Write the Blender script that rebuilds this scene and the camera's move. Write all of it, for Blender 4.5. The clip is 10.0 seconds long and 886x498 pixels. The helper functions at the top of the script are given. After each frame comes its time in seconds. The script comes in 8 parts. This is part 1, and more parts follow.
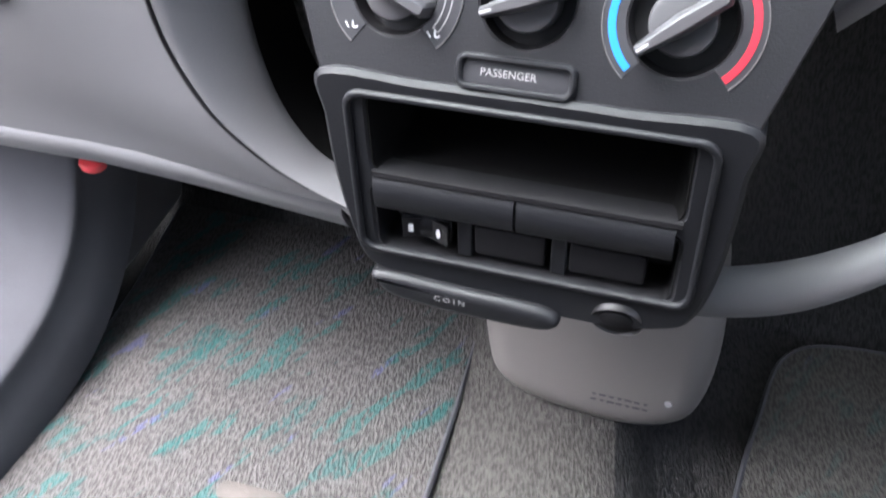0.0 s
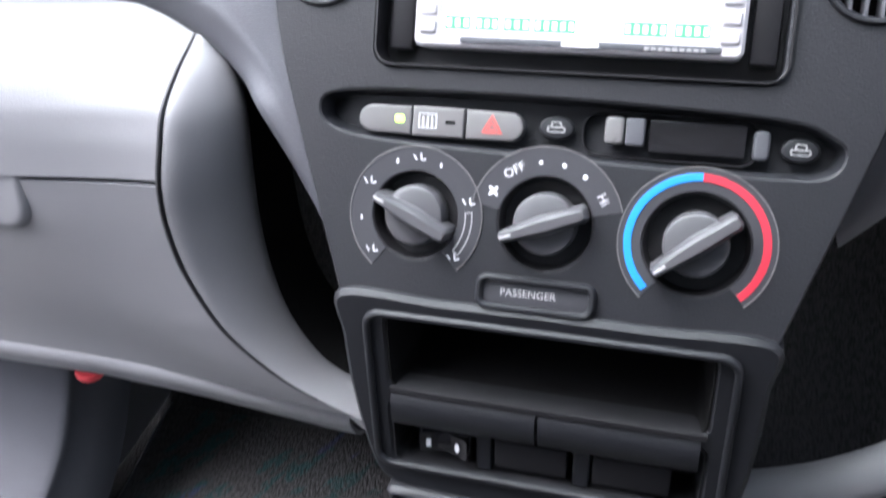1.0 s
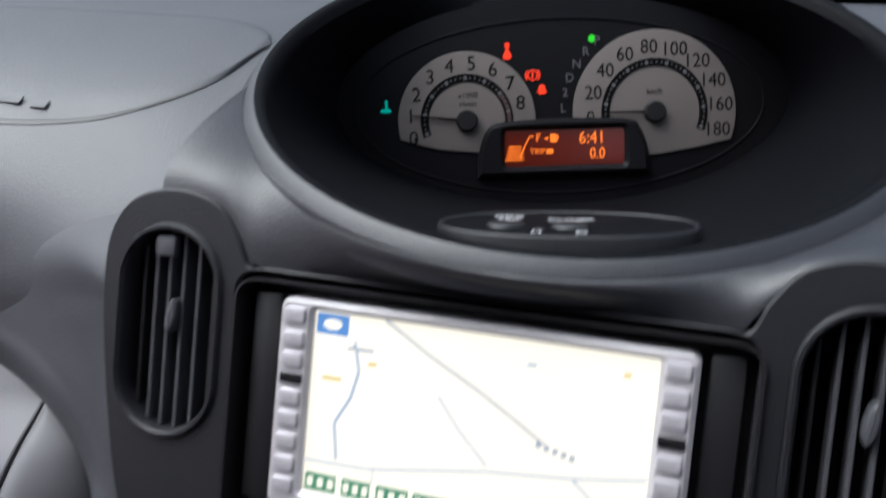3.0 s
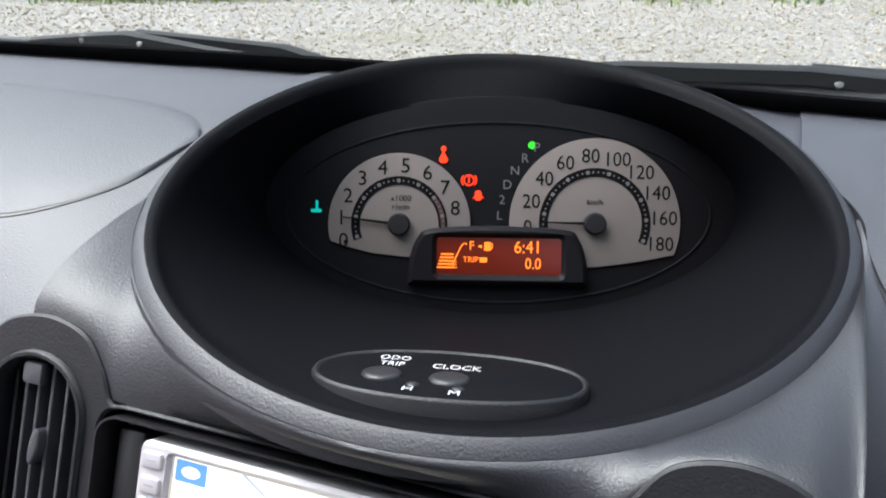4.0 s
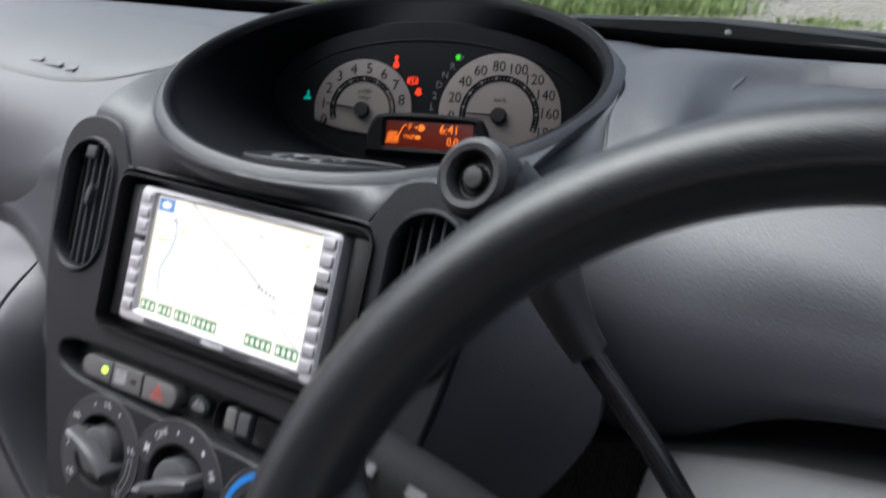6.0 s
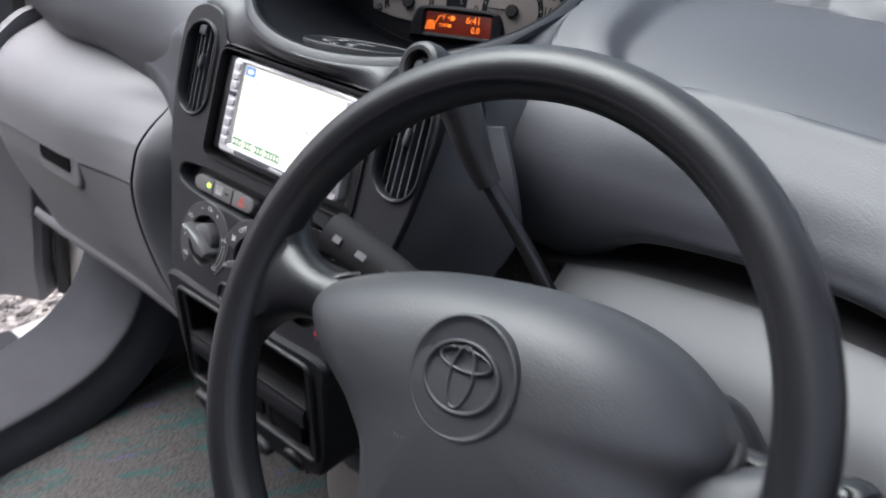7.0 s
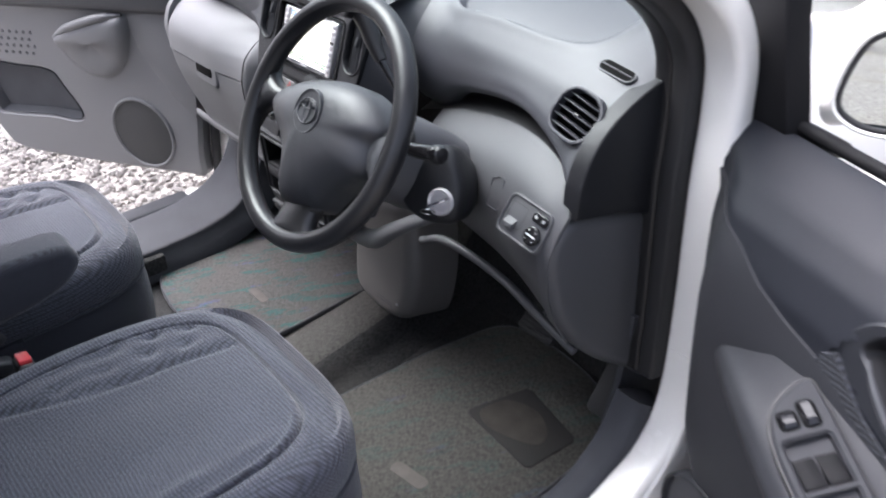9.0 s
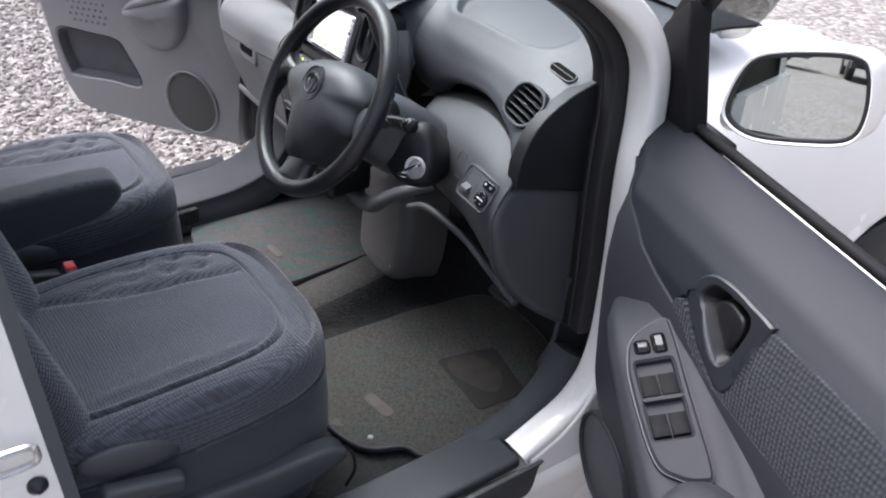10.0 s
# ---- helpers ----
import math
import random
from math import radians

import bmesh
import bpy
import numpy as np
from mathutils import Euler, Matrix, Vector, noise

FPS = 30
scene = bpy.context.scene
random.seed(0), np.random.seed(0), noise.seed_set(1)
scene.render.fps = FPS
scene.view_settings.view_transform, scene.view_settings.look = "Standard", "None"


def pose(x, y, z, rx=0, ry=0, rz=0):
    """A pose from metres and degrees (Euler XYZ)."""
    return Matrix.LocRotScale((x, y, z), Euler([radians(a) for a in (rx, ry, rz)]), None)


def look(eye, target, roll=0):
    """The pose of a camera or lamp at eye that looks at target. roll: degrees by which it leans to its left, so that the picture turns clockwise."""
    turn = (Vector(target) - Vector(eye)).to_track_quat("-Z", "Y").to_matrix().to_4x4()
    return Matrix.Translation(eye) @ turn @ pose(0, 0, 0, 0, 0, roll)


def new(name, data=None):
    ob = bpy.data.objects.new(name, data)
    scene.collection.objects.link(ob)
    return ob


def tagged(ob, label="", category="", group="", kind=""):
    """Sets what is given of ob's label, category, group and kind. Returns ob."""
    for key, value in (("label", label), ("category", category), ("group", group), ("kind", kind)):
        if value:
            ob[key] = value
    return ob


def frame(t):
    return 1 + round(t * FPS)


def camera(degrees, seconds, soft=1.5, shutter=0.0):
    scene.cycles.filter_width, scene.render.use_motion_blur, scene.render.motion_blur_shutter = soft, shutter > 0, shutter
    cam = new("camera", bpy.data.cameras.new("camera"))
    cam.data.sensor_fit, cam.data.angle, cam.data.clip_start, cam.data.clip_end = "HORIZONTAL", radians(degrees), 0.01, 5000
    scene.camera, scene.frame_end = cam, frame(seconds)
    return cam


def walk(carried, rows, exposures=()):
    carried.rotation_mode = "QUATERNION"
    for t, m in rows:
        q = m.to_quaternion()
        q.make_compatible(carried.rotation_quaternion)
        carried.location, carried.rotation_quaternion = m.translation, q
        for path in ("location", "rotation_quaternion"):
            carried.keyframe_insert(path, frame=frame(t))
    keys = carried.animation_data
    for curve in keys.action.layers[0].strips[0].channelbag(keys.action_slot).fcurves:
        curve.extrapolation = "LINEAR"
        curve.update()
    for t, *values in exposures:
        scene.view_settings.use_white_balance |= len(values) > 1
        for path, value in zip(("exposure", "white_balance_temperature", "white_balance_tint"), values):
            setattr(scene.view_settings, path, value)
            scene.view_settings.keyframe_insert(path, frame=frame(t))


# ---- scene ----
cam = camera(54.4, 10.0, 1.9, 0.4)
PATH = [
    (0, (0.0992, -0.4636, 0.9955), (-0.4314, 0.9572, -0.3081), -2.66),
    (0.5, (0.0832, -0.4626, 1.0045), (-0.4297, 1.0676, -0.1764), -2.55),
    (1, (0.0681, -0.4609, 1.0222), (-0.4534, 1.1996, 0.0371), -2.52),
    (1.2, (0.0643, -0.4593, 1.0251), (-0.4338, 1.2474, 0.109), -2.34),
    (1.5, (0.0715, -0.429, 1.0569), (-0.4287, 1.2935, 0.1737), -3.4),
    (2, (0.0651, -0.3948, 1.0836), (-0.4548, 1.3609, 0.2784), -3.83),
    (2.5, (0.076, -0.3331, 1.1236), (-0.4668, 1.4076, 0.3019), -2.85),
    (3, (0.091, -0.2626, 1.1452), (-0.5106, 1.4507, 0.3068), -1.78),
    (3.2, (0.1048, -0.233, 1.1693), (-0.5013, 1.4679, 0.3096), -0.14),
    (4.3, (0.1457, -0.2003, 1.1864), (-0.5498, 1.5172, 0.4329), -0.08),
    (4.5, (0.1518, -0.1984, 1.1912), (-0.5582, 1.51, 0.4304), -0.21),
    (5, (0.1845, -0.2104, 1.1844), (-0.5395, 1.5032, 0.4498), -0.54),
    (5.5, (0.2701, -0.2646, 1.1642), (-0.5151, 1.4379, 0.4674), 0.26),
    (6, (0.3972, -0.3446, 1.1506), (-0.5957, 1.2305, 0.4187), 0.61),
    (6.2, (0.4511, -0.37, 1.1596), (-0.6158, 1.1304, 0.377), 0.28),
    (7.3, (0.6896, -0.4875, 1.2762), (-0.494, 0.7169, 0.2047), -0.13),
    (7.5, (0.7461, -0.5128, 1.3007), (-0.4838, 0.6207, 0.2046), -0.92),
    (8, (0.938, -0.5523, 1.3298), (-0.4141, 0.4136, 0.2165), -3.78),
    (8.5, (1.1457, -0.594, 1.3875), (-0.2578, 0.3375, 0.3083), -5.92),
    (9, (1.3511, -0.6747, 1.4106), (-0.0377, 0.2926, 0.3446), -5.19),
    (9.5, (1.5102, -0.7126, 1.4563), (0.1089, 0.2433, 0.3969), -3.31),
    (10, (1.6315, -0.7243, 1.4716), (0.1787, 0.1674, 0.4265), -1.37),
]

walk(cam, [(t, look(eye, target, roll)) for t, eye, target, roll in PATH],
     [(0.0, 3.16, 5980, 16), (0.5, 3.42, 5980, 16), (1.0, 2.80, 5800, 16), (1.5, 1.85, 5750, 16), (2.0, 1.15, 5800, 16), (2.5, 1.0, 5850, 16), (3.0, 1.0, 5950, 16), (4.5, 2.03, 6100, 16), (5.5, 1.8, 6100, 16), (6.0, 1.15, 6050, 16), (7.5, 1.56, 6050, 16), (8.0, 1.78, 6050, 16), (8.5, 2.22, 6000, 16), (9.0, 1.88, 6000, 16), (9.5, 1.83, 5980, 16), (10.0, 1.47, 5980, 16)])

# ---- light ----
world = bpy.data.worlds.new("sky")
scene.world = world
world.use_nodes = True
wn = world.node_tree
sky = wn.nodes.new("ShaderNodeTexSky")
sky.sky_type, sky.sun_disc = "NISHITA", False
sky.sun_elevation, sky.sun_rotation = radians(62), radians(255)
sky.air_density, sky.dust_density, sky.ozone_density = 1.0, 8.0, 0.5
veil = wn.nodes.new("ShaderNodeHueSaturation")
veil.inputs["Saturation"].default_value = 0.45
wn.links.new(sky.outputs[0], veil.inputs["Color"])
wn.links.new(veil.outputs[0], wn.nodes["Background"].inputs[0])
wn.nodes["Background"].inputs[1].default_value = 0.15
sun = new("sun", bpy.data.lights.new("sun", "SUN"))
sun.data.energy, sun.data.angle, sun.data.color = 1.25, radians(60), (1.0, 0.97, 0.93)
sun.matrix_world = look((-3.2, -1.0, 6.4), (0, 0, 0))

# ---- tools ----
def thing(name, label, category, at=None, group="", kind=""):
    ob = new(name)
    ob.empty_display_size = 0.05
    if at is not None:
        ob.matrix_world = at
    return tagged(ob, label, category, group, kind)


def part(name, bm, material, parent=None, label="", at=None, flat=False, angle=38):
    bmesh.ops.remove_doubles(bm, verts=bm.verts, dist=1e-6)
    bmesh.ops.recalc_face_normals(bm, faces=bm.faces)
    me = bpy.data.meshes.new(name)
    bm.to_mesh(me)
    bm.free()
    me.materials.append(material)
    if not flat:
        me.polygons.foreach_set("use_smooth", [True] * len(me.polygons))
        me.set_sharp_from_angle(angle=radians(angle))
    ob = new(name, me)
    if parent is not None:
        ob.parent = parent
    if at is not None:
        ob.matrix_basis = at
    if label:
        ob["label"] = label
    return ob


def loft(loops, closed=True, caps=True, ring=False):
    """Skin through loops of equal length."""
    bm = bmesh.new()
    rows = [[bm.verts.new(p) for p in loop] for loop in loops]
    if ring:
        rows.append(rows[0])
    n = len(rows[0])
    for a, b in zip(rows, rows[1:]):
        for i in range(n if closed else n - 1):
            j = (i + 1) % n
            bm.faces.new((a[i], a[j], b[j], b[i]))
    if caps and closed and not ring:
        bm.faces.new(rows[0][::-1])
        bm.faces.new(rows[-1])
    return bm


def join(*bms):
    out = bmesh.new()
    for b in bms:
        me = bpy.data.meshes.new("tmp")
        b.to_mesh(me)
        b.free()
        out.from_mesh(me)
        bpy.data.meshes.remove(me)
    return out


def moved(bm, m):
    bmesh.ops.transform(bm, matrix=m, verts=bm.verts)
    return bm


def spline(pts, n, closed=False):
    """n points along a smooth line through pts (any dimension)."""
    p = np.array(pts, float)
    m = len(p)
    out = []
    spans = m if closed else m - 1
    for k in range(n):
        s = k * spans / (n if closed else n - 1)
        i = min(int(s), spans - 1)
        f = s - i
        if closed:
            a, b, c, d = p[(i - 1) % m], p[i], p[(i + 1) % m], p[(i + 2) % m]
        else:
            b, c = p[i], p[i + 1]
            a = p[i - 1] if i else 2 * b - c
            d = p[i + 2] if i + 2 < m else 2 * c - b
        out.append(0.5 * (2 * b + (c - a) * f + (2 * a - 5 * b + 4 * c - d) * f**2 + (3 * b - a - 3 * c + d) * f**3))
    return [tuple(float(v) for v in q) for q in out]


def rrect(w, h, r, n=6, x=0.0, y=0.0):
    out = []
    r = min(r, w / 2 - 1e-5, h / 2 - 1e-5)
    for cx, cy, a0 in ((w / 2 - r, h / 2 - r, 0), (-w / 2 + r, h / 2 - r, 90), (-w / 2 + r, -h / 2 + r, 180), (w / 2 - r, -h / 2 + r, 270)):
        for k in range(n + 1):
            a = radians(a0 + 90 * k / n)
            out.append((x + cx + r * math.cos(a), y + cy + r * math.sin(a)))
    return out


def oval(a, b, n=40, x=0.0, y=0.0, power=2.0):
    out = []
    for k in range(n):
        t = 2 * math.pi * k / n
        c, s = math.cos(t), math.sin(t)
        out.append((x + a * math.copysign(abs(c) ** (2 / power), c), y + b * math.copysign(abs(s) ** (2 / power), s)))
    return out


def inset(pts, d):
    """The closed outline moved inwards by d."""
    n, out = len(pts), []
    area = sum(pts[i][0] * pts[(i + 1) % n][1] - pts[(i + 1) % n][0] * pts[i][1] for i in range(n))
    s = 1 if area > 0 else -1
    for i in range(n):
        a, b, c = Vector(pts[i - 1]), Vector(pts[i]), Vector(pts[(i + 1) % n])
        u, v = (b - a), (c - b)
        u = u.normalized() if u.length > 1e-9 else v.normalized()
        v = v.normalized() if v.length > 1e-9 else u
        n1, n2 = Vector((-u.y, u.x)) * s, Vector((-v.y, v.x)) * s
        m = n1 + n2
        m = m / max(m.dot(n1), 0.5) if m.length > 1e-6 else n1
        out.append((b.x + m.x * d, b.y + m.y * d))
    return out


def lift(pts, z):
    return [(p[0], p[1], z) for p in pts]


def plate(pts, z0, z1, bevel=0.001, steps=3):
    """An outline raised from z0 to z1, its upper edge rounded."""
    loops = [lift(pts, z0)]
    for k in range(steps + 1):
        a = radians(90 * k / steps)
        loops.append(lift(inset(pts, bevel * (1 - math.cos(a))), z1 - bevel + bevel * math.sin(a)))
    return loft(loops)


def dish(pts, z0, depth, wall=0.002, floor_inset=0.002):
    """A pocket sunk below z0: rim lip, wall and floor as an open tray with a thin shell."""
    inner = inset(pts, floor_inset)
    return loft([lift(inset(pts, -wall), z0 - depth - wall), lift(inset(pts, -wall), z0), lift(pts, z0), lift(inner, z0 - depth)])


def band(outer, inner, z0, z1, bevel=0.001):
    """A flat ring between two outlines with rounded upper edges."""
    return loft([lift(outer, z0), lift(outer, z1 - bevel), lift(inset(outer, bevel * 0.4), z1 - bevel * 0.3), lift(inset(outer, bevel), z1),
                 lift(inset(inner, -bevel), z1), lift(inset(inner, -bevel * 0.4), z1 - bevel * 0.3), lift(inner, z1 - bevel), lift(inner, z0)], ring=True)


def box(w, d, h, bevel=0.003, seg=2, at=None):
    bm = bmesh.new()
    bmesh.ops.create_cube(bm, size=1.0, matrix=Matrix.Diagonal((w, d, h, 1)))
    if bevel:
        bmesh.ops.bevel(bm, geom=bm.edges[:], offset=bevel, segments=seg, profile=0.5, affect="EDGES")
    return moved(bm, at) if at is not None else bm


def turned(profile, n=40, at=None):
    """A lathed shape about z from (radius, z) pairs."""
    bm = loft([[(r * math.cos(2 * math.pi * k / n), r * math.sin(2 * math.pi * k / n), z) for k in range(n)] for r, z in profile])
    return moved(bm, at) if at is not None else bm


def tube(path, radius, n=12, samples=0, flat=1.0):
    """A round bar along a smooth line; radius is one number or one for each point."""
    m = len(path)
    rr = [radius] * m if isinstance(radius, (int, float)) else list(radius)
    rows = [(*p, r) for p, r in zip(path, rr)]
    rows = spline(rows, samples or 6 * (m - 1) + 1)
    loops, up = [], None
    for i, q in enumerate(rows):
        a, b = Vector(rows[max(i - 1, 0)][:3]), Vector(rows[min(i + 1, len(rows) - 1)][:3])
        t = (b - a).normalized()
        if up is None:
            up = Vector((0, 0, 1)) if abs(t.z) < 0.9 else Vector((1, 0, 0))
        side = t.cross(up).normalized()
        up = side.cross(t).normalized()
        loops.append([tuple(Vector(q[:3]) + q[3] * (side * math.cos(2 * math.pi * k / n) + flat * up * math.sin(2 * math.pi * k / n))) for k in range(n)])
    return loft(loops)


def sheet(rows, thick=0.003, down=(0, 0, -1)):
    """A skin through open rows of points, with a thickness."""
    d = Vector(down) * thick
    bm = bmesh.new()
    top = [[bm.verts.new(p) for p in r] for r in rows]
    low = [[bm.verts.new(Vector(p) + d) for p in r] for r in rows]
    m, n = len(rows), len(rows[0])
    for i in range(m - 1):
        for j in range(n - 1):
            bm.faces.new((top[i][j], top[i][j + 1], top[i + 1][j + 1], top[i + 1][j]))
            bm.faces.new((low[i][j], low[i + 1][j], low[i + 1][j + 1], low[i][j + 1]))
    for i in range(m - 1):
        for j in (0, n - 1):
            bm.faces.new((top[i][j], top[i + 1][j], low[i + 1][j], low[i][j]))
    for j in range(n - 1):
        for i in (0, m - 1):
            bm.faces.new((top[i][j], top[i][j + 1], low[i][j + 1], low[i][j]))
    return bm


def smooth_rows(rows, nu, nv):
    """A finer grid through coarse rows of points: nv points a row, nu rows."""
    fine = [spline(r, nv) for r in rows]
    cols = [spline([fine[i][j] for i in range(len(fine))], nu) for j in range(nv)]
    return [[cols[j][i] for j in range(nv)] for i in range(nu)]


def ellipsoid(a, b, c, n=24, m=14, at=None):
    bm = bmesh.new()
    bmesh.ops.create_uvsphere(bm, u_segments=n, v_segments=m, radius=1.0, matrix=Matrix.Diagonal((a, b, c, 1)))
    return moved(bm, at) if at is not None else bm


def words(name, text, size, material, parent, x, y, z, turn=0.0, align="CENTER", depth=0.00008, stretch=1.0):
    """Printed lettering, flat on its carrier's local plane."""
    cu = bpy.data.curves.new(name, "FONT")
    cu.body, cu.size, cu.align_x, cu.align_y, cu.extrude = text, size, align, "CENTER", depth
    cu.resolution_u = 3
    tmp = bpy.data.objects.new(name, cu)
    scene.collection.objects.link(tmp)
    bpy.context.view_layer.update()
    me = bpy.data.meshes.new_from_object(tmp.evaluated_get(bpy.context.evaluated_depsgraph_get()))
    bpy.data.objects.remove(tmp)
    bpy.data.curves.remove(cu)
    me.name = name
    me.materials.clear()
    me.materials.append(material)
    ob = new(name, me)
    ob.parent = parent
    ob.matrix_basis = pose(x, y, z, 0, 0, turn) @ Matrix.Diagonal((stretch, 1, 1, 1))
    return ob


# ---- materials ----
def material(name, colour, rough=0.5, metal=0.0, grain=0.0, grain_scale=600.0, vary=0.15, vary_scale=6.0, spec=0.5, coat=0.0, dirt=0.0):
    m = bpy.data.materials.new(name)
    m.use_nodes = True
    t = m.node_tree
    b = t.nodes["Principled BSDF"]
    b.inputs["Roughness"].default_value = rough
    b.inputs["Metallic"].default_value = metal
    b.inputs["Specular IOR Level"].default_value = spec
    b.inputs["Coat Weight"].default_value = coat
    co = t.nodes.new("ShaderNodeTexCoord")
    n1 = t.nodes.new("ShaderNodeTexNoise")
    n1.inputs["Scale"].default_value, n1.inputs["Detail"].default_value = vary_scale, 5
    t.links.new(co.outputs["Object"], n1.inputs["Vector"])
    mix = t.nodes.new("ShaderNodeMix")
    mix.data_type = "RGBA"
    lo = [max(c * (1 - vary), 0) for c in colour]
    hi = [min(c * (1 + vary), 1) for c in colour]
    mix.inputs[6].default_value, mix.inputs[7].default_value = (*lo, 1), (*hi, 1)
    t.links.new(n1.outputs["Fac"], mix.inputs[0])
    last = mix.outputs[2]
    if dirt:
        n3 = t.nodes.new("ShaderNodeTexNoise")
        n3.inputs["Scale"].default_value, n3.inputs["Detail"].default_value, n3.inputs["Roughness"].default_value = 420, 2, 0.7
        t.links.new(co.outputs["Object"], n3.inputs["Vector"])
        r = t.nodes.new("ShaderNodeMapRange")
        r.inputs[1].default_value, r.inputs[2].default_value, r.inputs[4].default_value = 0.70, 0.78, dirt
        t.links.new(n3.outputs["Fac"], r.inputs[0])
        mx = t.nodes.new("ShaderNodeMix")
        mx.data_type = "RGBA"
        mx.inputs[7].default_value = (0.45, 0.44, 0.42, 1)
        t.links.new(r.outputs[0], mx.inputs[0])
        t.links.new(last, mx.inputs[6])
        last = mx.outputs[2]
    t.links.new(last, b.inputs["Base Color"])
    rr = t.nodes.new("ShaderNodeMapRange")
    rr.inputs[3].default_value, rr.inputs[4].default_value = max(rough - 0.08, 0.02), min(rough + 0.08, 1)
    t.links.new(n1.outputs["Fac"], rr.inputs[0])
    t.links.new(rr.outputs[0], b.inputs["Roughness"])
    if grain:
        n2 = t.nodes.new("ShaderNodeTexNoise")
        n2.inputs["Scale"].default_value, n2.inputs["Detail"].default_value = grain_scale, 3
        t.links.new(co.outputs["Object"], n2.inputs["Vector"])
        bp = t.nodes.new("ShaderNodeBump")
        bp.inputs["Strength"].default_value, bp.inputs["Distance"].default_value = grain, 0.0006
        t.links.new(n2.outputs["Fac"], bp.inputs["Height"])
        t.links.new(bp.outputs[0], b.inputs["Normal"])
    return m


def glow(name, colour, strength):
    m = bpy.data.materials.new(name)
    m.use_nodes = True
    b = m.node_tree.nodes["Principled BSDF"]
    b.inputs["Base Color"].default_value = (*[c * 0.2 for c in colour], 1)
    b.inputs["Emission Color"].default_value = (*colour, 1)
    b.inputs["Emission Strength"].default_value = strength
    b.inputs["Roughness"].default_value = 0.3
    return m


def pane(name, gloss=0.06, tint=(0.9, 0.95, 0.93)):
    m = bpy.data.materials.new(name)
    m.use_nodes = True
    t = m.node_tree
    t.nodes.remove(t.nodes["Principled BSDF"])
    a, g, x = t.nodes.new("ShaderNodeBsdfTransparent"), t.nodes.new("ShaderNodeBsdfGlossy"), t.nodes.new("ShaderNodeMixShader")
    a.inputs[0].default_value = (*tint, 1)
    g.inputs["Roughness"].default_value = 0.01
    x.inputs[0].default_value = gloss
    t.links.new(a.outputs[0], x.inputs[1])
    t.links.new(g.outputs[0], x.inputs[2])
    t.links.new(x.outputs[0], t.nodes["Material Output"].inputs[0])
    return m


CHARCOAL = material("charcoal_plastic", (0.0072, 0.0079, 0.0097), 0.48, grain=0.5, grain_scale=900, spec=0.38, dirt=0.05)
DASH = material("dash_plastic", (0.0205, 0.0225, 0.0285), 0.53, grain=0.45, grain_scale=800, spec=0.74, dirt=0.02)
SURROUND = material("soft_black_plastic", (0.0135, 0.0148, 0.0185), 0.46, grain=0.5, grain_scale=900, spec=0.62, dirt=0.05)
WIPER = material("dull_wiper_paint", (0.009, 0.009, 0.0095), 0.6, spec=0.25, vary=0.3)
# black plastic set far below SURROUND: the bowl's shade is in this colour
BOWL = material("shaded_bowl_plastic", (0.0022, 0.0025, 0.0034), 0.55, grain=0.4, grain_scale=900, spec=0.06, dirt=0.04)
GREY = material("grey_plastic", (0.132, 0.133, 0.138), 0.54, grain=0.25, grain_scale=700, vary=0.06)
GREYDARK = material("dark_grey_plastic", (0.046, 0.048, 0.054), 0.5, grain=0.3, grain_scale=800)
DOORTOP = material("blue_grey_plastic", (0.0135, 0.0150, 0.0200), 0.58, grain=0.3, grain_scale=800, spec=0.28)
MID = material("mid_grey_plastic", (0.056, 0.057, 0.061), 0.5, grain=0.25, grain_scale=700, vary=0.06)
SILLTRIM = material("sill_plastic", (0.052, 0.054, 0.060), 0.65, grain=0.4, grain_scale=600, vary=0.3, vary_scale=12, spec=0.12)
DOORLOW = material("door_panel_plastic", (0.026, 0.027, 0.031), 0.58, grain=0.25, grain_scale=700, vary=0.08, spec=0.26)
SAIL = material("matt_black_plastic", (0.006, 0.006, 0.007), 0.7, grain=0.3, grain_scale=500, spec=0.2)
KICKGREY = material("sill_grey_plastic", (0.084, 0.083, 0.082), 0.55, grain=0.3, grain_scale=700, vary=0.10, vary_scale=9)
BEIGE = material("warm_grey_plastic", (0.132, 0.124, 0.117), 0.5, grain=0.2, grain_scale=700, vary=0.06)
BLACK = material("black_plastic", (0.008, 0.008, 0.009), 0.42, grain=0.2)
GLOSSBLACK = material("gloss_black_plastic", (0.010, 0.010, 0.011), 0.18)
# near-black colour that paints in the darkness of recesses and cavities
VOID = material("cavity_shade_black", (0.006, 0.006, 0.006), 0.9, spec=0.05)
KNOB = material("knob_plastic", (0.055, 0.055, 0.058), 0.34, grain=0.15)
WHEEL = material("wheel_leather_plastic", (0.011, 0.0115, 0.013), 0.32, grain=0.3, grain_scale=1200, spec=0.46, vary=0.25, vary_scale=14)
PADM = material("wheel_pad_plastic", (0.031, 0.033, 0.037), 0.46, grain=0.3, grain_scale=900)
SILVER = material("silver_paint", (0.50, 0.49, 0.50), 0.35, metal=0.35, vary=0.05)
SILVERKEY = material("silver_button", (0.42, 0.41, 0.43), 0.38, metal=0.3, vary=0.08)
CHROME = material("chrome", (0.75, 0.75, 0.76), 0.15, metal=1.0, vary=0.03)
WHITEPAINT = material("white_car_paint", (0.86, 0.845, 0.80), 0.25, coat=0.5, vary=0.02)
RUBBER = material("black_rubber", (0.015, 0.015, 0.016), 0.6, grain=0.2)
INK = material("white_print", (0.50, 0.51, 0.52), 0.5, vary=0.03)
INKGREY = material("grey_print", (0.30, 0.30, 0.30), 0.5, vary=0.03)
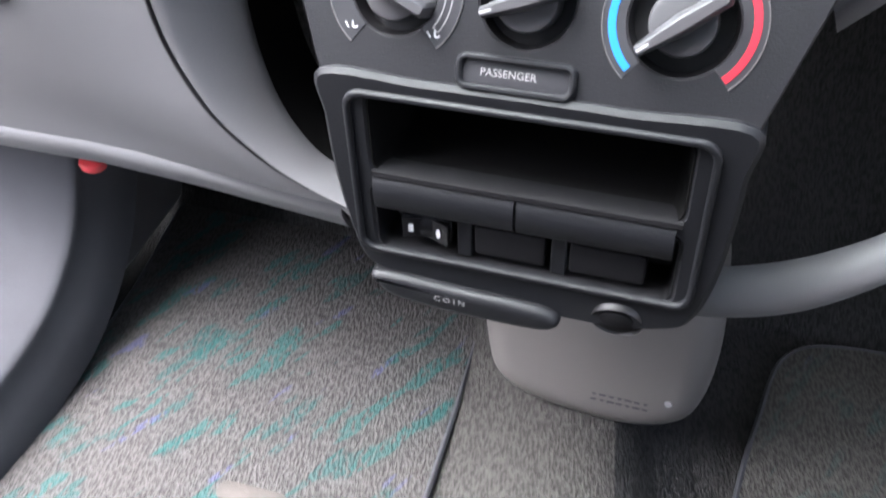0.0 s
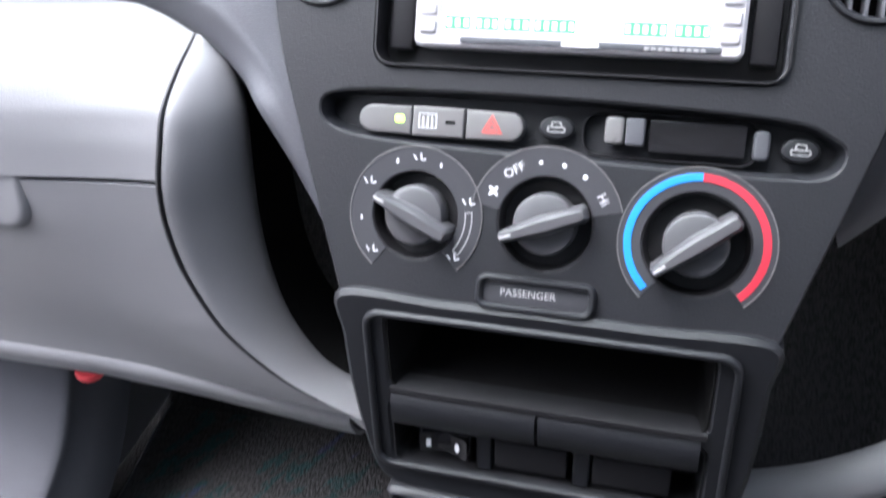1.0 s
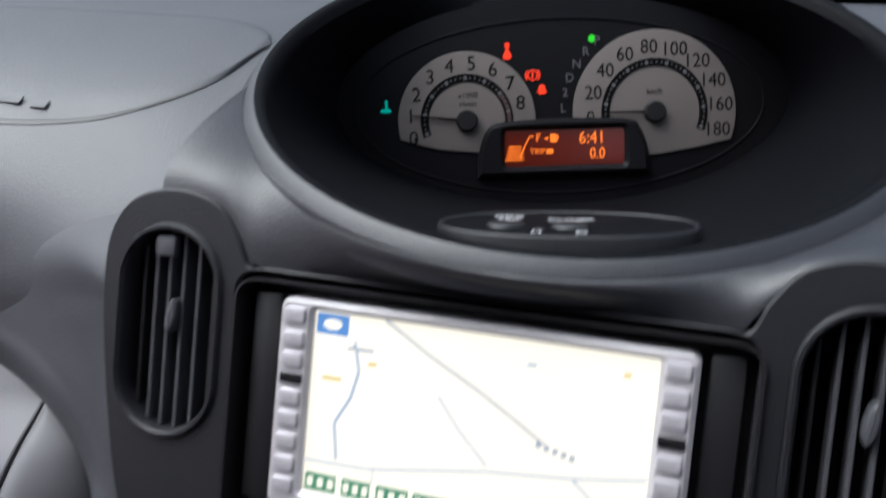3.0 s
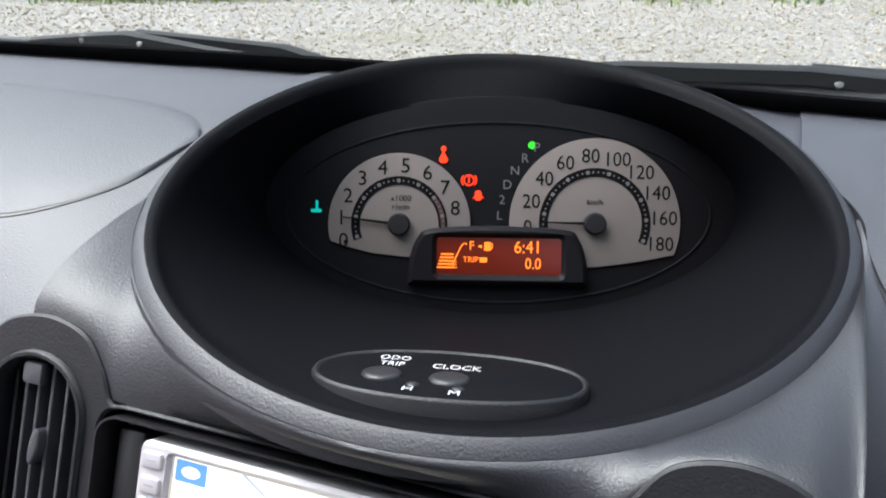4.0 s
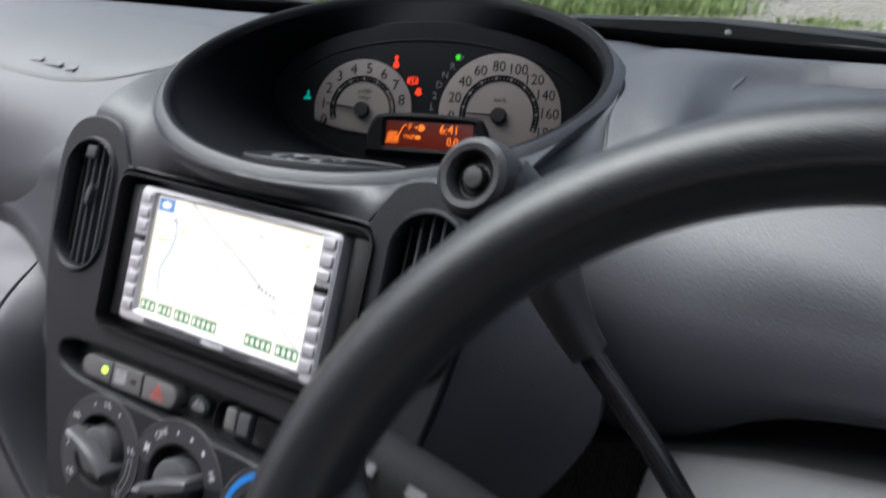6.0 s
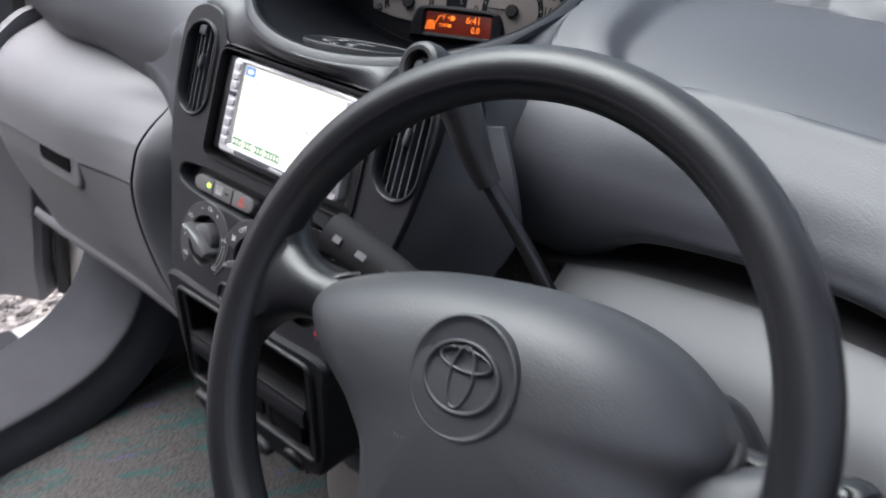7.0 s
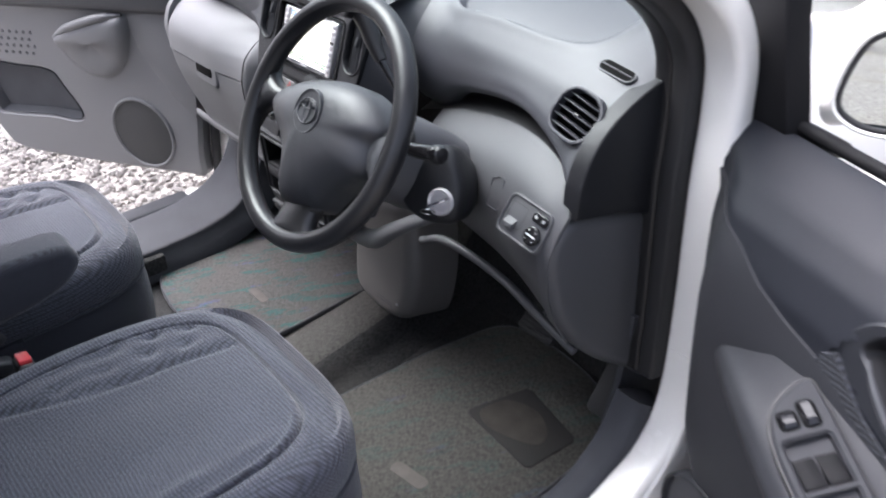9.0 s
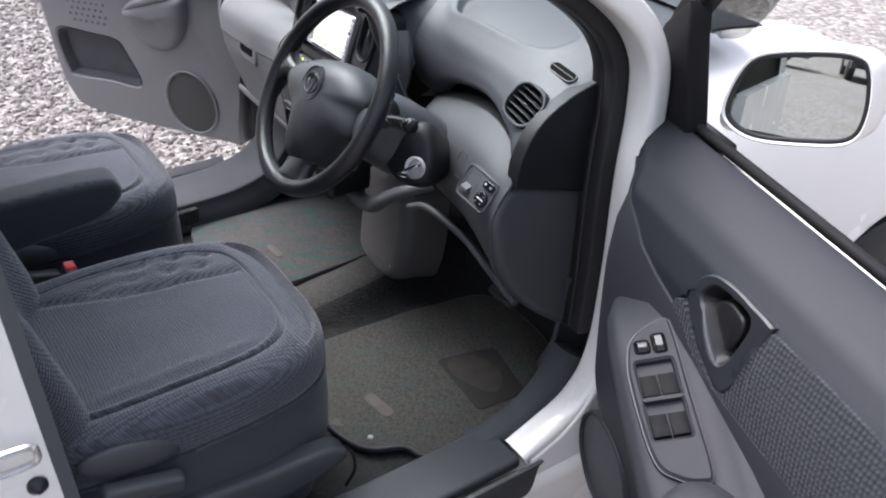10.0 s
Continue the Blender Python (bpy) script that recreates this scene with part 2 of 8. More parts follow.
INKBLACK = material("black_print", (0.004, 0.004, 0.004), 0.8, vary=0.03, spec=0.05)
BLUE = material("blue_print", (0.012, 0.17, 0.50), 0.5, vary=0.05)
RED = material("red_print", (0.33, 0.016, 0.03), 0.5, vary=0.05)
REDPLASTIC = material("red_plastic", (0.70, 0.05, 0.06), 0.4, vary=0.05)


def cloth(name, colour, cell, rough=0.9, depth=0.0015, vary=0.25, axes=((1.0, 0.05, 0.72), (-0.05, 1.0, 0.72)), sheen=0.25):
    """Woven seat cloth: a fine grid of cells over a soft variation."""
    m = bpy.data.materials.new(name)
    m.use_nodes = True
    t = m.node_tree
    b = t.nodes["Principled BSDF"]
    b.inputs["Roughness"].default_value = rough
    b.inputs["Sheen Weight"].default_value = sheen
    co = t.nodes.new("ShaderNodeTexCoord")
    v = t.nodes.new("ShaderNodeTexVoronoi")
    v.inputs["Scale"].default_value, v.inputs["Randomness"].default_value = 1.0 / cell, 0.25
    flat = t.nodes.new("ShaderNodeCombineXYZ")
    for k, axis in enumerate(axes):
        dot = t.nodes.new("ShaderNodeVectorMath")
        dot.operation = "DOT_PRODUCT"
        dot.inputs[1].default_value = axis
        t.links.new(co.outputs["Object"], dot.inputs[0])
        t.links.new(dot.outputs["Value"], flat.inputs[k])
    v.voronoi_dimensions = "2D"
    t.links.new(flat.outputs[0], v.inputs["Vector"])
    n = t.nodes.new("ShaderNodeTexNoise")
    n.inputs["Scale"].default_value, n.inputs["Detail"].default_value = 9, 5
    t.links.new(co.outputs["Object"], n.inputs["Vector"])
    mx = t.nodes.new("ShaderNodeMix")
    mx.data_type = "RGBA"
    mx.inputs[6].default_value = (*[c * (1 - vary) for c in colour], 1)
    mx.inputs[7].default_value = (*[c * (1 + vary) for c in colour], 1)
    t.links.new(n.outputs["Fac"], mx.inputs[0])
    r = t.nodes.new("ShaderNodeMapRange")
    r.inputs[1].default_value, r.inputs[2].default_value, r.inputs[3].default_value, r.inputs[4].default_value = 0.1, 0.6, 1.40, 0.34
    t.links.new(v.outputs["Distance"], r.inputs[0])
    mu = t.nodes.new("ShaderNodeMix")
    mu.data_type, mu.blend_type = "RGBA", "MULTIPLY"
    mu.inputs[0].default_value = 1.0
    t.links.new(mx.outputs[2], mu.inputs[6])
    t.links.new(r.outputs[0], mu.inputs[7])
    t.links.new(mu.outputs[2], b.inputs["Base Color"])
    bp = t.nodes.new("ShaderNodeBump")
    bp.inputs["Strength"].default_value, bp.inputs["Distance"].default_value, bp.invert = 0.8, depth, True
    t.links.new(v.outputs["Distance"], bp.inputs["Height"])
    t.links.new(bp.outputs[0], b.inputs["Normal"])
    return m


def mat_carpet(name, base, streaks):
    """Ribbed floor-mat pile with slanting teal and violet flecks; streaks 0..1 for how fresh they are."""
    m = bpy.data.materials.new(name)
    m.use_nodes = True
    t = m.node_tree
    b = t.nodes["Principled BSDF"]
    b.inputs["Roughness"].default_value = 0.95
    b.inputs["Specular IOR Level"].default_value = 0.2
    co = t.nodes.new("ShaderNodeTexCoord")

    def noise_at(rot, scale, size, detail=3, seed=0.0):
        mp = t.nodes.new("ShaderNodeMapping")
        mp.vector_type = "TEXTURE"
        mp.inputs["Rotation"].default_value = (0, 0, radians(rot))
        mp.inputs["Scale"].default_value = (1 / scale[0], 1 / scale[1], 1)
        mp.inputs["Location"].default_value = (seed, seed * 0.7, 0)
        t.links.new(co.outputs["Object"], mp.inputs["Vector"])
        n = t.nodes.new("ShaderNodeTexNoise")
        n.inputs["Scale"].default_value, n.inputs["Detail"].default_value = size, detail
        t.links.new(mp.outputs[0], n.inputs["Vector"])
        return n.outputs["Fac"]

    def ramp(src, lo, hi, top=1.0):
        r = t.nodes.new("ShaderNodeMapRange")
        r.inputs[1].default_value, r.inputs[2].default_value, r.inputs[4].default_value = lo, hi, top
        t.links.new(src, r.inputs[0])
        return r.outputs[0]

    def over(fac, a, colour):
        x = t.nodes.new("ShaderNodeMix")
        x.data_type = "RGBA"
        t.links.new(fac, x.inputs[0])
        if isinstance(a, tuple):
            x.inputs[6].default_value = (*a, 1)
        else:
            t.links.new(a, x.inputs[6])
        x.inputs[7].default_value = (*colour, 1)
        return x.outputs[2]

    pile = noise_at(12, (3.4, 1.0), 115, 2)
    col = over(ramp(pile, 0.36, 0.60), tuple(c * 0.62 for c in base), tuple(c * 1.20 for c in base))
    fleck = noise_at(0, (1, 1), 700, 2, 3.0)
    col = over(ramp(fleck, 0.62, 0.75, 0.5), col, tuple(min(c * 1.5, 1) for c in base))
    if streaks:
        broken = noise_at(12, (2.6, 1.0), 80, 3, 9.0)
        for seed, colour, lo in ((1.7, (0.013, 0.095, 0.088), 0.575), (7.3, (0.016, 0.075, 0.072), 0.59), (4.1, (0.070, 0.075, 0.160), 0.655)):
            st = noise_at(-24, (4.2, 1.0), 9.5, 2.5, seed)
            mul = t.nodes.new("ShaderNodeMath")
            mul.operation = "MULTIPLY"
            t.links.new(ramp(st, lo, lo + 0.035, streaks), mul.inputs[0])
            t.links.new(ramp(broken, 0.36, 0.50), mul.inputs[1])
            col = over(mul.outputs[0], col, colour)
    wear = noise_at(0, (1, 1), 5, 4, 5.0)
    col = over(ramp(wear, 0.55, 0.8, 0.35), col, (0.085, 0.078, 0.068))
    t.links.new(col, b.inputs["Base Color"])
    bp = t.nodes.new("ShaderNodeBump")
    bp.inputs["Strength"].default_value, bp.inputs["Distance"].default_value = 1.0, 0.004
    t.links.new(pile, bp.inputs["Height"])
    t.links.new(bp.outputs[0], b.inputs["Normal"])
    return m


def island(name, low, high, rough=0.85):
    """Colour that differs from piece to piece of one joined mesh."""
    m = bpy.data.materials.new(name)
    m.use_nodes = True
    t = m.node_tree
    b = t.nodes["Principled BSDF"]
    b.inputs["Roughness"].default_value = rough
    g = t.nodes.new("ShaderNodeNewGeometry")
    r = t.nodes.new("ShaderNodeValToRGB")
    r.color_ramp.elements[0].color, r.color_ramp.elements[1].color = (*low, 1), (*high, 1)
    t.links.new(g.outputs["Random Per Island"], r.inputs[0])
    n = t.nodes.new("ShaderNodeTexNoise")
    n.inputs["Scale"].default_value = 130
    x = t.nodes.new("ShaderNodeMix")
    x.data_type, x.blend_type = "RGBA", "MULTIPLY"
    x.inputs[0].default_value = 0.45
    t.links.new(r.outputs[0], x.inputs[6])
    t.links.new(n.outputs["Fac"], x.inputs[7])
    t.links.new(x.outputs[2], b.inputs["Base Color"])
    return m


SEAT = cloth("seat_mesh_cloth", (0.060, 0.065, 0.086), 0.0050, depth=0.0026)
SEATPLAIN = cloth("seat_plain_cloth", (0.034, 0.037, 0.050), 0.0016, depth=0.0006)
DOORCLOTH = cloth("door_cloth", (0.0185, 0.021, 0.028), 0.0062, depth=0.0025, vary=0.12, axes=((1.0, 0.05, 0.12), (-0.12, 0.05, 1.0)), sheen=0.05)
MAT_P = mat_carpet("passenger_mat_pile", (0.076, 0.073, 0.070), 0.62)
MAT_D = mat_carpet("driver_mat_pile", (0.066, 0.063, 0.057), 0.16)
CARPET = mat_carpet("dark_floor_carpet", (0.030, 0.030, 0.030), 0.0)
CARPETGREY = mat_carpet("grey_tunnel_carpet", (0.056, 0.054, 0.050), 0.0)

# ---- ground ----
def holed(outer, holes, z0, z1, bevel=0.0012):
    """A panel with openings, front face at z1, rounded lips."""
    bm = bmesh.new()
    edges = []
    for pts, s in [(outer, 1)] + [(h, -1) for h in holes]:
        mid, top = lift(pts, z1 - bevel), lift(inset(pts, bevel * s), z1)
        low = lift(pts, z0)
        rows = [[bm.verts.new(p) for p in r] for r in (low, mid, top)]
        n = len(pts)
        for a, b in zip(rows, rows[1:]):
            for i in range(n):
                bm.faces.new((a[i], a[(i + 1) % n], b[(i + 1) % n], b[i]))
        for i in range(n):
            edges.append(bm.edges.get((rows[2][i], rows[2][(i + 1) % n])))
    bmesh.ops.triangle_fill(bm, use_beauty=True, use_dissolve=False, edges=edges, normal=(0, 0, 1))
    return bm


def gravel_material():
    m = bpy.data.materials.new("gravel")
    m.use_nodes = True
    t = m.node_tree
    b = t.nodes["Principled BSDF"]
    b.inputs["Roughness"].default_value = 0.85
    co = t.nodes.new("ShaderNodeTexCoord")
    v = t.nodes.new("ShaderNodeTexVoronoi")
    v.inputs["Scale"].default_value = 38
    t.links.new(co.outputs["Object"], v.inputs["Vector"])
    r = t.nodes.new("ShaderNodeValToRGB")
    r.color_ramp.elements[0].color, r.color_ramp.elements[1].color = (0.09, 0.085, 0.079, 1), (0.28, 0.26, 0.236, 1)
    e = r.color_ramp.elements.new(0.5)
    e.color = (0.17, 0.158, 0.144, 1)
    bw = t.nodes.new("ShaderNodeSeparateColor")
    t.links.new(v.outputs["Color"], bw.inputs[0])
    t.links.new(bw.outputs[0], r.inputs[0])
    n = t.nodes.new("ShaderNodeTexNoise")
    n.inputs["Scale"].default_value, n.inputs["Detail"].default_value = 0.55, 7
    t.links.new(co.outputs["Object"], n.inputs["Vector"])
    rp = t.nodes.new("ShaderNodeMapRange")
    rp.inputs[1].default_value, rp.inputs[2].default_value, rp.inputs[4].default_value = 0.5, 0.68, 0.7
    t.links.new(n.outputs["Fac"], rp.inputs[0])
    mx = t.nodes.new("ShaderNodeMix")
    mx.data_type = "RGBA"
    mx.inputs[7].default_value = (0.14, 0.126, 0.09, 1)
    t.links.new(rp.outputs[0], mx.inputs[0])
    t.links.new(r.outputs[0], mx.inputs[6])
    t.links.new(mx.outputs[2], b.inputs["Base Color"])
    bp = t.nodes.new("ShaderNodeBump")
    bp.inputs["Strength"].default_value, bp.inputs["Distance"].default_value = 1.0, 0.015
    bp.invert = True
    t.links.new(v.outputs["Distance"], bp.inputs["Height"])
    t.links.new(bp.outputs[0], b.inputs["Normal"])
    return m


GRAVEL = gravel_material()
bm = bmesh.new()
bmesh.ops.create_grid(bm, x_segments=60, y_segments=60, size=900)
ground = part("ground", bm, GRAVEL)
tagged(ground, "pale grey gravel yard with sparse weeds", "gravel", kind="structure")

# ---- the car's shell ----
FLOOR_Z = 0.285
body = thing("car_body", "white compact car body with both front doors open", "car", kind="structure")
# floor pan rising to the toe board
prof = spline([(-1.9, FLOOR_Z - 0.01), (-0.6, FLOOR_Z - 0.01), (0.18, FLOOR_Z - 0.01), (0.30, FLOOR_Z + 0.02), (0.44, FLOOR_Z + 0.20), (0.50, FLOOR_Z + 0.5)], 30)
rows = [[(x, y, z) for y, z in prof] for x in np.linspace(-0.70, 0.70, 25)]
part("floor_pan", sheet(rows, 0.02), CARPET, body, "dark carpeted floor and toe board")
# plain closing wall, coloured near-black so the depth behind it reads unlit
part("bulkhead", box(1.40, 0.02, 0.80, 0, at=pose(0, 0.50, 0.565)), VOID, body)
hump = smooth_rows([[(x - 0.16 * (y if y > -0.3 else -0.3) - 0.02, y, FLOOR_Z - 0.012 + h * k) for x, h in ((-0.13, 0.0), (-0.085, 0.08), (-0.04, 0.45), (0.02, 0.85), (0.085, 1.0), (0.118, 0.72), (0.142, 0.30), (0.180, 0.0))] for y, k in ((-1.2, 0.066), (-0.3, 0.062), (-0.12, 0.060), (0.03, 0.060), (0.14, 0.070), (0.28, 0.10), (0.45, 0.22))], 20, 30)
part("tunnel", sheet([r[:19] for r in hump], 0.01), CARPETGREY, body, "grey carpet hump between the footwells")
# same carpet as the top; the darker material paints the side's shade
part("tunnel_shaded_side", sheet([r[18:] for r in hump], 0.01), CARPET, body, "shaded side of the carpet hump, painted darker")


def run(path, section, samples=60, wide=(1, 0, 0)):
    """A constant section carried along a line: section in (across, out), across along `wide`."""
    rows = spline(path, samples)
    w = Vector(wide)
    loops = []
    for i, p in enumerate(rows):
        a, b = Vector(rows[max(i - 1, 0)]), Vector(rows[min(i + 1, len(rows) - 1)])
        t = (b - a).normalized()
        out = t.cross(w).normalized()
        loops.append([tuple(Vector(p) + w * u + out * v) for u, v in section])
    return loft(loops)


JAMB = [(0, -1.0, 0.375), (0, -0.25, 0.375), (0, -0.06, 0.395), (0, 0.06, 0.45), (0, 0.115, 0.53), (0, 0.136, 0.68), (0, 0.146, 0.86), (0, 0.158, 0.97), (0, 0.150, 1.06), (-0.005, 0.090, 1.14), (-0.03, -0.06, 1.245), (-0.09, -0.36, 1.45), (-0.13, -0.55, 1.55)]


def jamb(x, s, name, section, dy=0.0, dz=0.0, mat=None, label="", path=None):
    pts = [(x + s * a, b + dy, c + dz) for a, b, c in (path or JAMB)]
    return part(name, run(pts, [(s * u, v) for u, v in (spline(section, 30, True) if len(section) < 9 else section)]), mat, body, label)


# out is forward and down from the opening's edge
SEALED = [(0, 0.126, 0.565), (0, 0.131, 0.62)] + JAMB[5:]
jamb(0.7730, 1, "door_frame", rrect(0.058, 0.040, 0.012, 4, 0.0, 0.004), 0.0, 0.0, WHITEPAINT, path=JAMB[2:])
jamb(0.7315, 1, "door_seal", rrect(0.028, 0.034, 0.006, 3, 0.0, -0.020), 0.0, 0.0, RUBBER, "black rubber door seal", SEALED)
jamb(0.7045, 1, "door_seal", rrect(0.027, 0.030, 0.006, 3, 0.0, -0.022), 0.0, 0.0, BLACK, "black rubber door seal", SEALED)
jamb(-0.728, -1, "door_frame", rrect(0.044, 0.046, 0.014, 4, 0.0, 0.004), 0.05, -0.068, WHITEPAINT)
jamb(-0.665, -1, "door_seal", rrect(0.016, 0.030, 0.005, 3, 0.0, -0.004), 0.05, -0.045, RUBBER, "black rubber door seal", JAMB[3:])
# sill trims and carpeted inner walls
LOWPATH = [(0, -1.0, 0.398), (0, -0.30, 0.398), (0, -0.08, 0.410), (0, 0.02, 0.455), (0, 0.075, 0.53), (0, 0.10, 0.62), (0, 0.108, 0.72)]
jamb(0.730, 1, "sill_trim", [(-0.040, 0.10), (-0.036, 0.006), (-0.022, -0.004), (0.0, -0.006), (0.010, -0.003), (0.016, 0.006), (0.015, 0.03)], 0.0, 0.0, SILLTRIM, "dark grey door sill trim", LOWPATH[:5])
corner = spline([(-0.052, 0.398), (-0.040, 0.402), (0.015, 0.425), (0.072, 0.475), (0.103, 0.545), (0.113, 0.62)], 24) + [(0.165, 0.62), (0.165, 0.25), (-0.062, 0.25), (-0.066, 0.33)]
part("sill_corner", plate(corner, -0.05, 0.0, 0.006), WHITEPAINT, body, "white painted sill corner", pose(0.806, 0, 0) @ Matrix(((0, 0, 1, 0), (1, 0, 0, 0), (0, 1, 0, 0), (0, 0, 0, 1))))
scuff = [(-0.040, 0.0), (-0.68, 0.0)] + [(-0.68, -0.060)] + spline([(-0.10, -0.062), (-0.075, -0.060), (-0.062, -0.046), (-0.052, -0.012), (-0.046, -0.002)], 14)
part("sill_plate", box(0.100, 0.60, 0.022, 0.008, 3, pose(0.752, -0.37, 0.401)), GREYDARK, body, "grey scuff plate")
part("scuff_flange", plate(scuff, -0.004, 0.004, 0.003), GREYDARK, body, "grey outer lip of the scuff plate", pose(0.822, 0, 0.408) @ Matrix(((0, 0, 1, 0), (1, 0, 0, 0), (0, 1, 0, 0), (0, 0, 0, 1))))
jamb(-0.560, -1, "sill_trim", [(-0.060, 0.08), (-0.052, 0.012), (-0.035, -0.004), (0.06, -0.010), (0.128, -0.004), (0.150, 0.016), (0.142, 0.06)], 0.02, -0.045, SILLTRIM, "grey passenger door sill trim", LOWPATH)
part("sill_plate", box(0.060, 0.95, 0.022, 0.008, 3, pose(-0.716, -0.52, 0.353)), SILLTRIM, body, "grey passenger scuff plate")
for x, y, n, top in ((0.672, -0.38, 1.5, 0.36), (-0.505, -0.68, 0.95, 0.345)):
    part("sill_carpet", box(0.03, n, 0.16, 0.006, 2, pose(x, y, top - 0.08)), CARPET, body)
for s in (-1, 1):
    part("rocker_panel", box(0.07, 1.25, 0.20, 0.025, 4, pose(s * 0.785 if s > 0 else -0.752, -0.36, 0.262 if s > 0 else 0.243)), WHITEPAINT, body, "white painted outer sill")
# roof, pillars and rear shell that close the cabin
HEADLINER = material("headliner", (0.45, 0.44, 0.42), 0.9, grain=0.4, grain_scale=300)
rows = smooth_rows([[(x, y, 1.625 - 0.05 * (x / 0.6) ** 2 - dz) for x in np.linspace(-0.62, 0.62, 9)] for y, dz in ((-0.50, 0.03), (-0.8, 0.0), (-1.3, 0.0), (-2.0, 0.02), (-2.4, 0.06))], 14, 17)
part("roof", sheet(rows, 0.05), WHITEPAINT, body)
part("headliner", sheet([[(x, y, z - 0.055) for x, y, z in r] for r in rows], 0.01), HEADLINER, body)
for s in (-1, 1):
    part("centre_pillar", loft([[(s * (x + lean), y, z) for x, y in ((0.655, -0.745), (0.735, -0.745), (0.757, -0.735), (0.757, -0.93), (0.655, -0.93))] for z, lean in ((0.30, 0.0), (0.9, 0.0), (1.25, -0.04), (1.57, -0.12))]), WHITEPAINT, body)
    part("pillar_trim", loft([[(s * (x + lean), y, z) for x, y in ((0.655, -0.725), (0.700, -0.718), (0.720, -0.738), (0.70, -0.94), (0.655, -0.94))] for z, lean in ((0.30, 0.0), (0.9, 0.0), (1.25, -0.04), (1.57, -0.12))]), GREY, body)
    part("rear_side", sheet([[(s * x, y, z) for y in np.linspace(-2.5, -0.93, 10)] for x, z in ((0.80, 0.2), (0.82, 0.55), (0.80, 0.93))], 0.03, (-s, 0, 0)), WHITEPAINT, body)
    part("rear_pillar", loft([[(s * x, y, z) for x, y in ((0.60 + w, -2.5), (0.66 + w, -2.5), (0.66 + w, -2.2), (0.60 + w, -2.2))] for z, w in ((0.9, 0.12), (1.57, 0.0))]), WHITEPAINT, body)
# unseen rear panes, added with a dark tint to cut light from behind
TINTED = pane("light_dimming_glass", 0.05, (0.22, 0.24, 0.23))
for s in (-1, 1):
    part("rear_side_window", sheet([[(s * x, y, z) for y in np.linspace(-2.30, -0.92, 8)] for x, z in ((0.775, 0.92), (0.73, 1.20), (0.645, 1.58))], 0.004, (-s, 0, 0)), TINTED, body, "unseen rear side glass, tinted to dim the cabin")
part("rear_window", sheet([[(x, y, z) for x in np.linspace(-0.62, 0.62, 8)] for y, z in ((-2.47, 0.93), (-2.46, 1.2), (-2.40, 1.56))], 0.004, (0, 1, 0)), TINTED, body, "unseen rear glass, tinted to dim the cabin")
part("tailgate", box(1.56, 0.05, 0.75, 0.02, 2, pose(0, -2.48, 0.57)), WHITEPAINT, body)
part("rear_bench", box(1.20, 0.5, 0.5, 0.06, 3, pose(0, -1.75, 0.52)), SEATPLAIN, body)
# striker plate and latch dot on the centre pillar
latch = part("striker", tube([(0.757, -0.800, 0.786), (0.772, -0.795, 0.786), (0.774, -0.752, 0.784), (0.774, -0.746, 0.772), (0.774, -0.752, 0.760), (0.772, -0.795, 0.758), (0.757, -0.800, 0.758)], 0.0045, 8), CHROME, body, "bright metal door striker loop")
part("door_switch", turned([(0.012, 0), (0.012, 0.008), (0.008, 0.012), (0.004, 0.018), (0.0005, 0.018)], 20, pose(0.754, -0.757, 0.713) @ pose(0, 0, 0, 0, 90, 0)), BLACK, body)

# ---- dashboard ----
dash = thing("dashboard", "dark grey moulded dashboard with a central instrument bowl", "dashboard")


def smooth_step(v, a, b):
    f = min(max((v - a) / (b - a), 0.0), 1.0)
    return f * f * (3 - 2 * f)


def grid_of(sections, n_rows, n_pts):
    return smooth_rows([[(x, y, z) for y, z in p] for x, p in sections], n_rows, n_pts)


P_LEFT = [(0.48, 1.022), (0.36, 1.040), (0.23, 1.044), (0.15, 1.03), (0.10, 0.995), (0.085, 0.95), (0.09, 0.915), (0.11, 0.895), (0.19, 0.88)]
P_MID = [(0.48, 1.028), (0.36, 1.042), (0.23, 1.044), (0.14, 1.026), (0.085, 0.99), (0.062, 0.945), (0.060, 0.912), (0.080, 0.890), (0.15, 0.88)]
P_NEAR = [(0.48, 1.030), (0.36, 1.042), (0.24, 1.042), (0.15, 1.022), (0.09, 0.985), (0.064, 0.94), (0.060, 0.90), (0.072, 0.870), (0.14, 0.85)]
P_TURN = [(0.48, 1.030), (0.36, 1.042), (0.245, 1.041), (0.155, 1.020), (0.098, 0.988), (0.066, 0.960), (0.055, 0.934), (0.050, 0.900), (0.090, 0.885)]
P_IN = [(0.48, 1.032), (0.36, 1.042), (0.25, 1.038), (0.165, 1.014), (0.090, 0.988), (0.050, 0.965), (0.040, 0.940), (0.036, 0.915), (0.085, 0.885)]
PTOP = grid_of([(-0.69, P_LEFT), (-0.55, P_MID), (-0.42, P_MID), (-0.31, P_NEAR), (-0.235, P_TURN), (-0.170, P_IN)], 50, 60)
part("passenger_top", sheet(PTOP, 0.006, (0, 0.6, -0.8)), DASH, dash)


def top_z(x, y):
    """Height of the passenger side skin at x, y."""
    xs = [r[0][0] for r in PTOP]
    i = min(max(int(np.searchsorted(xs, x)) - 1, 0), len(xs) - 2)
    f = (x - xs[i]) / (xs[i + 1] - xs[i])
    zz = []
    for r in PTOP[i:i + 2]:
        pts = [p for p in r if p[2] > 0.97][::-1]
        zz.append(float(np.interp(y, [p[1] for p in pts], [p[2] for p in pts])))
    return zz[0] * (1 - f) + zz[1] * f


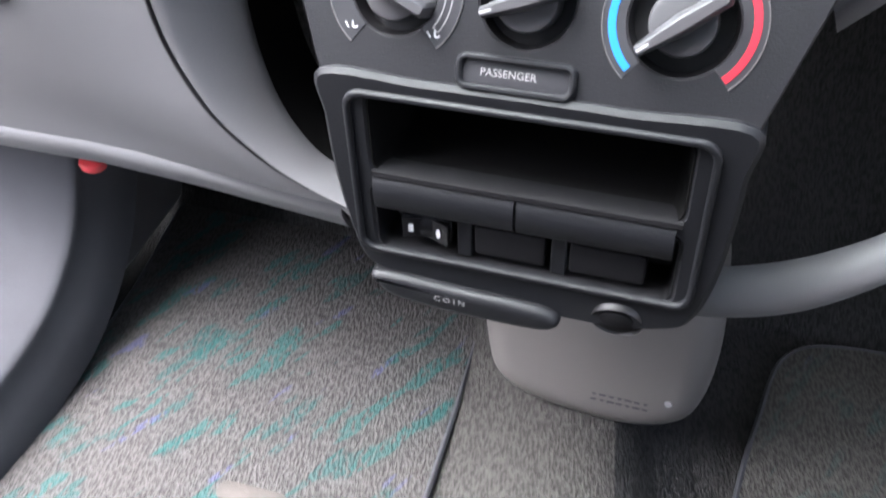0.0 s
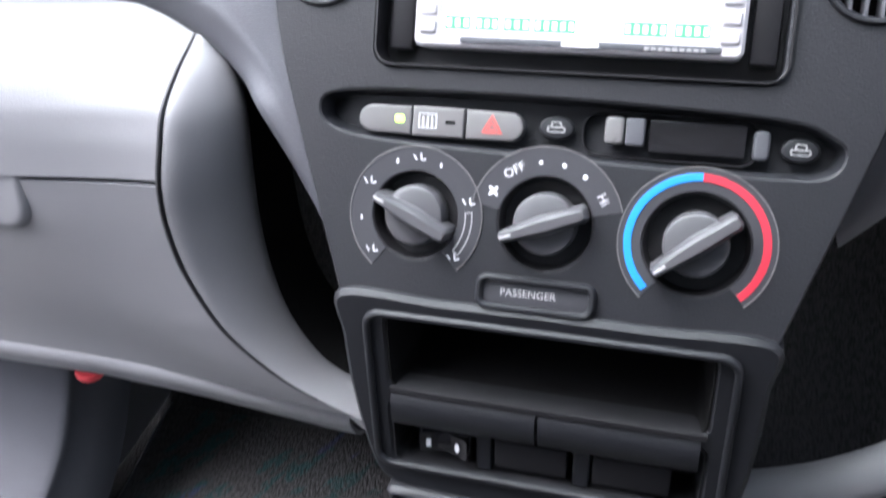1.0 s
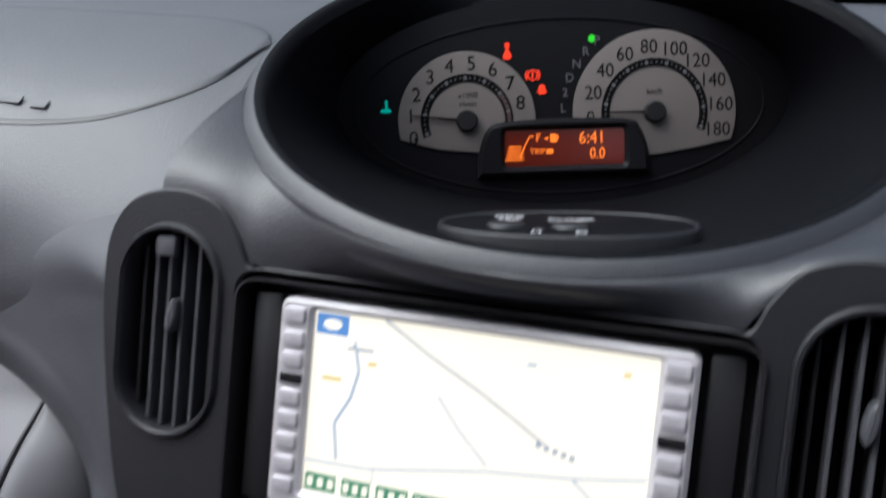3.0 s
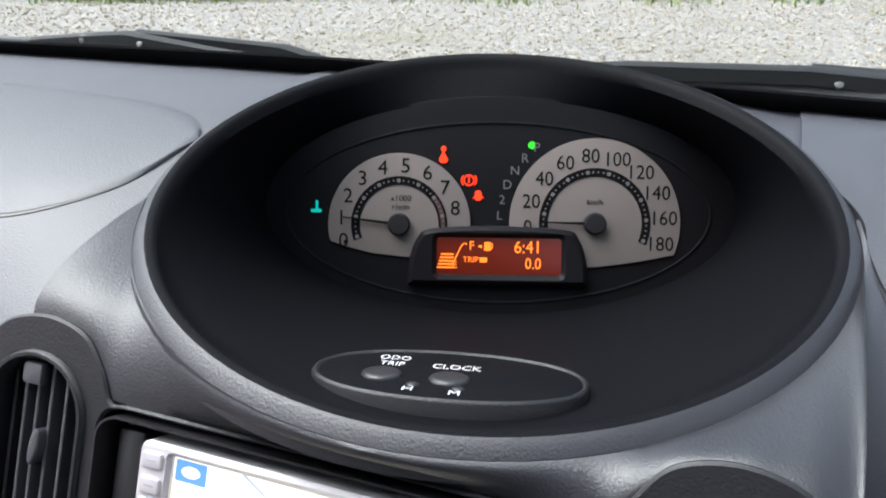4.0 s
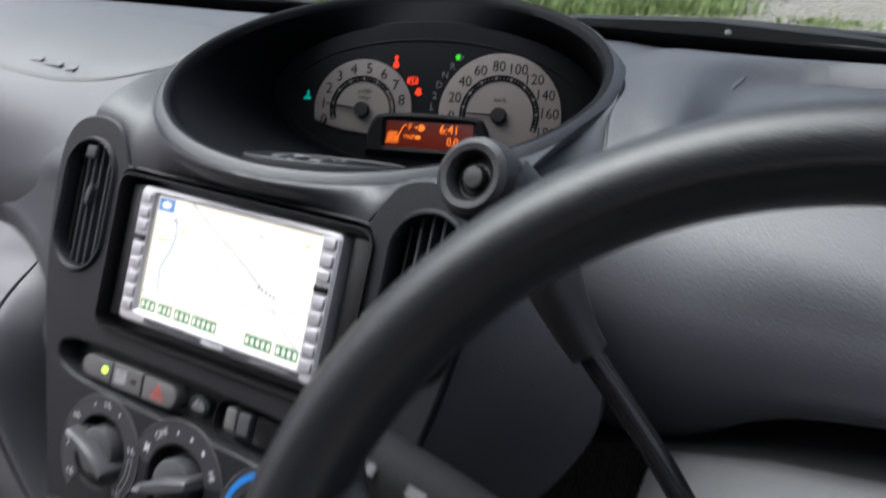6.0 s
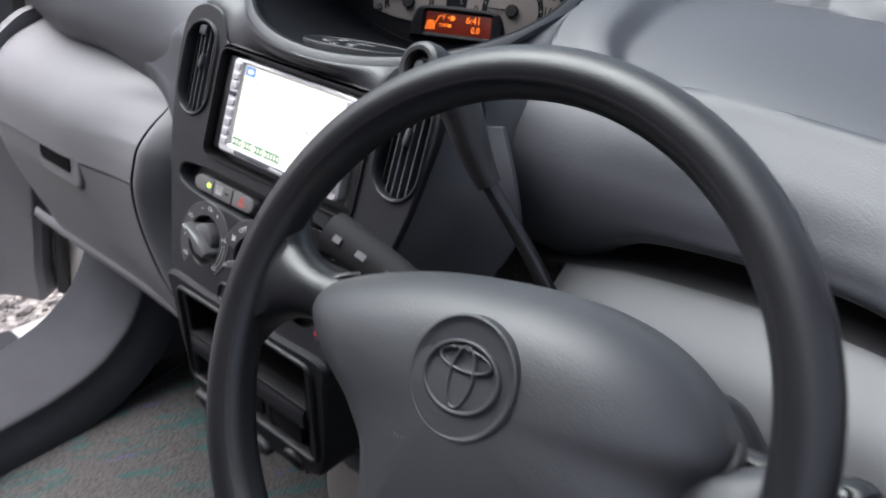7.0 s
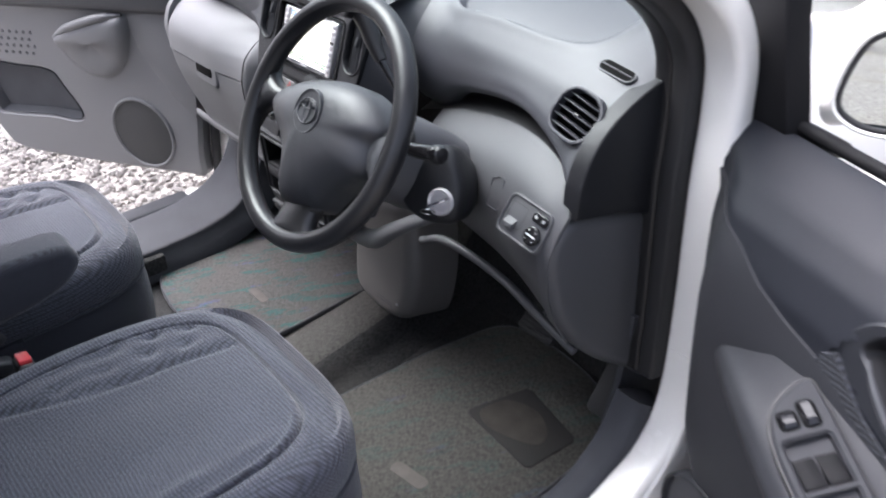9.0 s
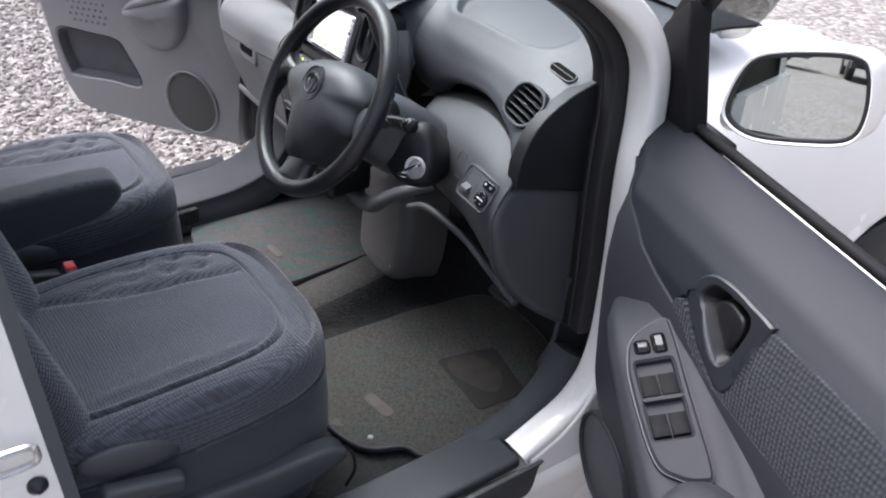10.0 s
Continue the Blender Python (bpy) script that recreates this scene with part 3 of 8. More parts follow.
# airbag lid: a leaf-shaped panel standing a little proud of a fine dark joint
far = spline([(-0.66, 0.270), (-0.50, 0.276), (-0.36, 0.276), (-0.28, 0.272), (-0.235, 0.262), (-0.205, 0.245), (-0.193, 0.228)], 40)
near = spline([(-0.66, 0.135), (-0.50, 0.120), (-0.36, 0.118), (-0.28, 0.126), (-0.235, 0.142), (-0.205, 0.175), (-0.193, 0.224)], 40)
lid, joint = [], []
for k, (a, b) in enumerate(zip(near, far)):
    row, low = [], []
    for j in range(16):
        f = j / 15
        x, y = a[0] * (1 - f) + b[0] * f, a[1] * (1 - f) + b[1] * f
        rim_d = min(1.0, min(f, 1 - f) * 10) * min(1.0, (39 - k) / 3 + 0.05)
        row.append((x, y, top_z(x, y) + 0.0008 + 0.0018 * math.sqrt(max(rim_d, 0))))
        g = 0.5 + (f - 0.5) * 1.035
        low.append((x + 0.002 * (k == 39), a[1] * (1 - g) + b[1] * g, top_z(x, a[1] * (1 - g) + b[1] * g) + 0.0006))
    lid.append(row)
    joint.append(low)
lid_ob = part("airbag_lid", sheet(lid, 0.003), DASH, dash, "grey passenger airbag cover")
part("lid_joint", sheet(joint, 0.002), BLACK, dash)
for x, w in ((-0.345, 0.018), (-0.322, 0.030), (-0.297, 0.014)):
    part("print_bar", box(w * 0.8, 0.006, 0.0006, 0, at=Matrix.Translation((x, 0.132, top_z(x, 0.132) + 0.0032)) @ pose(0, 0, 0, 28)), GREYDARK, lid_ob)

D_IN = [(0.48, 1.032), (0.36, 1.044), (0.25, 1.040), (0.17, 1.018), (0.12, 0.985), (0.095, 0.945), (0.09, 0.905), (0.10, 0.865), (0.12, 0.845)]
D_2 = [(0.48, 1.034), (0.36, 1.046), (0.24, 1.046), (0.15, 1.027), (0.10, 0.99), (0.082, 0.955), (0.077, 0.93), (0.080, 0.913), (0.10, 0.905)]
D_3 = [(0.48, 1.034), (0.36, 1.046), (0.23, 1.046), (0.13, 1.026), (0.08, 0.995), (0.058, 0.970), (0.05, 0.955), (0.05, 0.942), (0.075, 0.935)]
D_4 = [(0.48, 1.032), (0.36, 1.046), (0.22, 1.044), (0.12, 1.020), (0.065, 0.990), (0.038, 0.962), (0.022, 0.940), (0.018, 0.923), (0.04, 0.915)]
D_5 = [(0.48, 1.030), (0.36, 1.044), (0.22, 1.038), (0.130, 1.014), (0.072, 0.989), (0.030, 0.962), (0.004, 0.933), (-0.011, 0.908), (-0.006, 0.893)]
D_END = [(0.48, 1.028), (0.36, 1.040), (0.22, 1.034), (0.141, 1.006), (0.078, 0.991), (0.030, 0.967), (0.0, 0.938), (-0.018, 0.904), (-0.021, 0.868)]
rows = grid_of([(0.2115, D_IN), (0.27, D_IN), (0.36, D_2), (0.52, D_3), (0.625, D_4), (0.675, D_5), (0.706, D_END)], 130, 130)


def tray(x, y):
    """Depth of the shallow tray pressed into the driver's side top."""
    u, v = (x - 0.424) / 0.178, (y - 0.247 + 0.105 * (x - 0.42)) / 0.119
    d = (abs(u) ** 5 + abs(v) ** 5) ** 0.2
    s = min(max((1.03 - d) / 0.085, 0.0), 1.0)
    return 0.015 * s * s * (3 - 2 * s) - 0.0022 * math.exp(-((d - 1.07) / 0.05) ** 2)


rows = [[(x - 0.0255 * smooth_step(0.27 - x, 0.0, 0.058) * (smooth_step(y, 0.115, 0.215) + 1.2 * smooth_step(y, 0.215, 0.30)), y, z - tray(x, y) * smooth_step(z, 0.965, 1.000)) for x, y, z in r] for r in rows]
part("driver_top", sheet(rows, 0.006, (0, 0.6, -0.8)), DASH, dash)
rows = [[(x, y0 + (0.485 - y0) * f, 1.041 - 0.8 * (y0 + (0.485 - y0) * f - 0.38) ** 2 - 0.004 * smooth_step(x, 0.10, 0.15)) for x, y0 in [(x, 0.348 - 0.075 * smooth_step(x, 0.12, 0.19)) for x in np.linspace(-0.22, 0.24, 24)]] for f in np.linspace(0, 1, 8)]
part("rear_strip", sheet(rows, 0.006), DASH, dash)
# cowl edge where the windscreen lands
part("cowl", sheet([[(x, y, z) for x in np.linspace(-0.50, 0.50, 20)] for y, z in ((0.478, 1.024), (0.49, 1.016), (0.54, 1.010), (0.60, 1.0))], 0.02), BLACK, body, "black plastic scuttle below the windscreen")

# instrument bowl
RIM_YAW, RIM_TILT = radians(15), radians(75)
ru = Vector((math.cos(RIM_YAW), math.sin(RIM_YAW), 0))
rh = Vector((math.sin(RIM_YAW), -math.cos(RIM_YAW), 0))
rv = Vector((0, 0, 1)) * math.cos(RIM_TILT) - rh * math.sin(RIM_TILT)
RIM_C = Vector((0.011, 0.1855, 1.042))
GAUGE = pose(-0.017, 0.288, 0.984, 70, 0, 19.6)
NR = 96


def rim_point(a, b, lower, k):
    c, s = math.cos(2 * math.pi * k / NR), math.sin(2 * math.pi * k / NR)
    return RIM_C + ru * (a - 0.005) * c + rv * b * s - Vector((0, 0, lower))


def rim_loop(a, b, lower=0.0):
    return [rim_point(a, b, lower, k) for k in range(NR)]


lens_loop = [GAUGE @ Vector((0.002 + 0.150 * math.cos(2 * math.pi * k / NR), 0.010 + 0.068 * math.sin(2 * math.pi * k / NR), 0.0)) for k in range(NR)]
rim_in = rim_loop(0.166, 0.150, 0.006)
loops = []
for f in (0.0, 0.06, 0.15, 0.3, 0.5, 0.70, 0.80, 0.90, 1.0):
    loops.append([tuple(a.lerp(b, f)) for a, b in zip(rim_in, lens_loop)])
lip = [[tuple(p) for p in rim_loop(0.1675 + d, 0.1515 + d, l)] for d, l in ((0, 0.003), (0.0012, 0.0012), (0.003, 0.0), (0.006, 0.0), (0.009, 0.0015), (0.012, 0.005))]
# inner wall and lip in the shade-darkened material, the surround in its own tone
part("instrument_bowl", loft(loops[::-1] + lip[:4], caps=False), BOWL, dash, "black grained bowl round the instruments, darkened for shade")
ring = lip[3:]
for dx, dy, l in ((0.006, 0.006, 0.012), (0.014, 0.018, 0.026), (0.022, 0.034, 0.042)):
    loop = []
    for k in range(NR):
        s = math.sin(2 * math.pi * k / NR)
        front = smooth_step(s, -0.45, 0.05)
        loop.append(tuple(rim_point(0.1795 + dx * (0.35 + 0.65 * front), 0.1635 + dy * front, l * (0.35 + 0.65 * front), k)))
    ring.append(loop)
part("bowl_surround", loft(ring, caps=False), SURROUND, dash)

# lower driver panel, its dark groove above, and the side panels
EDGE_UP = [(0.19, 0.115, 0.850), (0.219, 0.115, 0.862), (0.36, 0.095, 0.912), (0.52, 0.065, 0.941), (0.63, 0.032, 0.921), (0.675, 0.008, 0.898), (0.70, -0.015, 0.872)]
EDGE_LO = [(0.19, 0.115, 0.815), (0.208, 0.11, 0.825), (0.352, 0.09, 0.872), (0.484, 0.06, 0.905), (0.588, 0.03, 0.917), (0.664, 0.0, 0.905), (0.70, -0.03, 0.871)]
up, lo = spline(EDGE_UP, 50), spline(EDGE_LO, 50)
groove = [[(a[0] * (1 - f) + b[0] * f, a[1] * (1 - f) + b[1] * f + 0.030 * math.sin(math.pi * f), a[2] * (1 - f) + b[2] * f) for f in np.linspace(0, 1, 9)] for a, b in zip(up, lo)]
part("arch_groove", sheet(groove, 0.004, (0, 1, 0)), BLACK, dash, "black groove under the dash top")
L_TOP = [(0.27, 0.105, 0.846), (0.30, 0.10, 0.856)] + EDGE_LO[2:]
L_A = [(0.27, 0.068, 0.815), (0.30, 0.06, 0.83), (0.352, 0.045, 0.845), (0.484, 0.012, 0.872), (0.588, -0.018, 0.880), (0.664, -0.040, 0.868), (0.697, -0.050, 0.842)]
L_B = [(0.27, 0.055, 0.765), (0.30, 0.045, 0.78), (0.352, 0.025, 0.80), (0.484, -0.010, 0.825), (0.588, -0.038, 0.828), (0.660, -0.056, 0.822), (0.692, -0.060, 0.80)]
L_C = [(0.27, 0.062, 0.715), (0.30, 0.055, 0.722), (0.355, 0.030, 0.735), (0.484, -0.002, 0.755), (0.588, -0.030, 0.752), (0.655, -0.048, 0.745), (0.688, -0.052, 0.735)]
L_D = [(0.27, 0.080, 0.672), (0.30, 0.075, 0.68), (0.36, 0.055, 0.690), (0.484, 0.030, 0.695), (0.588, 0.005, 0.690), (0.650, -0.015, 0.680), (0.684, -0.022, 0.660)]
rows = smooth_rows([spline(r, 48) for r in (L_TOP, L_A, L_B, L_C, L_D)], 30, 48)
part("lower_driver_panel", sheet(rows, 0.006, (0, 1, 0)), MID, dash, "grey panel under the wheel")
cap = [(-0.026, 0.866), (0.055, 0.845), (0.10, 0.826), (0.137, 0.804), (0.150, 1.0)] + spline([(0.142, 1.0085), (0.079, 0.9935), (0.029, 0.9695), (-0.002, 0.9395), (-0.0205, 0.904)], 24)
SIDE = pose(0.703, 0, 0) @ Matrix(((0, 0, 1, 0), (1, 0, 0, 0), (0, 1, 0, 0), (0, 0, 0, 1)))
part("end_cap", plate(cap, -0.02, 0.0055, 0.003), CHARCOAL, dash, "dark end panel of the dashboard", SIDE)
side = spline([(-0.026, 0.862), (0.055, 0.843), (0.137, 0.802), (0.142, 0.66), (0.150, 0.515), (0.088, 0.560), (0.017, 0.622), (-0.038, 0.70), (-0.058, 0.770), (-0.058, 0.83)], 60, True)
part("side_panel", plate(side, -0.03, -0.002, 0.018, 6), MID, dash, "grey lower side panel", SIDE)
part("card_lid_joint", tube([(0.557, -0.0175, 0.870), (0.570, -0.0215, 0.869), (0.5665, -0.0275, 0.848), (0.562, -0.0325, 0.827), (0.550, -0.030, 0.825), (0.537, -0.0265, 0.823), (0.538, -0.0215, 0.842), (0.541, -0.0175, 0.860), (0.549, -0.0172, 0.866), (0.557, -0.0175, 0.870)], 0.0008, 6), GREYDARK, dash)
# moulding that frames the glove box, then sweeps under the console to the driver's knee edge
SEAM = [(-0.258, 0.066, 0.885), (-0.262, 0.050, 0.866), (-0.264, 0.024, 0.849), (-0.266, 0.003, 0.829), (-0.268, -0.006, 0.807), (-0.271, -0.012, 0.780), (-0.272, -0.012, 0.746), (-0.265, -0.010, 0.706), (-0.245, -0.008, 0.663), (-0.213, -0.004, 0.628), (-0.180, 0.000, 0.605), (-0.148, 0.004, 0.588)]
INNER = [(-0.250, 0.072, 0.884), (-0.244, 0.056, 0.864), (-0.235, 0.042, 0.847), (-0.2275, 0.034, 0.824), (-0.2265, 0.030, 0.800), (-0.2275, 0.029, 0.776), (-0.2280, 0.028, 0.738), (-0.2235, 0.026, 0.694), (-0.2110, 0.024, 0.652), (-0.187, 0.022, 0.618), (-0.160, 0.022, 0.602), (-0.138, 0.022, 0.594)]
rows, wall = [], []
for a, b in zip(SEAM, INNER):
    a, b = Vector(a), Vector(b)
    rows.append([tuple(p) for p in (a + Vector((0.002, 0.012, 0)), a + Vector((0.0005, 0.0015, 0)), a.lerp(b, 0.22) + Vector((0, -0.0065, 0)), a.lerp(b, 0.5) + Vector((0, -0.0085, 0)), a.lerp(b, 0.78) + Vector((0.001, -0.006, 0)), b + Vector((0.001, 0, 0)), b + Vector((0, 0.010, 0)))])
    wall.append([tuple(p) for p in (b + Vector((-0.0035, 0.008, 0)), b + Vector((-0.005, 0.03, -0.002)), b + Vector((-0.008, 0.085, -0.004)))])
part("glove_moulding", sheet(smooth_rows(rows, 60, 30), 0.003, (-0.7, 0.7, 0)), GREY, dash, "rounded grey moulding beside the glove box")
# wall split from the grey moulding and coloured near-black to look unlit
part("cavity_wall", sheet(smooth_rows(wall, 60, 8), 0.002, (-1, 0, 0)), VOID, dash, "cavity wall behind the moulding, painted as if unlit")
SWEEP = [(-0.175, 0.026, 0.598), (-0.13, 0.018, 0.580), (-0.02, 0.02, 0.566), (0.09, 0.01, 0.566), (0.16, 0.006, 0.586), (0.214, 0.006, 0.624), (0.29, 0.012, 0.652), (0.364, 0.022, 0.664), (0.49, 0.022, 0.659), (0.60, 0.002, 0.655), (0.68, 0.0, 0.632)]
SWR = [0.0100, 0.0160, 0.0165, 0.0175, 0.0180, 0.0150, 0.0085, 0.0070, 0.0065, 0.0065, 0.0065]
part("sweep_moulding", tube(SWEEP[:6] + [(0.262, 0.030, 0.655), (0.300, 0.075, 0.672)], SWR[:6] + [0.0125, 0.0110], 20), GREY, dash, "curved grey moulding round the footwells")
part("knee_edge", tube([(0.30, 0.016, 0.640)] + SWEEP[7:], [0.0075, 0.0075, 0.0070, 0.0070, 0.0065], 14), MID, dash, "thin grey edge over the driver's footwell")
part("sweep_seam", tube([(x - 0.0012, y + 0.0005, z) for x, y, z in SEAM[:11]], 0.0017, 6, 70), BLACK, dash)


def seam_at(z):
    zs = [p[2] for p in SEAM][::-1]
    return float(np.interp(z, zs, [p[0] for p in SEAM][::-1])), float(np.interp(z, zs, [p[1] for p in SEAM][::-1]))


def glove_skin(profile, z_hi, z_lo, left, n=26):
    """A grey skin from the outer end to the seam: the profile bends over to the seam's own depth."""
    pz, py = [p[1] for p in profile][::-1], [p[0] for p in profile][::-1]
    rows = []
    for z in np.linspace(z_hi, z_lo, n):
        xr, yr = seam_at(z)
        y0 = float(np.interp(z, pz, py))
        row = []
        for f in np.linspace(0, 1, 40):
            x = left + (xr - 0.0022 - left) * f
            g = smooth_step(f, 0.62, 1.0)
            h = 1 - smooth_step(f, 0.0, 0.20)
            row.append((x, y0 + (yr - y0) * g + 0.028 * h * h, z))
        rows.append(row)
    return sheet(rows, 0.005, (0, 1, 0))


# glove box: upper lid, lower cover, latch
G_P = spline([(0.105, 0.894), (0.070, 0.888), (0.024, 0.873), (-0.005, 0.851), (-0.020, 0.826), (-0.0265, 0.7835)], 30)
H_P = spline([(-0.0240, 0.7795), (-0.0220, 0.745), (-0.0120, 0.700), (0.0, 0.660), (0.013, 0.620), (0.020, 0.590), (0.022, 0.575)], 30)
part("glove_lid", glove_skin(G_P, 0.892, 0.7835, -0.672), GREY, dash, "light grey glove box lid")
part("glove_lower_cover", glove_skin(H_P, 0.7795, 0.592, -0.668, 34), GREY, dash, "grey lower glove box cover")
LIP = [(0.019, 0.596), (0.0165, 0.590), (0.018, 0.582), (0.028, 0.566), (0.045, 0.555), (0.075, 0.551), (0.13, 0.552)]
part("glove_under_lip", sheet([[(x, y, z - dz) for y, z in spline(LIP, 22)] for x, dz in ((-0.668, -0.003), (-0.55, 0.0), (-0.40, -0.002), (-0.30, 0.004), (-0.22, 0.012), (-0.165, 0.017))], 0.004, (0, 0.7, 0.7)), GREY, dash, "rolled lower edge of the glove box")
part("glove_end", plate(spline([(0.10, 0.90), (0.03, 0.878), (0.0, 0.835), (-0.004, 0.78), (0.01, 0.70), (0.06, 0.64), (0.14, 0.62), (0.15, 0.8)], 40, True), -0.012, 0.012, 0.006), GREY, dash, at=pose(-0.674, 0, 0) @ Matrix(((0, 0, -1, 0), (1, 0, 0, 0), (0, 1, 0, 0), (0, 0, 0, 1))))
latch = part("glove_latch", plate(rrect(0.115, 0.062, 0.020, 6), -0.02, 0.006, 0.008, 5), GREY, dash, "grey glove box latch", pose(-0.432, -0.018, 0.770, 84))
# flat near-black plate paints the slot's shaded depth on the latch
part("finger_slot", plate(rrect(0.080, 0.022, 0.007, 4), -0.004, 0.003, 0.001), VOID, latch, "dark finger slot", pose(-0.006, 0.002, 0.0048))
part("seam", sheet([[(x, y, z) for x in np.linspace(-0.655, -0.274, 20)] for y, z in ((-0.004, 0.786), (-0.004, 0.777))], 0.003, (0, 1, 0)), BLACK, dash)
# flanks between dash and console: the passenger's runs down from the dash lip to the console's edge
FLANK = [[(-0.178, 0.080, 0.985), (-0.240, 0.104, 0.982), (-0.320, 0.106, 0.972), (-0.380, 0.092, 0.945), (-0.400, 0.088, 0.912), (-0.390, 0.105, 0.900)],
         [(-0.182, 0.038, 0.965), (-0.230, 0.060, 0.962), (-0.300, 0.074, 0.940), (-0.345, 0.070, 0.918), (-0.356, 0.067, 0.904), (-0.350, 0.078, 0.882)],
         [(-0.179, 0.031, 0.947), (-0.211, 0.046, 0.942), (-0.247, 0.054, 0.928), (-0.276, 0.055, 0.910), (-0.286, 0.053, 0.897), (-0.288, 0.061, 0.873)],
         [(-0.176, 0.024, 0.929), (-0.195, 0.033, 0.922), (-0.215, 0.040, 0.912), (-0.234, 0.040, 0.898), (-0.243, 0.038, 0.885), (-0.250, 0.047, 0.861)],
         [(-0.168, 0.012, 0.900), (-0.180, 0.016, 0.894), (-0.192, 0.021, 0.884), (-0.202, 0.023, 0.872), (-0.208, 0.023, 0.863), (-0.219, 0.028, 0.846)],
         [(-0.160, 0.000, 0.871), (-0.166, 0.001, 0.865), (-0.172, 0.001, 0.856), (-0.176, 0.001, 0.848), (-0.180, 0.001, 0.843), (-0.198, 0.006, 0.834)],
         [(-0.150, -0.012, 0.840), (-0.153, -0.012, 0.836), (-0.156, -0.012, 0.830), (-0.159, -0.012, 0.824), (-0.162, -0.011, 0.820), (-0.177, -0.004, 0.809)],
         [(-0.144, -0.021, 0.818), (-0.146, -0.021, 0.815), (-0.148, -0.020, 0.811), (-0.150, -0.020, 0.807), (-0.152, -0.019, 0.803), (-0.163, -0.010, 0.789)],
         [(-0.138, -0.031, 0.792), (-0.139, -0.031, 0.790), (-0.140, -0.030, 0.788), (-0.141, -0.030, 0.785), (-0.142, -0.029, 0.782), (-0.148, -0.020, 0.772)]]
part("flank", sheet(smooth_rows([r + [(r[-1][0] + 0.010, r[-1][1] + 0.030, r[-1][2] + 0.004)] for r in FLANK], 54, 34), 0.003, (0.3, 0.9, 0)), DASH, dash, "grey flank sweeping down beside the console")
rows = []
for (u, v), (xo, yo, zo) in zip([(0.182, 0.09), (0.180, 0.05), (0.176, 0.025), (0.170, -0.005), (0.158, -0.045), (0.146, -0.083)], ((0.215, 0.075, 0.965), (0.240, 0.062, 0.925), (0.250, 0.056, 0.885), (0.232, 0.048, 0.842), (0.196, 0.034, 0.800), (0.155, 0.004, 0.775))):
    a, b = Vector((u, 0.371 * v + 0.928 * 0.004, 0.88 + 0.928 * v)), Vector((xo, yo, zo))
    rows.append([tuple(a.lerp(b, f) + Vector((0, 0.008 * math.sin(math.pi * f), 0))) for f in np.linspace(0, 1, 9)])
part("flank", sheet(smooth_rows(rows, 30, 12), 0.004, (0, 1, 0)), DASH, dash)
# apron between the bowl and the console top
half_top = [(0.0, 0.106), (0.106, 0.106), (0.112, 0.118), (0.124, 0.132), (0.146, 0.137), (0.168, 0.131), (0.180, 0.115), (0.183, 0.09)]
rows = []
for k in range(int(NR * 0.52), int(NR * 0.98)):
    p = rim_point(0.1795, 0.1635, 0.0045, k)
    x = max(min(p.x, 0.182), -0.182)
    v = float(np.interp(abs(x), [q[0] for q in half_top[:7]], [q[1] for q in half_top[:7]]))
    q = Vector((x, 0.371 * v - 0.928 * 0.002, 0.88 + 0.928 * v + 0.0008))
    ctrl = Vector(((p.x + q.x) / 2, min(p.y, q.y + 0.01) - 0.006, (p.z + q.z) / 2 + 0.006))
    rows.append([tuple(p * (1 - f) ** 2 + ctrl * 2 * f * (1 - f) + q * f * f) for f in np.linspace(0, 1, 8)])
part("apron", sheet(rows, 0.003, (0, 0.7, -0.7)), SURROUND, dash)

# shoulder from the bowl's side down to the joint with the driver's top
in_y, in_z = [p[0] for p in D_IN[:6]][::-1], [p[1] for p in D_IN[:6]][::-1]
rows = []
for a in np.linspace(-2, -62, 34):
    p = rim_point(0.1800, 0.1640, 0.005, NR * a / 360)
    y = max(p.y, 0.095 - 0.0006 * max(-a - 40, 0))
    q = Vector((0.2175 - 0.0255 * smooth_step(y, 0.115, 0.215), y, float(np.interp(y, in_y, in_z)) - 0.007 - 0.0016 * max(-a - 30, 0)))
    q = p.lerp(q, smooth_step(-2 - a, 0, 24))
    mid = (p + q) / 2 + Vector((0.003, -0.004, 0.002))
    rows.append([tuple(p * (1 - f) ** 2 + mid * 2 * f * (1 - f) + q * f * f) for f in np.linspace(0, 1, 7)])
part("bowl_shoulder", sheet(rows, 0.003, (0, 0.6, -0.8)), DASH, dash)
part("shoulder_joint", tube([(0.2105 - 0.0255 * smooth_step(y, 0.115, 0.215), y, float(np.interp(y, in_y, in_z)) - 0.0005) for y in np.linspace(0.212, 0.096, 18)], 0.0011, 6), BLACK, dash)
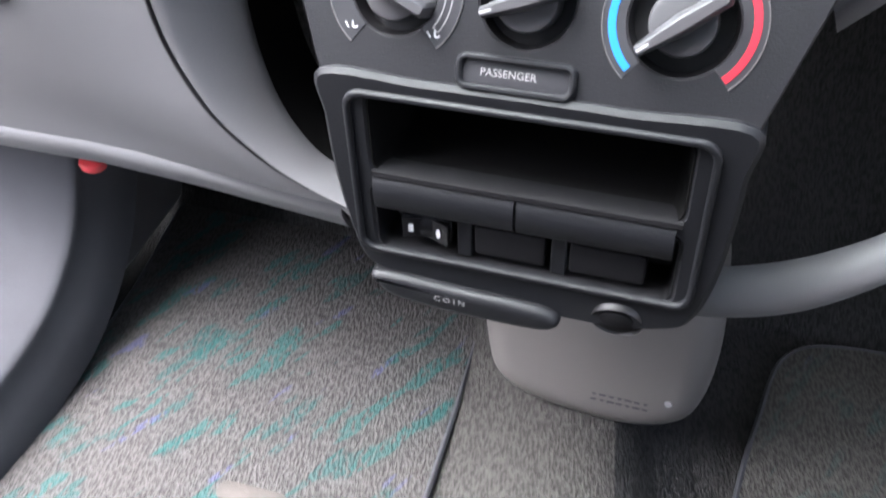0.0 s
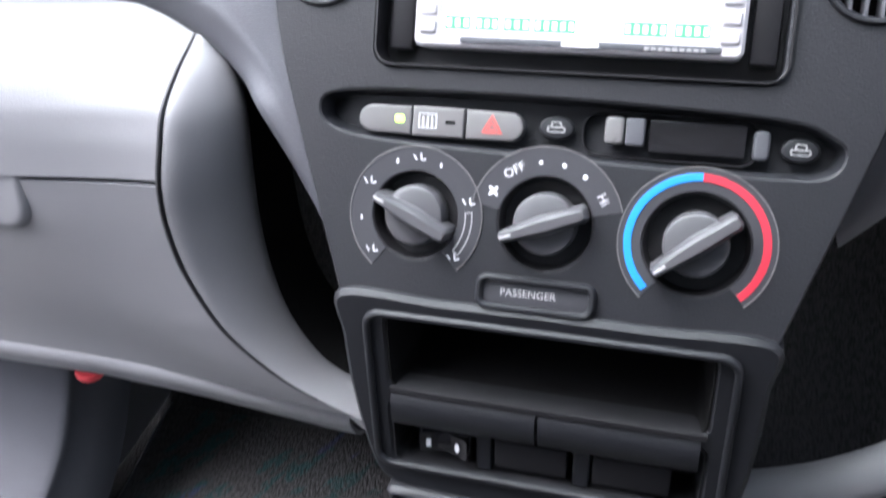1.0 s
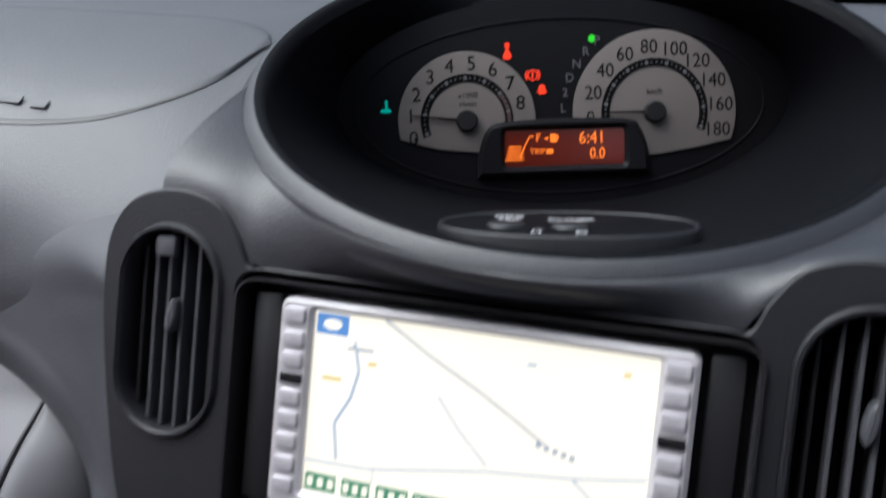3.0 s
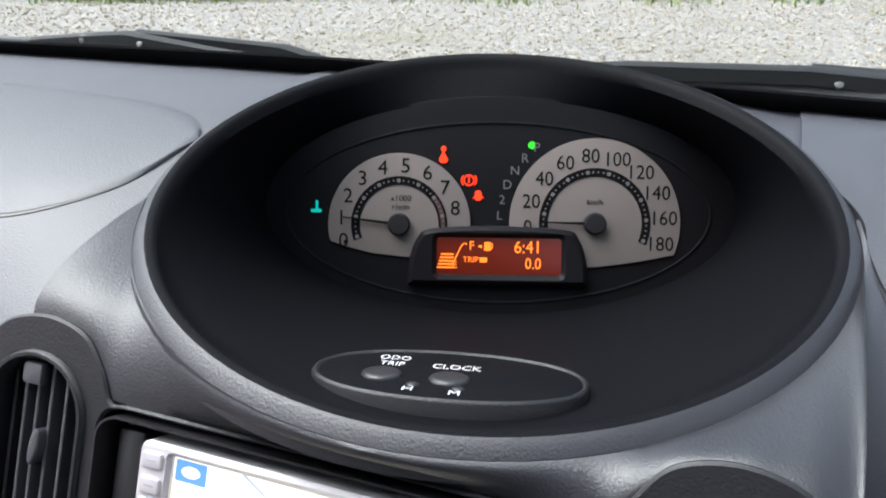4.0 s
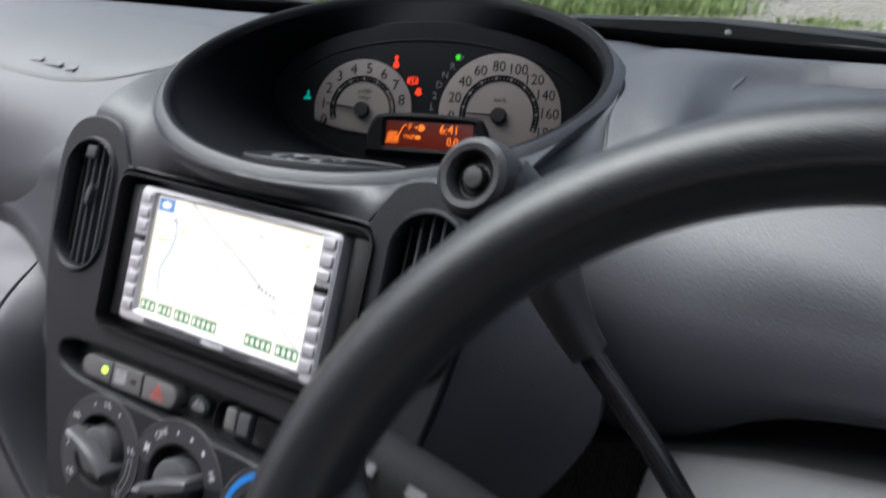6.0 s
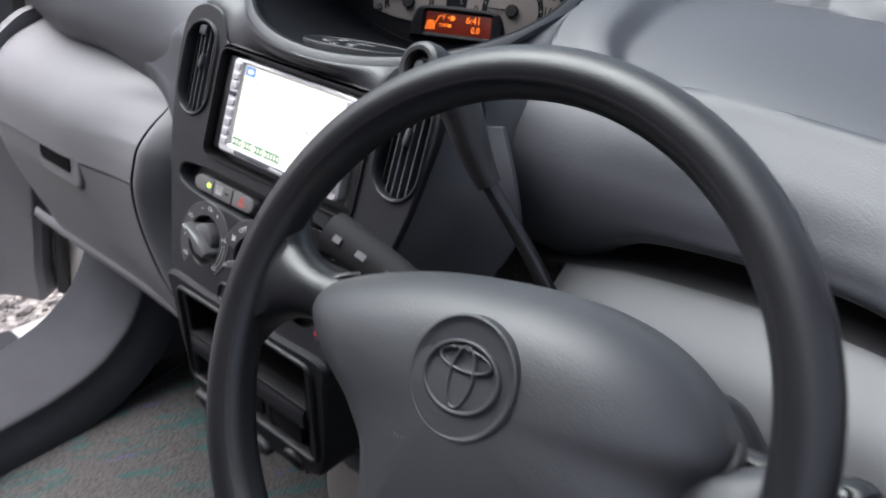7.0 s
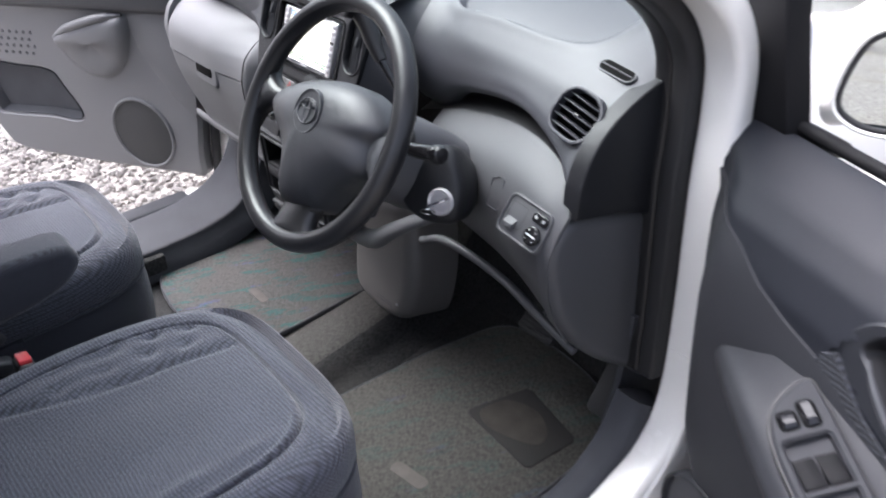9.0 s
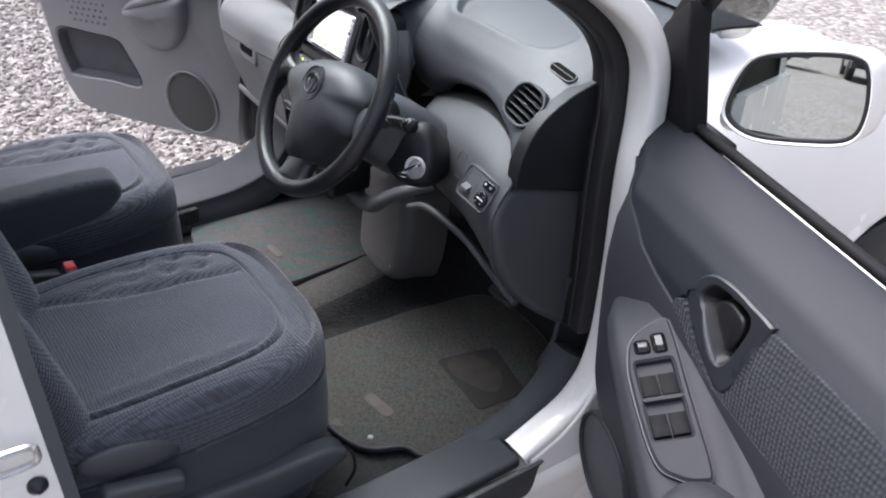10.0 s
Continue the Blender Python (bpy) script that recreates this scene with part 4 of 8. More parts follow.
KICK = [[(-0.700, -0.14, 0.325), (-0.66, -0.14, 0.328), (-0.61, -0.14, 0.328), (-0.575, -0.14, 0.325), (-0.549, -0.14, 0.318)],
        [(-0.704, 0.0, 0.366), (-0.66, 0.0, 0.372), (-0.61, 0.0, 0.368), (-0.575, 0.0, 0.352), (-0.548, 0.0, 0.330)],
        [(-0.706, 0.06, 0.385), (-0.662, 0.06, 0.392), (-0.612, 0.06, 0.382), (-0.577, 0.06, 0.352), (-0.547, 0.06, 0.316)],
        [(-0.706, 0.105, 0.425), (-0.664, 0.10, 0.430), (-0.616, 0.10, 0.408), (-0.580, 0.10, 0.360), (-0.547, 0.10, 0.307)],
        [(-0.703, 0.145, 0.520), (-0.664, 0.135, 0.500), (-0.619, 0.13, 0.440), (-0.583, 0.13, 0.370), (-0.547, 0.13, 0.302)],
        [(-0.698, 0.168, 0.64), (-0.662, 0.165, 0.56), (-0.621, 0.17, 0.452), (-0.586, 0.17, 0.374), (-0.549, 0.17, 0.300)],
        [(-0.690, 0.24, 0.66), (-0.658, 0.24, 0.56), (-0.622, 0.24, 0.456), (-0.590, 0.24, 0.376), (-0.555, 0.24, 0.302)],
        [(-0.665, 0.48, 0.66), (-0.640, 0.48, 0.56), (-0.615, 0.48, 0.46), (-0.595, 0.48, 0.38), (-0.57, 0.48, 0.31)]]
part("kick_panel", sheet(smooth_rows(KICK, 50, 24), 0.008, (-0.5, 0, -0.8)), KICKGREY, body, "grey footwell side trim")
part("kick_panel", sheet(smooth_rows([[(0.70, y, 0.66), (0.675, y, 0.52), (0.655, y, 0.44), (0.64, y, 0.36), (0.63, y, 0.28)] for y in (0.09, 0.2, 0.34, 0.49)], 12, 16), 0.01, (1, 0, 0)), GREYDARK, body, "dark footwell side trim")

# ---- centre stack ----
STACK = pose(0, 0, 0.88, 68.2)
stack = thing("centre_console", "charcoal plastic centre console with vents and heater dials", "console", STACK)
half = half_top + [(0.181, 0.06), (0.176, 0.025), (0.170, -0.005), (0.158, -0.045), (0.141, -0.098), (0.125, -0.147), (0.06, -0.149), (0.0, -0.149)]
half = spline(half[:1] + [(0.05, 0.106), (0.095, 0.106)] + half[1:11] + half[11:14], 120) + half[14:]
outline = half + [(-u, v) for u, v in half[::-1][1:-1]]
vent_out = {s: rrect(0.055, 0.099, 0.0275, 8, s * 0.148 + 0.002, 0.071) for s in (-1, 1)}
screen_hole = rrect(0.222, 0.115, 0.010, 5, 0.0, 0.0465)
strip = spline([(-0.143, -0.037), (-0.136, -0.028), (-0.10, -0.0245), (0.0, -0.024), (0.11, -0.028), (0.138, -0.036), (0.145, -0.044), (0.138, -0.055), (0.11, -0.058), (0.0, -0.056), (-0.10, -0.053), (-0.135, -0.047)], 48, True)
DIALS = [(-0.0805, -0.0955, 0.0255, 155), (-0.0045, -0.0935, 0.0265, 201), (0.0775, -0.0965, 0.0280, 218)]
part("fascia", holed(outline, [vent_out[-1], vent_out[1], screen_hole, strip] + [oval(r, r, 36, u, v) for u, v, r, a in DIALS], -0.03, 0.004), CHARCOAL, stack)
for s in (-1, 1):
    side_rows = [[(s * u, v, w) for u, v in half] for w in (-0.028, -0.075)]
    part("side_wall", sheet(side_rows, 0.003, (-s, 0, 0)), CHARCOAL, stack)

# vents with upright slats
for s in (-1, 1):
    c = s * 0.148 + 0.002
    vent = part("air_vent", band(rrect(0.0575, 0.1015, 0.0285, 8, c, 0.071), rrect(0.0485, 0.0925, 0.0242, 8, c, 0.071), -0.012, 0.0065, 0.003), CHARCOAL, stack, "oval air vent with upright slats")
    part("duct", dish(rrect(0.0515, 0.0955, 0.0257, 8, c, 0.071), -0.008, 0.045, 0.001, 0.006), VOID, vent)
    for k in range(6):
        dx = -0.0190 + 0.0076 * k
        hh = 0.0920 * math.sqrt(max(1 - (abs(dx) / 0.0275) ** 3.2, 0.2))
        rows = [(dx + 0.0009, hh / 2), (dx - 0.0009, hh / 2), (dx - 0.0009, -hh / 2), (dx + 0.0009, -hh / 2)]
        part("slat", plate(rows, -0.016, -0.001 - 0.0025 * (dx / 0.02) ** 2, 0.0004, 1), BLACK if k in (0, 5) else GREYDARK, vent, at=pose(c, 0.071, 0.0))
    part("thumb_tab", plate(oval(0.0028, 0.0085, 16), -0.004, 0.004, 0.0015), GREYDARK, vent, at=pose(c + 0.001, 0.078, 0.0, 0, 0, -8))
    if s < 0:
        part("clip", box(0.011, 0.010, 0.006, 0.002, 2, pose(c - 0.004, 0.110, 0.001)), GREYDARK, vent)

# navigation unit
unit = thing("navigation_unit", "silver double-height navigation unit with a lit map screen", "car stereo", STACK @ Matrix.Translation((0.0015, 0.0010, 0.0035)) @ Matrix.Diagonal((1.0, 0.958, 1.0, 1.0)))
part("well", dish(screen_hole, 0.003, 0.02, 0.001, 0.0), BLACK, unit)
part("side_cheek", box(0.014, 0.100, 0.010, 0.002, 2, pose(-0.099, 0.048, -0.010)), BLACK, unit)
part("side_cheek", box(0.014, 0.100, 0.010, 0.002, 2, pose(0.099, 0.048, -0.010)), BLACK, unit)
part("bezel", holed(rrect(0.178, 0.0985, 0.005, 5, 0, 0.049), [rrect(0.1475, 0.0845, 0.001, 2, 0.0005, 0.0515)], -0.018, 0.002, 0.0018), SILVER, unit, "silver screen surround")
part("lower_lip", plate(rrect(0.140, 0.0042, 0.0015, 3, 0.008, 0.0042), 0.0005, 0.0028, 0.0008), GREYDARK, unit, "dark strip under the screen")
SCREEN = glow("lit_screen", (1.0, 0.93, 0.72), 0.50)
ROAD = glow("map_road", (0.62, 0.72, 0.80), 0.30)
ROADDARK = glow("map_road_dark", (0.50, 0.55, 0.60), 0.32)
MAPGREEN = glow("map_green", (0.10, 0.36, 0.20), 0.28)
MAPBLUE = glow("map_blue", (0.12, 0.30, 0.62), 0.42)
MAPAMBER = glow("map_amber", (0.75, 0.55, 0.15), 0.42)
disp = part("display", plate(rrect(0.1475, 0.0845, 0.001, 2, 0.0005, 0.0515), -0.004, -0.0015, 0.0002), SCREEN, unit, "bright lit map display")


def on_map(name, pts, mat, z=-0.0013):
    part(name, plate(pts, z - 0.0003, z, 0.00005, 1), mat, disp)


def road(path, w, mat):
    for k, (a, b) in enumerate(zip(path, path[1:])):
        d = Vector((b[0] - a[0], b[1] - a[1])).normalized()
        n = Vector((-d.y, d.x)) * w / 2
        on_map("map_line", [(a[0] + n.x, a[1] + n.y), (a[0] - n.x, a[1] - n.y), (b[0] - n.x, b[1] - n.y), (b[0] + n.x, b[1] + n.y)], mat, -0.0013 + 0.00004 * (k % 2))


def sxy(fx, fy):
    """A place on the display from its upper left corner, as shares of its size."""
    return (-0.0728 + 0.1466 * fx, 0.0933 - 0.0836 * fy)


road([sxy(0.13, 0.14), sxy(0.15, 0.30), sxy(0.13, 0.45), sxy(0.085, 0.60), sxy(0.10, 0.80)], 0.0016, ROAD)
road([sxy(0.22, 0.0), sxy(0.36, 0.15), sxy(0.52, 0.30), sxy(0.66, 0.45), sxy(0.72, 0.52)], 0.0013, ROADDARK)
road([sxy(0.40, 0.36), sxy(0.47, 0.52), sxy(0.56, 0.68)], 0.0011, ROAD)
road([sxy(0.0, 0.83), sxy(0.2, 0.82), sxy(0.55, 0.71), sxy(0.80, 0.66), sxy(1.0, 0.60)], 0.0012, ROAD)
road([sxy(0.80, 0.66), sxy(0.90, 0.82), sxy(1.0, 0.92)], 0.0012, ROAD)
road([sxy(0.22, 0.90), sxy(0.22, 0.80)], 0.0004, ROADDARK)
for k in range(5):
    a = sxy(0.70 + 0.024 * k, 0.52 + 0.01 * k)
    on_map("map_bar", rrect(0.0022, 0.0026, 0.0001, 1, a[0], a[1]), ROADDARK)
for fx, fy, w, m in ((0.19, 0.25, 0.004, MAPAMBER), (0.92, 0.10, 0.003, MAPAMBER), (0.065, 0.36, 0.009, MAPAMBER), (0.15, 0.18, 0.012, ROADDARK), (0.66, 0.12, 0.004, ROAD)):
    a = sxy(fx, fy)
    on_map("map_mark", rrect(w, 0.0016, 0.0001, 1, a[0], a[1]), m)
a = sxy(0.055, 0.065)
on_map("map_badge", rrect(0.0150, 0.0095, 0.0006, 2, a[0], a[1]), MAPBLUE)
on_map("map_badge_light", oval(0.0045, 0.0025, 16, a[0], a[1]), SCREEN, -0.00115)
for fx0, fx1 in ((0.005, 0.105), (0.125, 0.215), (0.235, 0.335), (0.35, 0.505), (0.68, 0.835), (0.86, 0.985)):
    a, b = sxy(fx0, 0.90), sxy(fx1, 0.99)
    w = b[0] - a[0]
    on_map("map_button", rrect(w, 0.0082, 0.0004, 1, (a[0] + b[0]) / 2, (a[1] + b[1]) / 2), MAPGREEN)
    n = max(int(w / 0.0042), 2)
    for j in range(n):
        on_map("map_bar", rrect(w / n * 0.55, 0.0042, 0.0001, 1, a[0] + w * (j + 0.5) / n, (a[1] + b[1]) / 2), SCREEN, -0.00112)
for s, x in ((-1, -0.0812), (1, 0.0812)):
    for j, v in enumerate((0.0905, 0.0795, 0.0700, 0.0525, 0.0425, 0.0320, 0.0215, 0.0115)):
        key = part("side_key", plate(rrect(0.0098, 0.0074, 0.0016, 3, x, v), 0.0, 0.0034, 0.0008), SILVERKEY, unit)
        part("key_mark", box(0.0048, 0.0010, 0.0003, 0, at=pose(x, v, 0.0034)), INKGREY, key)
    part("sensor", plate(rrect(0.0105, 0.0050, 0.0006, 2, x, 0.0612), 0.0, 0.0030, 0.0005), GLOSSBLACK, unit)
part("maker_bar", box(0.020, 0.0024, 0.0004, 0, at=pose(0.005, 0.0040, 0.0033)), INK, unit)
for k in range(9):
    part("print_bar", box(0.0026, 0.0011, 0.0003, 0, at=pose(0.040 + 0.0036 * k, 0.0036, 0.0033)), INKGREY, unit)

# switch strip
part("switch_recess", dish(strip, 0.0032, 0.013, 0.001, 0.003), CHARCOAL, stack)
KEYGREY = material("key_grey_plastic", (0.098, 0.096, 0.095), 0.42, grain=0.1, vary=0.05)
SWITCHRED = material("switch_red_print", (0.42, 0.07, 0.06), 0.5)
AMBERLED = glow("green_lamp", (0.45, 0.95, 0.05), 1.6)
b1 = [(-0.0875, -0.0495), (-0.0875, -0.0330)] + [(-0.110 + 0.010 * math.cos(a), -0.0413 + 0.0082 * math.sin(a)) for a in np.linspace(radians(100), radians(260), 10)]
k1 = part("push_switch", plate(b1, -0.010, 0.0005, 0.0014), KEYGREY, stack, "grey rounded push switch with a lit lamp")
part("lamp", plate(rrect(0.0058, 0.0042, 0.0015, 3, -0.0945, -0.0405), 0.0, 0.0009, 0.0002), AMBERLED, k1)
k2 = part("push_switch", plate(rrect(0.0310, 0.0170, 0.0010, 2, -0.0714, -0.0412), -0.010, 0.0005, 0.0012), KEYGREY, stack, "grey rear demister switch")
part("mark_frame", band(rrect(0.0110, 0.0086, 0.0010, 2, -0.0775, -0.0408), rrect(0.0098, 0.0074, 0.0008, 2, -0.0775, -0.0408), 0.0, 0.0008, 0.0001), INK, k2)
for j in range(3):
    part("mark_bar", box(0.0009, 0.0062, 0.0004, 0, at=pose(-0.0802 + 0.0027 * j, -0.0416, 0.0007)), INK, k2)
part("lamp_off", box(0.0058, 0.0019, 0.0006, 0.0002, 1, pose(-0.0640, -0.0410, 0.0006)), INKBLACK, k2)
b3 = [(-0.0548, -0.0330), (-0.0548, -0.0495)] + [(-0.0300 + 0.0085 * math.cos(a), -0.0413 + 0.0082 * math.sin(a)) for a in np.linspace(radians(-80), radians(80), 10)]
k3 = part("push_switch", plate(b3, -0.010, 0.0005, 0.0014), KEYGREY, stack, "grey hazard switch with a red triangle")
tri = [(-0.0395 + 0.0072 * math.cos(radians(90 + 120 * j)), -0.0420 + 0.0072 * math.sin(radians(90 + 120 * j))) for j in range(3)]
part("triangle", band(tri, inset(tri, 0.0012), 0.0, 0.0008, 0.0001), SWITCHRED, k3)
part("triangle", band(inset(tri, 0.0019), inset(tri, 0.0026), 0.0, 0.0008, 0.0001), SWITCHRED, k3)


def car_badge(u, v, parent):
    """A dark oval with a small recirculation sign."""
    o = part("air_sign", plate(oval(0.0098, 0.0066, 24, u, v), -0.012, -0.0035, 0.0015), CHARCOAL, parent)
    part("sign_line", band(rrect(0.0105, 0.0034, 0.0014, 3, u, v - 0.0008), rrect(0.0090, 0.0020, 0.0009, 3, u, v - 0.0008), -0.0038, -0.0030, 0.0001), INKGREY, o)
    part("sign_line", band(rrect(0.0060, 0.0036, 0.0014, 3, u, v + 0.0018), rrect(0.0047, 0.0024, 0.0010, 3, u, v + 0.0018), -0.0038, -0.0030, 0.0001), INKGREY, o)


car_badge(-0.0037, -0.0400, stack)
car_badge(0.1244, -0.0432, stack)
win = rrect(0.092, 0.0235, 0.009, 5, 0.0575, -0.0415)
part("slider_pocket", dish(win, -0.0040, 0.006, 0.0008, 0.001), GLOSSBLACK, stack)
part("slider_knob", plate(rrect(0.0105, 0.0150, 0.0028, 4, 0.0285, -0.0390), -0.010, 0.0005, 0.0016), KEYGREY, stack)
part("slider_knob", plate(rrect(0.0105, 0.0150, 0.0018, 4, 0.0396, -0.0392), -0.010, 0.0000, 0.0012), GREYDARK, stack)
part("slider_window", plate(rrect(0.0500, 0.0170, 0.0010, 2, 0.0720, -0.0408), -0.009, -0.0030, 0.0005), GLOSSBLACK, stack)
part("slider_end", plate(rrect(0.0085, 0.0160, 0.0030, 4, 0.1050, -0.0420), -0.010, -0.0018, 0.0020), GREYDARK, stack)


def arc(cx, cy, r0, r1, a0, a1, n=40):
    out = [(cx + r1 * math.cos(radians(a)), cy + r1 * math.sin(radians(a))) for a in np.linspace(a0, a1, n)]
    return out + [(cx + r0 * math.cos(radians(a)), cy + r0 * math.sin(radians(a))) for a in np.linspace(a1, a0, n)]


DISC = material("dial_disc", (0.030, 0.031, 0.034), 0.35, grain=0.1)
for j, (u, v, r, turn) in enumerate(DIALS):
    dial = part("heater_dial", dish(oval(r, r, 36, u, v), 0.0035, 0.010, 0.0008, 0.002), BLACK, stack, "round heater control")
    span = ((r + 0.0006, 0.0398, -48, 232), (r + 0.0006, 0.0430, 14, 168), (r + 0.0008, 0.0412, -48, 230))[j]
    part("scale", plate(arc(u, v, *span), 0.0036, 0.0044, 0.0003, 1), DISC, dial)
    part("scale_edge", plate(arc(u, v, span[1], span[1] + 0.0006, span[2], span[3]), 0.0036, 0.0047, 0.0001, 1), KEYGREY, dial)
    kn = part("knob", turned([(0.0178, -0.008), (0.0176, 0.006), (0.0168, 0.0078), (0.0150, 0.0086), (0.0005, 0.0088)], 36, pose(u, v, 0)), KNOB, dial)
    L = r * 0.98
    outline_b = [(L, 0.0015), (L * 0.96, 0.0035), (0.0, 0.0062), (-L * 0.9, 0.0052), (-L * 0.98, 0.0030), (-L * 0.98, -0.0030), (-L * 0.9, -0.0052), (0.0, -0.0062), (L * 0.96, -0.0035), (L, -0.0015)]
    bar = loft([lift(outline_b, -0.004), lift(inset(outline_b, 0.0004), 0.012), lift(inset(outline_b, 0.0014), 0.0165), lift([(p[0] * 0.94, p[1] * 0.45) for p in outline_b], 0.0180)])
    part("grip", bar, KNOB, kn, "grey grip bar", pose(u, v, 0, 0, 0, turn))
    part("pointer", box(0.007, 0.0016, 0.0006, 0.0002, 1, pose(u, v, 0, 0, 0, turn) @ pose(L * 0.80, 0, 0.0180)), INKGREY, kn)
    if j == 0:
        for a in (112, 65, 187):
            part("dot", box(0.0012, 0.0026, 0.0003, 0, at=pose(u + 0.0330 * math.cos(radians(a)), v + 0.0330 * math.sin(radians(a)), 0.0045)), INK, dial)
        for a in (88, 148, 18, 222, -42):
            x, y = u + 0.0335 * math.cos(radians(a)), v + 0.0335 * math.sin(radians(a))
            part("air_sign", tube([(x + 0.0005, y + 0.0026, 0.0046), (x + 0.001, y - 0.001, 0.0046), (x + 0.0036, y - 0.0005, 0.0046)], 0.0005, 6), INK, dial)
            part("air_sign", tube([(x - 0.0040, y + 0.0016, 0.0046), (x - 0.0018, y - 0.0016, 0.0046)], 0.00045, 6), INK, dial)
        part("demist_sign", band(arc(u, v, 0.0300, 0.0345, -38, 8, 20), inset(arc(u, v, 0.0300, 0.0345, -38, 8, 20), 0.0006), 0.0043, 0.0047, 0.0001), INKGREY, dial)
    if j == 1:
        for a in (98, 76, 54):
            part("dot", turned([(0.0011 + 0.0002 * (98 - a) / 22, 0), (0.0011, 0.0003), (0.0003, 0.0003)], 12, pose(u + 0.0345 * math.cos(radians(a)), v + 0.0345 * math.sin(radians(a)), 0.0044)), INK, dial)
        words("word_off", "OFF", 0.0072, INK, dial, u + 0.0345 * math.cos(radians(124)), v + 0.0345 * math.sin(radians(124)), 0.0046, 30)
        words("word_hi", "Hi", 0.0072, INK, dial, u + 0.0350 * math.cos(radians(28)), v + 0.0350 * math.sin(radians(28)), 0.0046, -60)
        for a in range(4):
            part("fan_blade", plate(oval(0.0018, 0.0010, 10), 0, 0.0003, 0.0001, 1), INK, dial, at=pose(u + 0.0345 * math.cos(radians(152)), v + 0.0345 * math.sin(radians(152)), 0.0044, 0, 0, 45 + 90 * a) @ pose(0.0018, 0, 0))
    if j == 2:
        part("cold_band", plate(arc(u, v, 0.0340, 0.0382, 90, 227), 0.0042, 0.0048, 0.0002, 1), BLUE, dial, "blue cold arc")
        part("hot_band", plate(arc(u, v, 0.0340, 0.0382, -47, 90), 0.0042, 0.0048, 0.0002, 1), RED, dial, "red warm arc")

lampb = part("airbag_lamp", band(rrect(0.0690, 0.0205, 0.0065, 5, -0.0065, -0.1345), rrect(0.0600, 0.0130, 0.0035, 5, -0.0065, -0.1345), 0.002, 0.0085, 0.0028), CHARCOAL, stack, "raised passenger airbag lamp surround")
part("lamp_face", plate(rrect(0.0610, 0.0140, 0.0035, 4, -0.0065, -0.1345), 0.002, 0.0052, 0.0006), DISC, lampb)
words("word_passenger", "PASSENGER", 0.0062, INKGREY, lampb, -0.0105, -0.1343, 0.0054)

# ---- lower console box ----
BOXM = pose(0, -0.062, 0.665, 90)
cubby = thing("console_box", "charcoal console tray unit with coin holder and switches", "console", BOXM)
ob_out = spline([(-0.124, 0.083), (-0.06, 0.0835), (0.0, 0.084), (0.06, 0.0835), (0.124, 0.083), (0.125, 0.05), (0.124, 0.01), (0.120, -0.03), (0.112, -0.058), (0.098, -0.071), (0.05, -0.080), (-0.05, -0.076), (-0.098, -0.066), (-0.110, -0.056), (-0.117, -0.03), (-0.123, 0.01), (-0.125, 0.05)], 90, True)
pocket = rrect(0.190, 0.055, 0.007, 4, 0.0, 0.0435)
lower = rrect(0.192, 0.050, 0.006, 4, 0.0, -0.0205)
part("body", holed(ob_out, [pocket, lower], -0.085, 0.0, 0.003), CHARCOAL, cubby)
part("rim", band(rrect(0.220, 0.124, 0.012, 5, 0, 0.0125), rrect(0.211, 0.115, 0.009, 5, 0, 0.0125), -0.002, 0.0035, 0.0016), CHARCOAL, cubby)
# tray interior coloured near-black, its shade put into the material
part("tray", dish(pocket, -0.001, 0.078, 0.001, 0.004), VOID, cubby, "empty storage tray, its shade painted in")
part("tray_lip", loft([[(x, y, z) for y, z in ((0.0135, 0.002), (0.0165, 0.0015), (0.0178, -0.002), (0.0165, -0.02), (0.0135, -0.02))] for x in (-0.096, 0.096)]), SAIL, cubby)
part("switch_bay", dish(lower, -0.001, 0.030, 0.001, 0.002), BLACK, cubby)
flap_p = [(0.0005, 0.0115), (0.0030, 0.0085), (0.0038, 0.0), (0.0032, -0.0085), (0.0005, -0.0125), (-0.012, -0.0125), (-0.012, 0.0115)]
for x0, x1 in ((-0.0955, -0.0035), (-0.0015, 0.0930)):
    part("flap", loft([[(x, y + 0.0005, z) for z, y in flap_p] for x in (x0, x1)]), CHARCOAL, cubby, "dark hinged cup-holder flap")
for x0, x1 in ((-0.030, 0.016), (0.032, 0.079)):
    part("blank_plate", plate(rrect(x1 - x0, 0.022, 0.002, 2, (x0 + x1) / 2, -0.0285), -0.03, -0.0035, 0.001), SAIL, cubby, "blank switch cover")
    part("divider", box(0.010, 0.036, 0.02, 0.001, 1, pose(x0 - 0.007, -0.026, -0.0135)), CHARCOAL, cubby)
rock = part("rocker_switch", loft([[(x, y, z) for y, z in ((-0.009, -0.02), (-0.009, 0.0), (-0.006, 0.002), (0.006, 0.002), (0.009, 0.0), (0.009, -0.02))] for x in (-0.017, 0.017)]), GLOSSBLACK, cubby, "small black rocker switch", pose(-0.063, -0.0265, -0.006, 0, 0, -2))
part("rocker_face", loft([[(x, y, z) for y in (-0.008, 0.008)] + [(x, 0.008, -0.004), (x, -0.008, -0.004)] for x, z in ((-0.0155, 0.0055), (-0.002, 0.0012), (0.0, 0.001), (0.002, 0.0012), (0.0155, 0.0065))]), GLOSSBLACK, rock)
part("mark", box(0.0030, 0.0060, 0.0004, 0, at=pose(-0.0100, 0.0, 0.0048, 0, 12)), INK, rock)
part("mark", plate(oval(0.0017, 0.0038, 16), 0, 0.0004, 0.0001, 1), INK, rock, at=pose(0.0090, 0.0, 0.0048, 0, -16))
